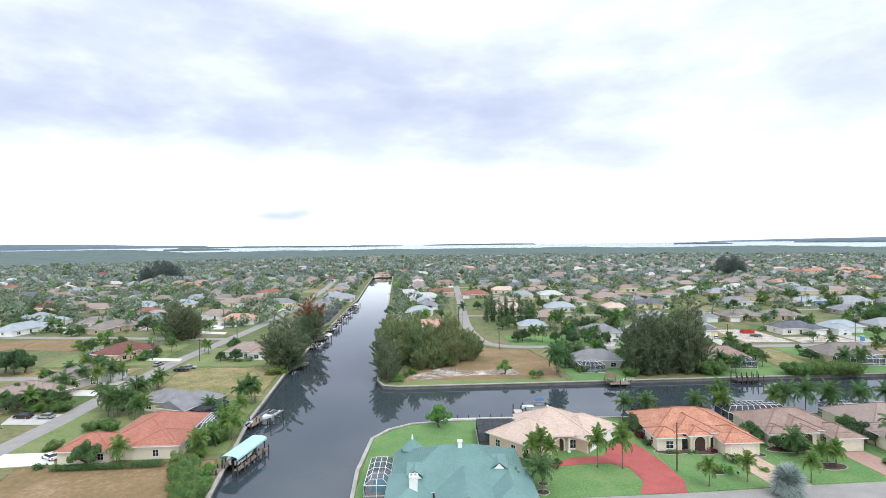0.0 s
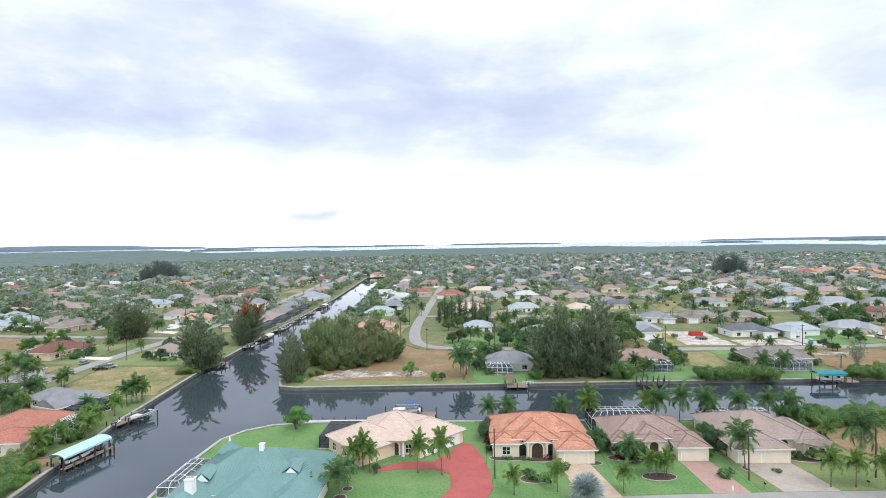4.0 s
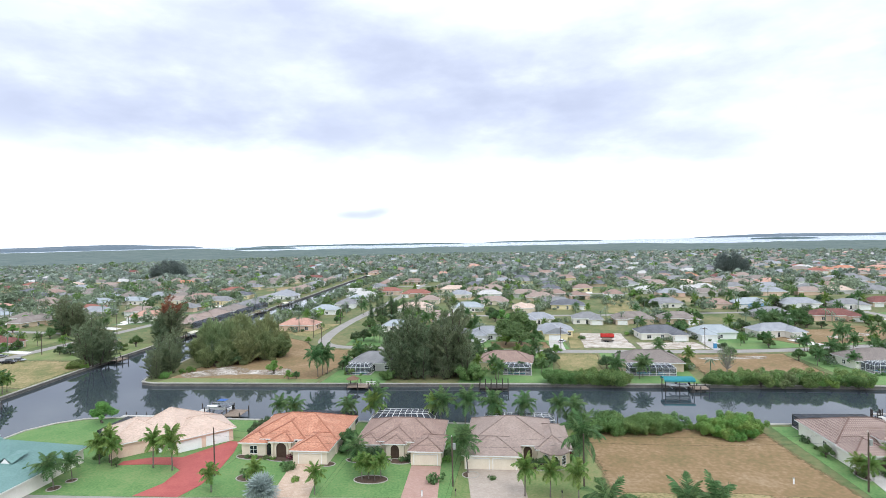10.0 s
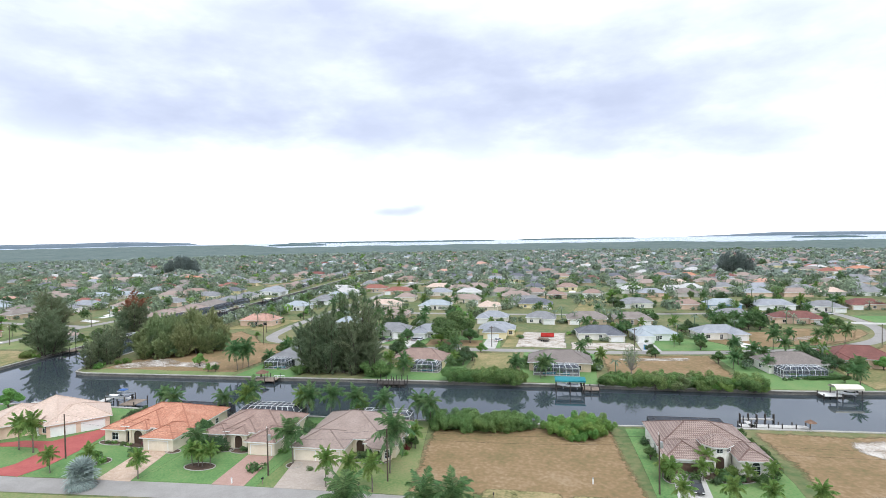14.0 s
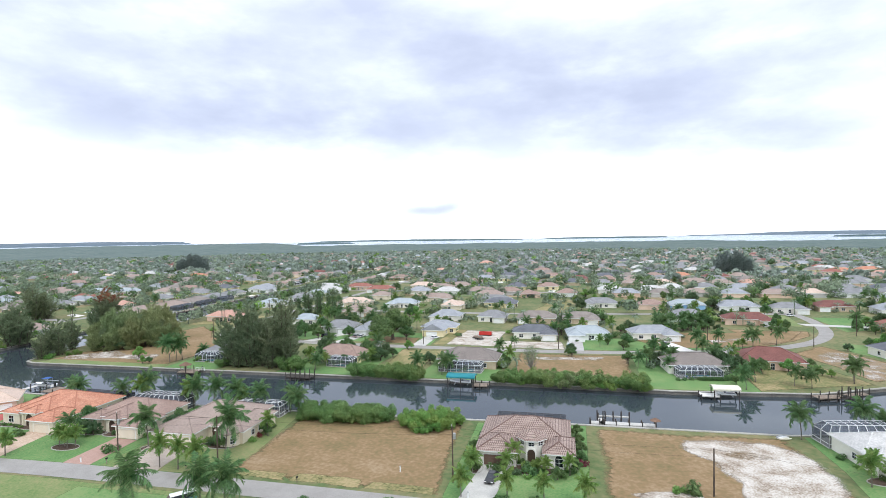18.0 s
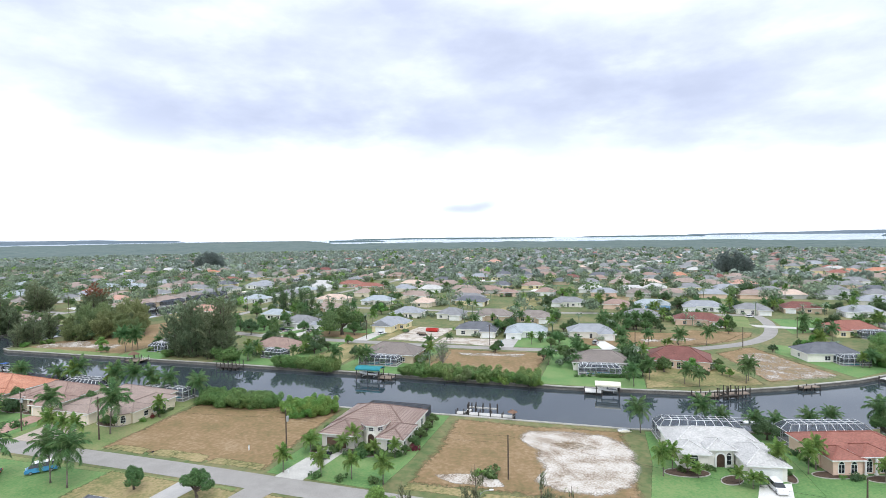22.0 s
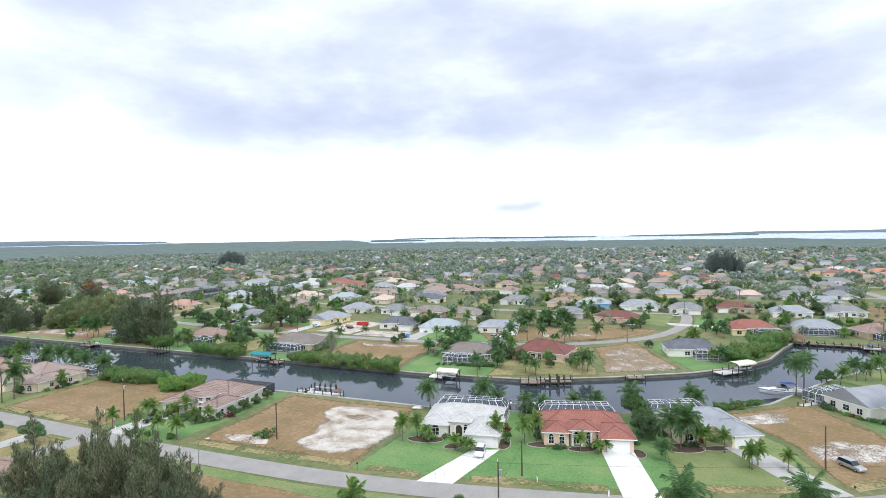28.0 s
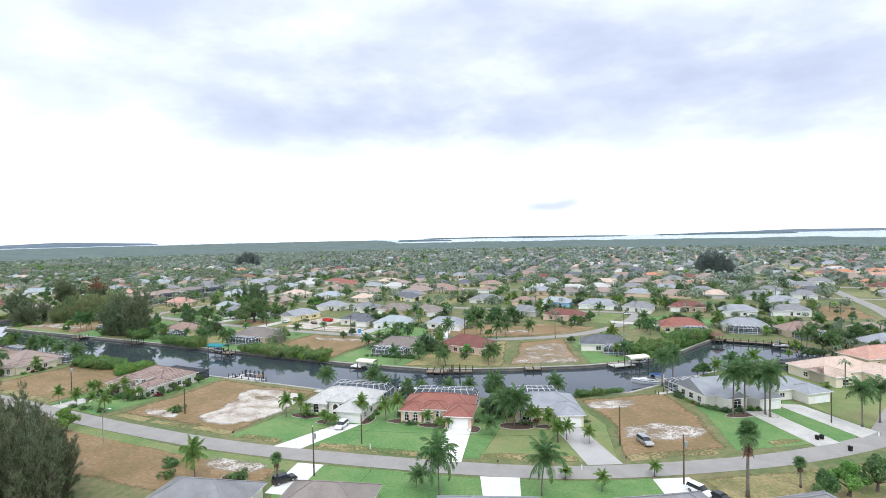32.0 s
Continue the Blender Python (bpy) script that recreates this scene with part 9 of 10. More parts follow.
def cruiser(x, y, z, rot, length):
    """A cabin cruiser: flared hull, raised foredeck with a dark window band, raked screen, arch, cockpit and swim platform."""
    ob = thing("boat", "large white cabin cruiser with a radar arch at the seawall", "boat", x, y, z, rot)
    b, n = length * 0.155, 12
    hull, stripe, deck = Mesh(), Mesh(), Mesh()
    rings, belt, rim = [], [], []
    for i in range(n + 1):
        t = i / n
        w = max(0.04, b * (0.92 + 0.08 * math.sin(math.pi * t)) * (1.0 if t < 0.45 else math.cos((t - 0.45) / 0.55 * math.pi / 2) ** 0.6))
        px = -length / 2 + length * t
        sheer = length * (0.125 + 0.055 * t * t)
        keel = max(0.0, t - 0.7) * length * 0.16
        rings += [(px, -w, sheer), (px - 0.02 * length * t, -w * 0.84, keel + length * 0.05), (px - 0.03 * length * t, 0, keel), (px - 0.02 * length * t, w * 0.84, keel + length * 0.05), (px, w, sheer)]
        belt += [(px, -w - 0.015, sheer - 0.32), (px, -w - 0.02, sheer - 0.18), (px, w + 0.02, sheer - 0.18), (px, w + 0.015, sheer - 0.32)]
        rim += [(px, -w * 0.97, sheer - 0.06), (px, w * 0.97, sheer - 0.06)]
    hull.add(rings, [(5 * i + k, 5 * (i + 1) + k, 5 * (i + 1) + k + 1, 5 * i + k + 1) for i in range(n) for k in range(4)] + [(0, 1, 2, 3, 4)])
    part("hull", hull, M["hull"], ob, "white flared hull", True)
    stripe.add(belt, [(4 * i, 4 * i + 4, 4 * i + 5, 4 * i + 1) for i in range(n)] + [(4 * i + 2, 4 * i + 6, 4 * i + 7, 4 * i + 3) for i in range(n)])
    part("hull_stripe", stripe, M["blue_canvas"], ob, "dark blue hull stripe")
    deck.add(rim, [(2 * i, 2 * i + 2, 2 * i + 3, 2 * i + 1) for i in range(n)])
    part("deck", deck, M["hull"], ob)
    z0 = length * 0.128

    def house_of(x0, x1, w0, w1, h0, h1, rake):
        return [(x0, -w0, h0), (x1, -w0 * 0.55, h0 + 0.12), (x1, w0 * 0.55, h0 + 0.12), (x0, w0, h0), (x0 + 0.1, -w1, h1), (x1 - rake, -w1 * 0.6, h1 - 0.12), (x1 - rake, w1 * 0.6, h1 - 0.12), (x0 + 0.1, w1, h1)]
    box = [(0, 1, 5, 4), (1, 2, 6, 5), (2, 3, 7, 6), (3, 0, 4, 7), (4, 5, 6, 7)]
    part("cabin", Mesh().add(house_of(-length * 0.08, length * 0.34, b * 0.80, b * 0.68, z0, z0 + 0.75, 1.5), box), M["hull"], ob)
    part("window_band", Mesh().add(house_of(-length * 0.06, length * 0.30, b * 0.815, b * 0.75, z0 + 0.2, z0 + 0.52, 0.7), box), M["glass"], ob)
    part("windshield", Mesh().add(house_of(-length * 0.10, length * 0.10, b * 0.74, b * 0.62, z0 + 0.72, z0 + 1.45, 1.2), box[:4]), M["glass"], ob)
    part("cockpit", Mesh().box(-length * 0.42, -length * 0.10, -b * 0.72, b * 0.72, z0 - 0.04, z0 + 0.05), M["beige_canvas"], ob)
    for px in (-length * 0.16, -length * 0.36):
        part("seat", Mesh().box(px - 0.3, px + 0.3, -b * 0.6, b * 0.6, z0 + 0.05, z0 + 0.5).box(px - 0.42, px - 0.28, -b * 0.6, b * 0.6, z0 + 0.05, z0 + 0.85), M["hull"], ob)
    arch = Mesh()
    for a, c in (((-0.24, -0.9, 0.0), (-0.30, -0.72, 1.9)), ((-0.30, -0.72, 1.9), (-0.30, 0.72, 1.9)), ((-0.30, 0.72, 1.9), (-0.24, 0.9, 0.0))):
        arch.bar((length * a[0], b * a[1], z0 + a[2]), (length * c[0], b * c[1], z0 + c[2]), 0.35, 0.14)
    part("radar_arch", arch, M["hull"], ob)
    part("bimini", Mesh().add([(-length * 0.30, -b * 0.7, z0 + 2.0), (0, -b * 0.7, z0 + 2.05), (0, b * 0.7, z0 + 2.05), (-length * 0.30, b * 0.7, z0 + 2.0), (-length * 0.15, 0, z0 + 2.25)], [(0, 1, 4), (1, 2, 4), (2, 3, 4), (3, 0, 4)]), M["blue_canvas"], ob, "dark canvas top")
    part("swim_platform", Mesh().box(-length * 0.56, -length * 0.49, -b * 0.8, b * 0.8, 0.45, 0.55), M["hull"], ob)
    rail = Mesh()
    for sgn in (-1, 1):
        pts = [(rings[5 * i][0], sgn * abs(rings[5 * i][1]) * 0.95, rings[5 * i][2] + 0.6) for i in range(n // 2, n + 1)]
        rail.tube(pts, [0.025] * len(pts), 4)
        for p in pts[::2]:
            rail.bar(p, (p[0], p[1], p[2] - 0.65), 0.04)
    part("bow_rail", rail, M["metal"], ob)
    return ob


def boat_lift(x, y, rot, w, d, label, canopy="", piles=3, tall=2.2):
    """Piles with beams and, where it has one, a canvas canopy with sloping sides; w along the bank."""
    ob = thing("boat_lift", label, "boat lift", x, y, 0, rot)
    for i in range(piles):
        for yy in (-d / 2, d / 2):
            xx = -w / 2 + w * i / (piles - 1)
            part("piling", Mesh().tube([(xx, yy, -1.6), (xx, yy, tall)], [0.17, 0.15], 7), M["dark_wood"], ob)
    for yy in (-d / 2, d / 2):
        part("beam", Mesh().box(-w / 2, w / 2, yy - 0.1, yy + 0.1, tall - 0.1, tall + 0.12), M["metal"], ob)
    for xx in (-w * 0.25, w * 0.25):
        part("cradle", Mesh().box(xx - 0.12, xx + 0.12, -d / 2, d / 2, 0.1, 0.3), M["metal"], ob)
    if canopy:
        c, n = Mesh(), 5
        rows = []
        for k, up in ((-1.0, 0.0), (-0.82, 0.28), (-0.45, 0.52), (0.45, 0.52), (0.82, 0.28), (1.0, 0.0)):
            yy, zz = k * (d / 2 + 0.35), tall + 0.5 + up
            rows += [(-w / 2 - 0.4, yy, zz), (w / 2 + 0.4, yy, zz)]
        c.add(rows, [(2 * i, 2 * i + 1, 2 * i + 3, 2 * i + 2) for i in range(n)])
        c.add([(-w / 2 - 0.4, -d / 2 - 0.35, tall + 0.1), (w / 2 + 0.4, -d / 2 - 0.35, tall + 0.1), (w / 2 + 0.4, -d / 2 - 0.35, tall + 0.5), (-w / 2 - 0.4, -d / 2 - 0.35, tall + 0.5)], [(0, 1, 2, 3)])
        c.add([(-w / 2 - 0.4, d / 2 + 0.35, tall + 0.1), (w / 2 + 0.4, d / 2 + 0.35, tall + 0.1), (w / 2 + 0.4, d / 2 + 0.35, tall + 0.5), (-w / 2 - 0.4, d / 2 + 0.35, tall + 0.5)], [(0, 1, 2, 3)])
        part("canopy", c, M[canopy], ob, "taut canvas canopy with sloping sides")
        fr = Mesh()
        for xx in (-w / 2, 0, w / 2):
            for sy in (-1, 1):
                fr.bar((xx, sy * d / 2, tall), (xx, sy * d / 2, tall + 0.55), 0.08)
        part("canopy_frame", fr, M["metal"], ob)
    return ob


# west bank
dock(-45.5, 116.2, 80, 15, 1.6, "narrow timber dock beside a canopied lift", 6, 0.7, "wood", 0.2)
dock(-41.6, 116.8, 80, 13, 1.0, "outer walkway of a boat lift", 6, 0.6, "wood", 0.2)
boat_lift(-43.3, 117.0, 80, 11.5, 3.4, "boat lift under a pale aqua canvas canopy", "aqua_canvas", 4, 2.0)
boat(-43.3, 116.6, 0.25, 80, 8.0, "white runabout hoisted under a canopy")
dock(-49.6, 141.0, 78, 8, 3.0, "timber dock with a hoisted boat", 3, 0.8)
boat_lift(-46.2, 143.4, 78, 6.6, 4.2, "open boat lift with a motor boat", "", 2, 1.4)
boat(-46.2, 143.4, 0.4, 258, 7.4, "white motor boat with dark cockpit on a lift")
boat(-50.0, 138.6, 0.2, 80, 3.0, "small blue watercraft on a dock", top="blue_canvas")
dock(-54.5, 207, 84, 6, 4, "timber dock under overhanging pines", 3, 1.2)
for i, yy in enumerate((240, 259, 268, 285, 294, 313, 325, 346, 358, 381, 395)):
    xb = bank_x(yy, BANK_LEFT)
    dock(xb + 1.6, yy, 86, 5 + 2 * (i % 3), 2.2 + 0.5 * (i % 2), "weathered timber dock along the canal", 3, 0.8, "wood")
    if i % 3 != 2:
        boat_lift(xb + 4.4, yy + 1, 86, 6, 3.0, "dark boat lift along the canal", ("", "beige_canvas", "", "")[i % 4], 2, 1.3)
        boat(xb + 4.4, yy + 1, 0.3, 86 + 180 * (i % 2), 6.4, "white motor boat on a canal-side lift")
# south bank by the skew house
ob = thing("dock", "long pale concrete dock along the seawall", "dock", 12, 141.2, 0, 2.0)
part("deck", Mesh().box(-11, 11, -0.9, 0.9, -0.15, 0.14), M["concrete"], ob)
for i in range(8):
    part("piling", Mesh().tube([(-10.5 + 3 * i, 1.0, -1.6), (-10.5 + 3 * i, 1.0, 0.9)], [0.14, 0.12], 6), M["dark_wood"], ob)
dock(21.5, 145.0, 2, 2.2, 7.0, "pale dock finger with dark posts", 2, 1.3, "concrete")
dock(31.8, 146.0, 2, 5.0, 5.5, "tan timber dock beside a boat lift", 2, 0.9, "wood")
boat_lift(26.3, 147.2, 2, 6.4, 4.4, "boat lift with white guide posts", "", 2, 1.8)
boat(26.3, 147.2, 0.5, 182, 7.6, "white and blue motor boat on a lift", top="blue_canvas")
# south bank, middle
dock(206.6, 153.8, 4, 15.5, 2.0, "pale dock with tall dark pilings", 6, 0.9, "concrete")
dock(201.6, 154.6, 94, 4.6, 1.2, "short pale dock finger", 2, 1.4, "concrete")
dock(204.6, 159.0, 4, 8.0, 0.5, "row of tall dark mooring piles", 5, 1.1, "concrete")
um = thing("beach_umbrella", "red-brown thatched umbrella on the dock", "umbrella", 214.2, 152.6, 0.1, 0)
part("pole", Mesh().tube([(0, 0, 0), (0, 0, 2.3)], [0.06, 0.05], 6), M["wood"], um)
part("canopy", Mesh().tube([(0, 0, 1.8), (0, 0, 2.5)], [1.3, 0.05], 10), M["thatch"], um)
bn = thing("kayak_stack", "stack of pale kayaks at the lot's edge", "kayaks", 241.5, 152.0, 0, 20)
for k in range(3):
    part("kayak", Mesh(pose(0, 0.75 * (k - 1), 0.05, 0, 0, 6 * k)).tube([(-1.6, 0, 0.2), (-0.8, 0, 0.22), (0, 0, 0.22), (0.8, 0, 0.22), (1.6, 0, 0.2)], [0.03, 0.25, 0.32, 0.25, 0.03], 8), M[("beige_canvas", "car_white", "metal")[k]], bn)
boat_lift(268.6, 163.2, 16, 7.0, 4.0, "boat lift behind a pool cage", "", 2, 1.6)
boat(268.6, 163.2, 0.4, 16, 7.2, "white motor boat on a lift")
boat(302.5, 176.0, -0.8, 30, 6.5, "white motor boat at a mooring", top="beige_canvas")
cruiser(335.2, 203.6, -0.55, 198, 12.5)
dock(341.5, 195.6, 45, 9, 1.6, "concrete dock beside a cruiser", 4, 0.8, "concrete")
# north bank
dock(58.5, 175.6, 3, 7, 4.5, "brown timber dock with a low hut", 3, 1.2)
hut = thing("dock_hut", "small brown thatched dock hut", "hut", 56.2, 176.2, 0.15, 3)
for a in (-1, 1):
    for b in (-1, 1):
        part("post", Mesh().tube([(1.3 * a, 1.1 * b, 0), (1.3 * a, 1.1 * b, 2.0)], [0.08, 0.08], 6), M["wood"], hut)
part("roof", Mesh().tube([(0, 0, 1.9), (0, 0, 3.0)], [2.3, 0.15], 8), M["thatch"], hut)
rail = thing("boarding_rail", "white railed gangway on a dock", "railing", 62.4, 176.4, 0.15, 3)
for k in range(4):
    part("post", Mesh().box(-1.8 + 1.2 * k - 0.05, -1.8 + 1.2 * k + 0.05, -0.05, 0.05, 0, 1.0), M["white"], rail)
part("handrail", Mesh().box(-1.9, 1.9, -0.06, 0.06, 1.0, 1.1), M["white"], rail)
dock(102.4, 177.4, 2, 9.0, 3.6, "dark timber dock with many pilings", 6, 1.8, "dark_wood")
dock(165.2, 180.4, 2, 5.0, 3.4, "brown dock beside a canopied lift", 3, 0.8)
boat_lift(159.0, 180.2, 2, 8.4, 3.6, "boat lift under a teal canopy", "teal_canvas", 3, 2.3)
boat(158.6, 180.2, 0.4, 182, 7.0, "white motor boat under a teal canopy")
dock(232.4, 184.2, 4, 5.0, 3.4, "white floating dock by the seawall", 2, 0.5, "white_concrete")
boat_lift(236.6, 184.4, 4, 6.6, 3.4, "boat lift under a beige canopy", "beige_canvas", 2, 1.9)
boat(236.6, 184.4, 0.2, 184, 5.6, "small white boat under a beige canopy")
dock(264.4, 189.2, 18, 8.0, 3.0, "sandy timber dock with railing posts", 4, 1.0, "wood")
dock(272.6, 193.2, 25, 7.0, 2.0, "timber finger dock with tall pilings", 4, 1.9, "wood")
dock(269.8, 190.0, 25, 6.0, 0.8, "row of dark mooring piles", 3, 2.1, "dark_wood")
dock(294.5, 206.6, 30, 6.0, 1.8, "small timber dock on the seawall", 3, 0.5, "wood")
dock(322.6, 224.6, 44, 9.0, 4.0, "pale timber dock beside a lift", 3, 0.9, "concrete")
boat_lift(327.2, 228.6, 44, 7.4, 4.0, "boat lift under a beige canvas canopy", "beige_canvas", 3, 2.2)
boat(327.2, 228.6, 0.4, 224, 6.8, "white motor boat under a beige canopy")
dock(366.5, 286.4, 0, 20, 1.8, "long weathered timber walkway dock", 8, 0.9, "wood")
dock(376.5, 283.0, 0, 6, 4, "timber dock with a boat lift", 3, 1.6, "wood")
boat(376.5, 281.0, 0.1, 0, 5.6, "small dark-topped boat on a lift", top="blue_canvas")
tk = thing("tiki_hut", "round palm-thatched tiki hut over the water", "hut", 353.0, 286.6, 0, 0)
part("platform", Mesh().tube([(0, 0, 0), (0, 0, 0.2)], [2.6, 2.6], 12), M["wood"], tk)
for k in range(6):
    a = k * math.pi / 3
    part("post", Mesh().tube([(2.0 * math.cos(a), 2.0 * math.sin(a), -1.6), (2.0 * math.cos(a), 2.0 * math.sin(a), 2.4)], [0.1, 0.1], 6), M["wood"], tk)
part("roof", Mesh().tube([(0, 0, 2.2), (0, 0, 3.2), (0, 0, 4.2)], [3.2, 1.9, 0.1], 14), M["thatch"], tk, "conical thatched roof")
dock(391.0, 268, 78, 8, 2.4, "timber dock with dark pilings", 4, 1.4, "wood")


# cars
def car(x, y, rot, label, paint="car_silver", kind="sedan"):
    """Body, greenhouse, wheels and lamps; its nose towards +x."""
    def build():
        ob = thing("car", label, "car")
        L, W, Hh = {"sedan": (4.7, 1.82, 1.42), "suv": (4.8, 1.9, 1.75), "van": (5.6, 2.0, 2.2), "truck": (5.6, 1.95, 1.8)}[kind]
        belt = Hh * 0.58
        nose, tail = L / 2, -L / 2
        prof = [(tail, 0.35), (tail + 0.05, belt * 0.95), (tail + 0.25, belt), (nose - 1.1, belt), (nose - 0.25, belt * 0.86), (nose, belt * 0.6), (nose, 0.35)]
        body = Mesh()
        n = len(prof)
        for s in (-1, 1):
            body.add([(px, s * W / 2 * (0.97 if pz > 0.8 * belt else 1.0), pz) for px, pz in prof], [tuple(range(n))[::s]])
        body.add([(px, s * W / 2 * (0.97 if pz > 0.8 * belt else 1.0), pz) for s in (-1, 1) for px, pz in prof], [(i, (i + 1) % n, n + (i + 1) % n, n + i) for i in range(n)])
        part("body", body, M[paint], ob)
        a, b, c, d = {"sedan": (tail + 0.5, tail + 1.1, nose - 2.1, nose - 1.25), "suv": (tail + 0.1, tail + 0.35, nose - 2.0, nose - 1.3), "van": (tail + 0.08, tail + 0.2, nose - 1.3, nose - 0.6), "truck": (-0.9, -0.7, 0.7, 1.3)}[kind]
        w0, w1 = W / 2 * 0.95, W / 2 * 0.78
        gl = Mesh().add([(a, -w0, belt), (d, -w0, belt), (d, w0, belt), (a, w0, belt), (b, -w1, Hh - .06), (c, -w1, Hh - .06), (c, w1, Hh - .06), (b, w1, Hh - .06)], [(0, 1, 5, 4), (1, 2, 6, 5), (2, 3, 7, 6), (3, 0, 4, 7)])
        part("glasshouse", gl, M["glass"], ob, "dark glass all round")
        part("roof", Mesh().add([(b - .05, -w1 - .03, Hh - .07), (c + .05, -w1 - .03, Hh - .07), (c + .05, w1 + .03, Hh - .07), (b - .05, w1 + .03, Hh - .07), (b + .1, -w1 + .1, Hh), (c - .1, -w1 + .1, Hh), (c - .1, w1 - .1, Hh), (b + .1, w1 - .1, Hh)], [(0, 1, 5, 4), (1, 2, 6, 5), (2, 3, 7, 6), (3, 0, 4, 7), (4, 5, 6, 7)]), M["car_white" if kind == "van" else paint], ob)
        for sx in (-L * 0.31, L * 0.31):
            for sy in (-1, 1):
                wh = Mesh(pose(sx, sy * (W / 2 - 0.1), 0.33))
                wh.tube([(0, -0.11, 0), (0, 0.11, 0)], [0.33, 0.33], 12)
                wo = part("wheel", wh, M["rubber"], ob)
                part("rim", Mesh(pose(sx, sy * (W / 2 - 0.1), 0.33)).tube([(0, -0.12, 0), (0, 0.12, 0)], [0.2, 0.2], 10), M["metal"], wo)
        for sy in (-1, 1):
            part("headlight", Mesh().box(nose - 0.04, nose + 0.02, sy * W * 0.36 - 0.2, sy * W * 0.36 + 0.2, belt * 0.62, belt * 0.82), M["white"], ob)
            part("tail_light", Mesh().box(tail - 0.02, tail + 0.05, sy * W * 0.38 - 0.15, sy * W * 0.38 + 0.15, belt * 0.6, belt * 0.9), M["car_red"], ob)
        return ob
    return put(("car", paint, kind), build, pose(x, y, 0.08, 0, 0, rot))


car(180.3, 116.2, -95, "black car parked on a concrete drive", "car_black", "sedan")
car(268.6, 129.6, -78, "white people carrier on a white drive", "car_white", "suv")
car(127.4, 93.4, 230, "blue and white van parked across the street", "car_blue", "van")
car(118.5, 88.6, 225, "dark car parked across the street", "car_black", "sedan")
car(340.2, 151.4, -52, "silver pickup-style wagon parked on dry grass", "car_silver", "suv")
car(277.6, 100.2, 66, "black car parked on a white drive", "car_black", "suv")
car(352.6, 130.8, -35, "white van parked across the street", "car_white", "suv")
car(356.2, 129.6, -35, "dark sedan parked beside a van", "car_black", "sedan")
for x, y, r, p, k in ((76.6, 244.7, 80, "car_black", "suv"), (80.1, 244.7, 80, "car_silver", "sedan"), (91.6, 247, 75, "car_silver", "sedan"), (94, 247.6, 75, "car_white", "sedan"), (129.5, 250.3, 60, "car_white", "sedan"), (-108.6, 145.6, 176, "car_silver", "sedan"), (-96.6, 197.6, 10, "car_black", "truck"), (-95.6, 201.6, 10, "car_silver", "sedan"), (-124.7, 223.3, 170, "car_silver", "sedan"), (-119.9, 180.8, 20, "car_white", "sedan"), (-119.5, 185.4, 20, "car_black", "suv"), (-110.6, 207.4, 80, "car_silver", "sedan"), (229, 254, 80, "car_silver", "suv"), (305, 347, 30, "car_white", "sedan"), (-115.0, 146.0, 176, "car_black", "suv"), (-87.0, 118.0, 150, "car_white", "sedan")):
    car(x, y, r, "car parked by the kerb near houses", p, k)
dm = thing("dumpster", "open red steel waste container on a building site", "dumpster", 151, 262.6, 0.03, 0)
part("bin", Mesh().box(-3, 3, -1.2, 1.2, 0.2, 0.4).box(-3, -2.9, -1.2, 1.2, 0.2, 1.7).box(2.9, 3, -1.2, 1.2, 0.2, 1.7).box(-3, 3, -1.2, -1.1, 0.2, 1.7).box(-3, 3, 1.1, 1.2, 0.2, 1.7), M["car_red"], dm)
trl = thing("trailer", "dark flat trailer heaped with timber", "trailer", 149.5, 252.6, 0.03, -25)
part("bed", Mesh().box(-2.6, 2.6, -1.1, 1.1, 0.5, 0.8), M["dark_wood"], trl)
part("load", Mesh().box(-2.2, 2.0, -0.9, 0.8, 0.8, 1.5), M["wood"], trl)
for sx in (-0.5, 0.5):
    for sy in (-1.15, 1.15):
        part("wheel", Mesh(pose(sx, sy, 0.32)).tube([(0, -0.1, 0), (0, 0.1, 0)], [0.32, 0.32], 10), M["rubber"], trl)
sk = thing("portable_toilet", "small blue portable toilet cabin", "cabin", 190.6, 240.4, 0, 0)
part("cabin", Mesh().box(-0.6, 0.6, -0.6, 0.6, 0, 2.1), M["car_blue"], sk)
part("roof", Mesh().box(-0.65, 0.65, -0.65, 0.65, 2.1, 2.3), M["car_white"], sk)
for x, y in ((375.6, 170.5), (376.6, 171.3), (381.1, 166.0)):
    b = thing("wheelie_bin", "dark wheeled rubbish bin at the kerb", "bin", x, y, 0, 40)
    part("body", Mesh().add([(-.25, -.3, 0), (.25, -.3, 0), (.25, .3, 0), (-.25, .3, 0), (-.32, -.38, 1), (.32, -.38, 1), (.32, .38, 1), (-.32, .38, 1)], [(0, 1, 5, 4), (1, 2, 6, 5), (2, 3, 7, 6), (3, 0, 4, 7)]), M["rubber"], b)
    part("lid", Mesh().box(-0.34, 0.34, -0.4, 0.42, 1.0, 1.08), M["rubber"], b)


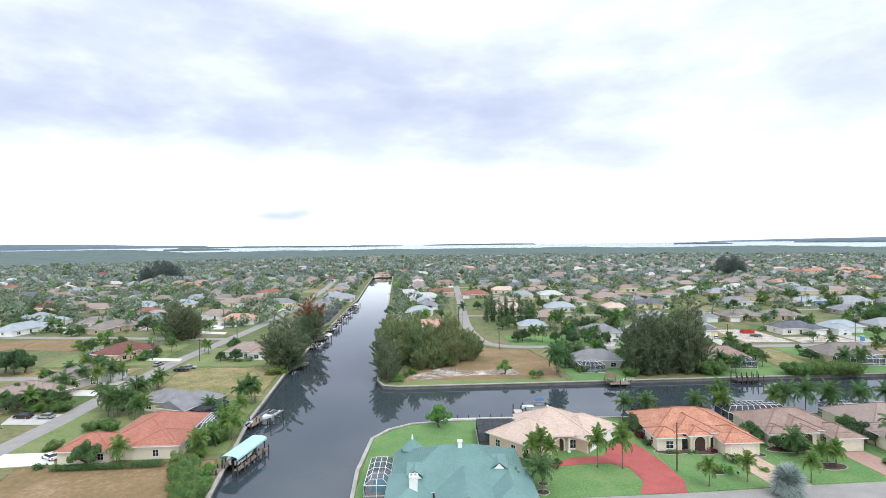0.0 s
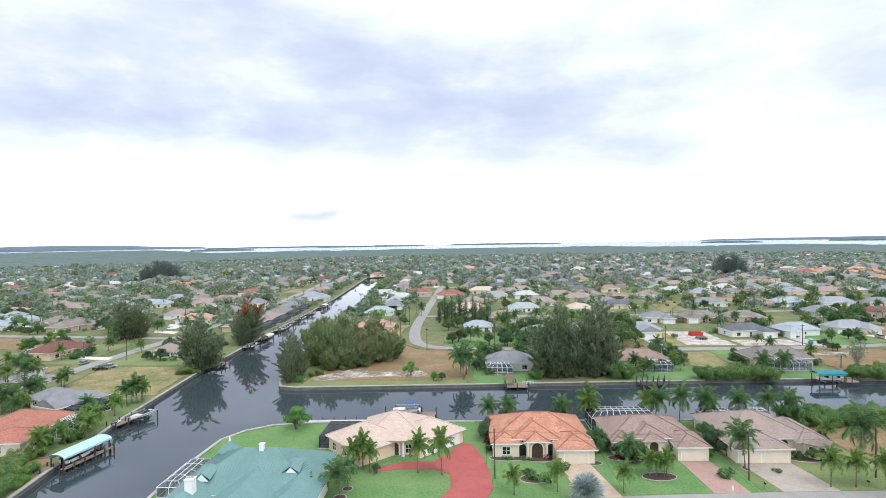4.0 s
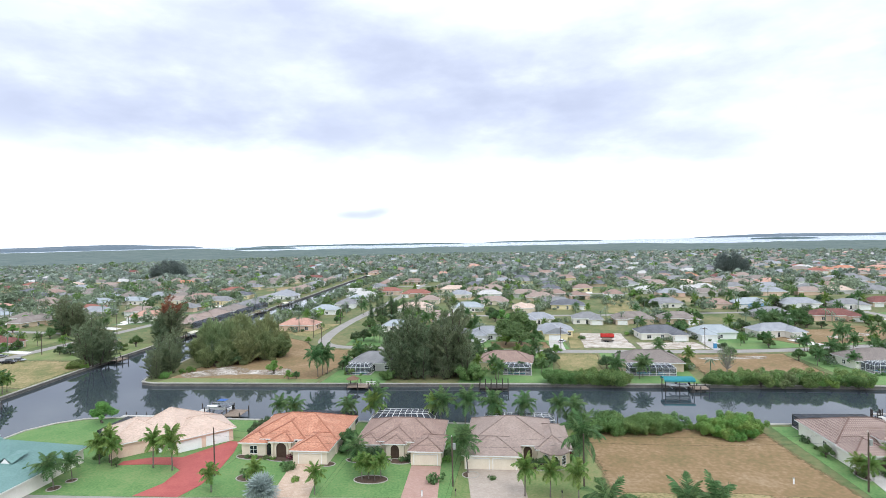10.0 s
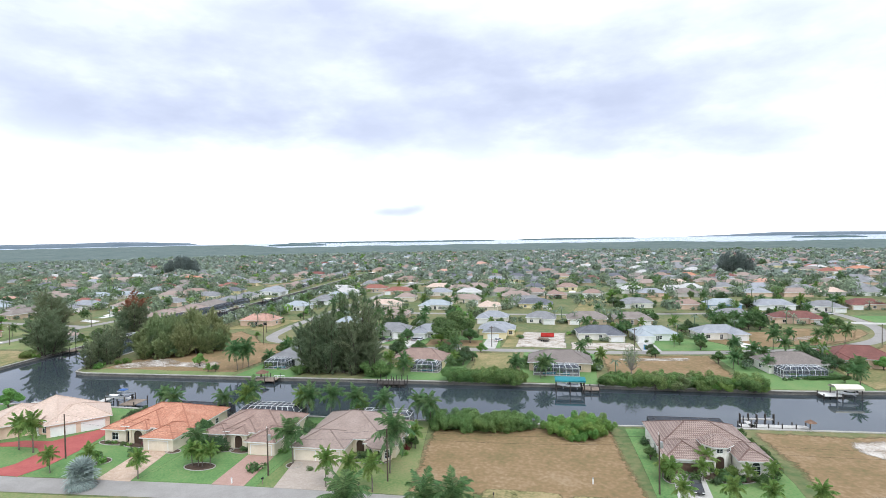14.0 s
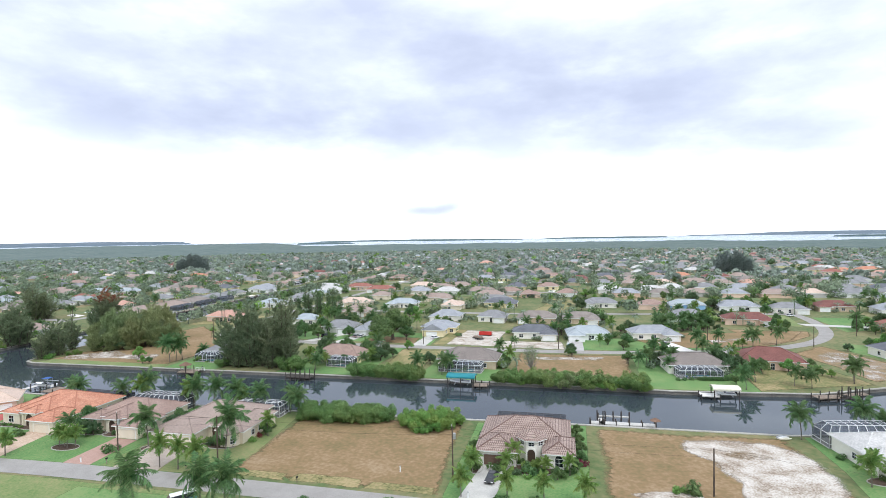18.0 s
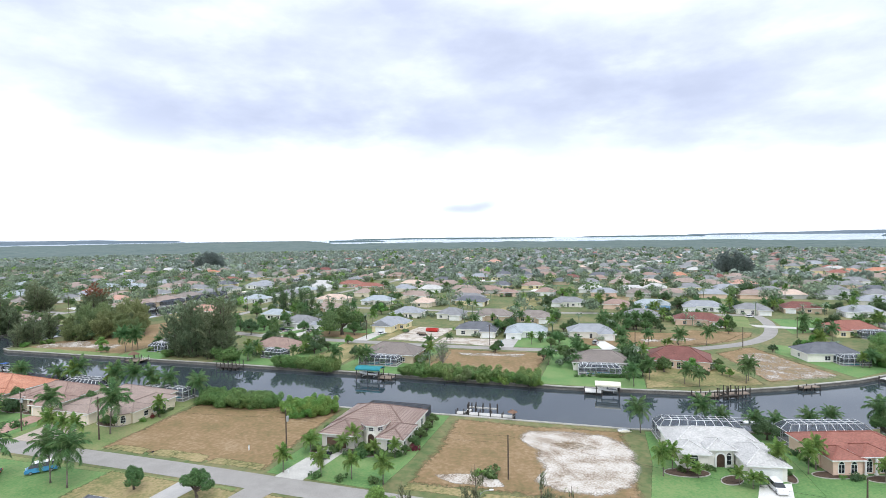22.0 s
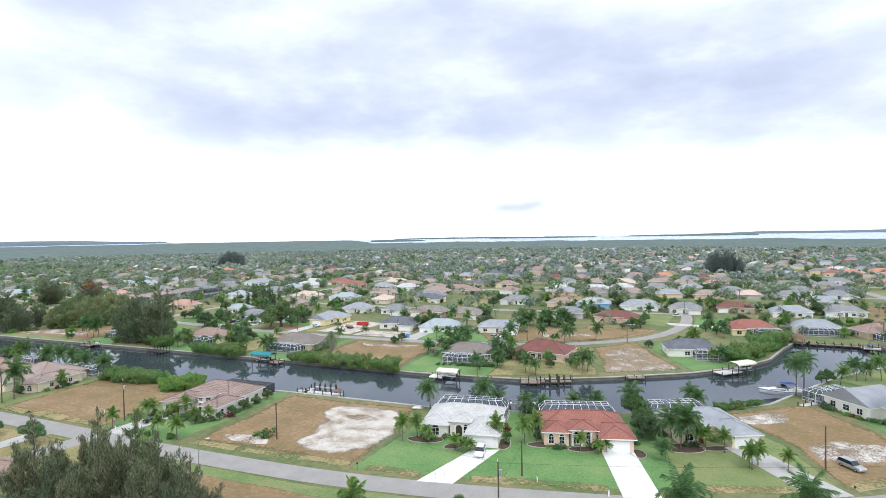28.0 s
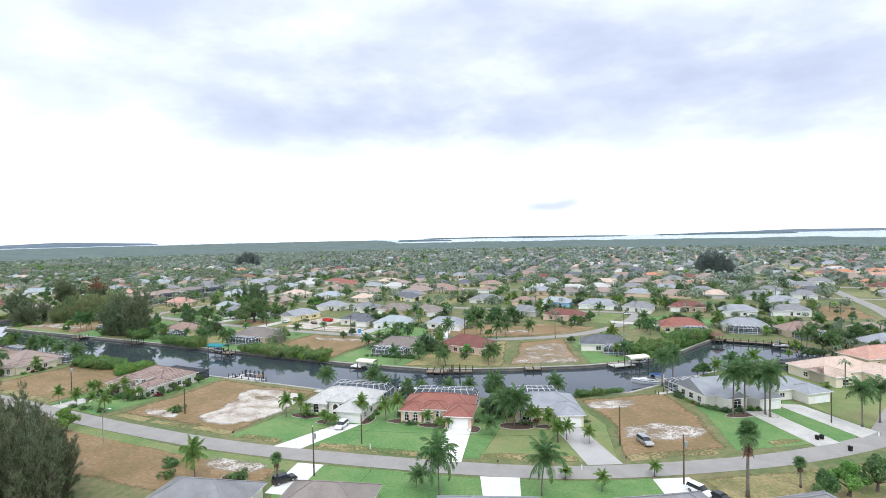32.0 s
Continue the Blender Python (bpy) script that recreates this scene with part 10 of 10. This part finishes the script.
# poles and wires
def pole(x, y, hgt, rig="", lean=0.0):
    ob = thing("utility_pole", "dark creosoted timber utility pole" + (" with a white transformer" if rig == "t" else " with a crossarm" if rig == "c" else " at the roadside"), "utility pole", x, y, 0, 2)
    part("shaft", Mesh().tube([(0, 0, -0.3), (lean, 0, hgt)], [0.17, 0.12], 8), M["pole"], ob)
    if rig == "t":
        part("transformer", Mesh(pose(0.4, 0, hgt - 2.4)).tube([(0, 0, 0), (0, 0, 1.1)], [0.3, 0.3], 10), M["metal"], ob, "pale transformer can")
        part("bracket", Mesh().box(0.05, 0.4, -0.05, 0.05, hgt - 1.9, hgt - 1.8), M["metal"], ob)
        part("insulator", Mesh(pose(-0.1, 0, hgt)).tube([(0, 0, 0), (0, 0, 0.4)], [0.06, 0.04], 6), M["white"], ob)
    elif rig == "c":
        part("crossarm", Mesh().box(-1.0, 1.0, -0.06, 0.06, hgt - 0.7, hgt - 0.55), M["pole"], ob)
        for a in (-0.9, 0.0, 0.9):
            part("insulator", Mesh(pose(a, 0, hgt - 0.55)).tube([(0, 0, 0), (0, 0, 0.22)], [0.05, 0.03], 6), M["white"], ob)
    return ob


LINE = [(48.5, 108.2, 10), (97.6, 108.4, 9.6), (122.4, 110, 10.4), (173.2, 113.5, 11.0), (220.4, 119.2, 8.8)]
for i, (x, y, z) in enumerate(LINE):
    pole(x, y, z, ("", "t", "", "t", "")[i])
for x, y, z, rig in ((281.2, 105.0, 10.3, "t"), (280, 123, 7, ""), (335.2, 148, 9.1, ""), (349.7, 133.6, 9.9, "t"), (380.3, 184.8, 7.8, ""), (-87.6, 152.8, 10, "c"), (-101.3, 263, 11, "c"), (-97.5, 214, 9, "c"), (-92.8, 111.2, 10, "c"), (286.5, 262.5, 8.5, ""), (312.6, 290, 9.6, ""), (25, 230.1, 9.8, "c"), (10, 258, 10.4, "c"), (54.4, 240, 10, ""), (186.2, 239, 9, "c"), (128, 237.5, 9, "c"), (245, 252, 9, ""), (9.5, 300, 10, "c"), (8.5, 345, 10, "c"), (-108, 315, 10, "c"), (-116, 370, 10, "c")):
    pole(x, y, z, rig)

lamp = thing("street_lamp", "grey metal street lamp with a curved arm", "street lamp", 220.8, 96.4, 0, 24)
shaft = part("shaft", Mesh().tube([(0, 0, -0.3), (0, 0, 7.6)], [0.11, 0.07], 8), M["metal"], lamp)
part("arm", Mesh().tube([(0, 0, 7.5), (0.35, 0, 8.05), (0.9, 0, 8.35), (1.7, 0, 8.45)], [0.05, 0.045, 0.04, 0.035], 6), M["metal"], shaft)
part("lamp_head", Mesh().tube([(1.6, 0, 8.45), (1.8, 0, 8.46), (2.2, 0, 8.46), (2.35, 0, 8.44)], [0.06, 0.15, 0.16, 0.06], 8), M["white"], lamp, "pale lamp head")


def wire(a, b, sag=0.7, name="power_line"):
    n = 12
    p, q = Vector(a), Vector(b)
    pts = [p.lerp(q, i / n) - Vector((0, 0, sag * 4 * (i / n) * (1 - i / n))) for i in range(n + 1)]
    tagged(part(name, Mesh().tube(pts, [0.014] * (n + 1), 4), M["rubber"]), "thin black power line between poles", "power line")


for (x0, y0, z0), (x1, y1, z1) in zip(LINE, LINE[1:]):
    wire((x0, y0, z0 - 0.2), (x1, y1, z1 - 0.2))
    wire((x0, y0, z0 - 1.6), (x1, y1, z1 - 1.6))
wire((220.4, 119.2, 8.6), (281.2, 105, 10.1))
wire((281.2, 105, 10.1), (349.7, 133.6, 9.7))

# small roadside things
for x, y in ((92.4, 103.8), (161.6, 115.6), (177.4, 108.2), (264.6, 115.0), (266.4, 115.6), (283.5, 121.6), (297, 121), (330.4, 131.4), (362, 156.6), (388.6, 178.8), (390.4, 180)):
    s = thing("marker_post", "short white roadside marker post", "post", x, y, 0, 0)
    part("post", Mesh().box(-0.12, 0.12, -0.08, 0.08, 0, 1.1), M["white"], s)
    part("cap", Mesh().box(-0.15, 0.15, -0.11, 0.11, 1.1, 1.18), M["metal"], s)
for x, y in ((59.0, 104.6), (98.6, 104.6), (118, 105.8), (143.6, 106.2), (247.5, 113), (314, 125.5), (360, 154), (338, 139.4)):
    s = thing("mailbox", "dark mailbox on a post at the kerb", "mailbox", x, y, 0, 0)
    part("post", Mesh().box(-0.05, 0.05, -0.05, 0.05, 0, 1.05), M["wood"], s)
    part("box", Mesh().box(-0.11, 0.11, -0.26, 0.26, 1.05, 1.3), M["rubber"], s)


# mulched beds with pale edging
def bed(x, y, rx, ry, rot, label="dark mulched planting bed with a pale edging"):
    n = 22
    m = pose(x, y, 0, 0, 0, rot)
    ring = [m @ Vector((rx * math.cos(2 * math.pi * k / n), ry * math.sin(2 * math.pi * k / n), 0.045)) for k in range(n)]
    ob = thing("planting_bed", label, "flower bed", x, y, 0, rot)
    part("mulch", Mesh().add([(rx * math.cos(2 * math.pi * k / n), ry * math.sin(2 * math.pi * k / n), 0.05) for k in range(n)], [tuple(range(n))]), M["mulch"], ob)
    ed = Mesh()
    for k in range(n):
        a, b = 2 * math.pi * k / n, 2 * math.pi * (k + 1) / n
        ed.bar((rx * math.cos(a), ry * math.sin(a), 0.06), (rx * math.cos(b), ry * math.sin(b), 0.06), 0.18, 0.14)
    part("edging", ed, M["cap"], ob)


for x, y, rx, ry, r in ((81, 109.6, 3.4, 1.9, 4), (56.6, 108.2, 3.2, 2.0, 8), (20.2, 103.2, 1.0, 1.0, 0), (19.5, 99.7, 1.2, 1.2, 0), (52, 118.2, 4.2, 1.7, 3), (58.5, 117.6, 3.4, 1.5, 0), (69.6, 115.8, 1.8, 1.2, 0), (78, 118.6, 5.0, 1.7, 2), (84.8, 118.6, 2.6, 1.4, 0), (115.5, 118.6, 4.4, 1.7, 2), (100.6, 113.6, 1.7, 1.5, 0),
                         (187.4, 122.4, 5.0, 2.4, 4), (176.4, 120.4, 1.3, 2.2, 0), (253.6, 132.6, 4.4, 2.0, 14), (261.5, 131.6, 2.6, 1.6, 50), (271.6, 137, 1.6, 3.4, 12), (280.6, 140.0, 4.2, 1.7, 18), (288.8, 140.6, 3.2, 1.5, 20), (300.4, 142.8, 1.6, 2.4, 18), (309.4, 149.6, 4.6, 2.6, 20), (316.4, 152.4, 3.4, 1.4, 30), (360.6, 182.2, 5.0, 1.8, 40), (367.0, 184.4, 2.0, 1.6, 0), (266.8, 96.8, 3.0, 1.6, 10)):
    bed(x, y, rx, ry, r)
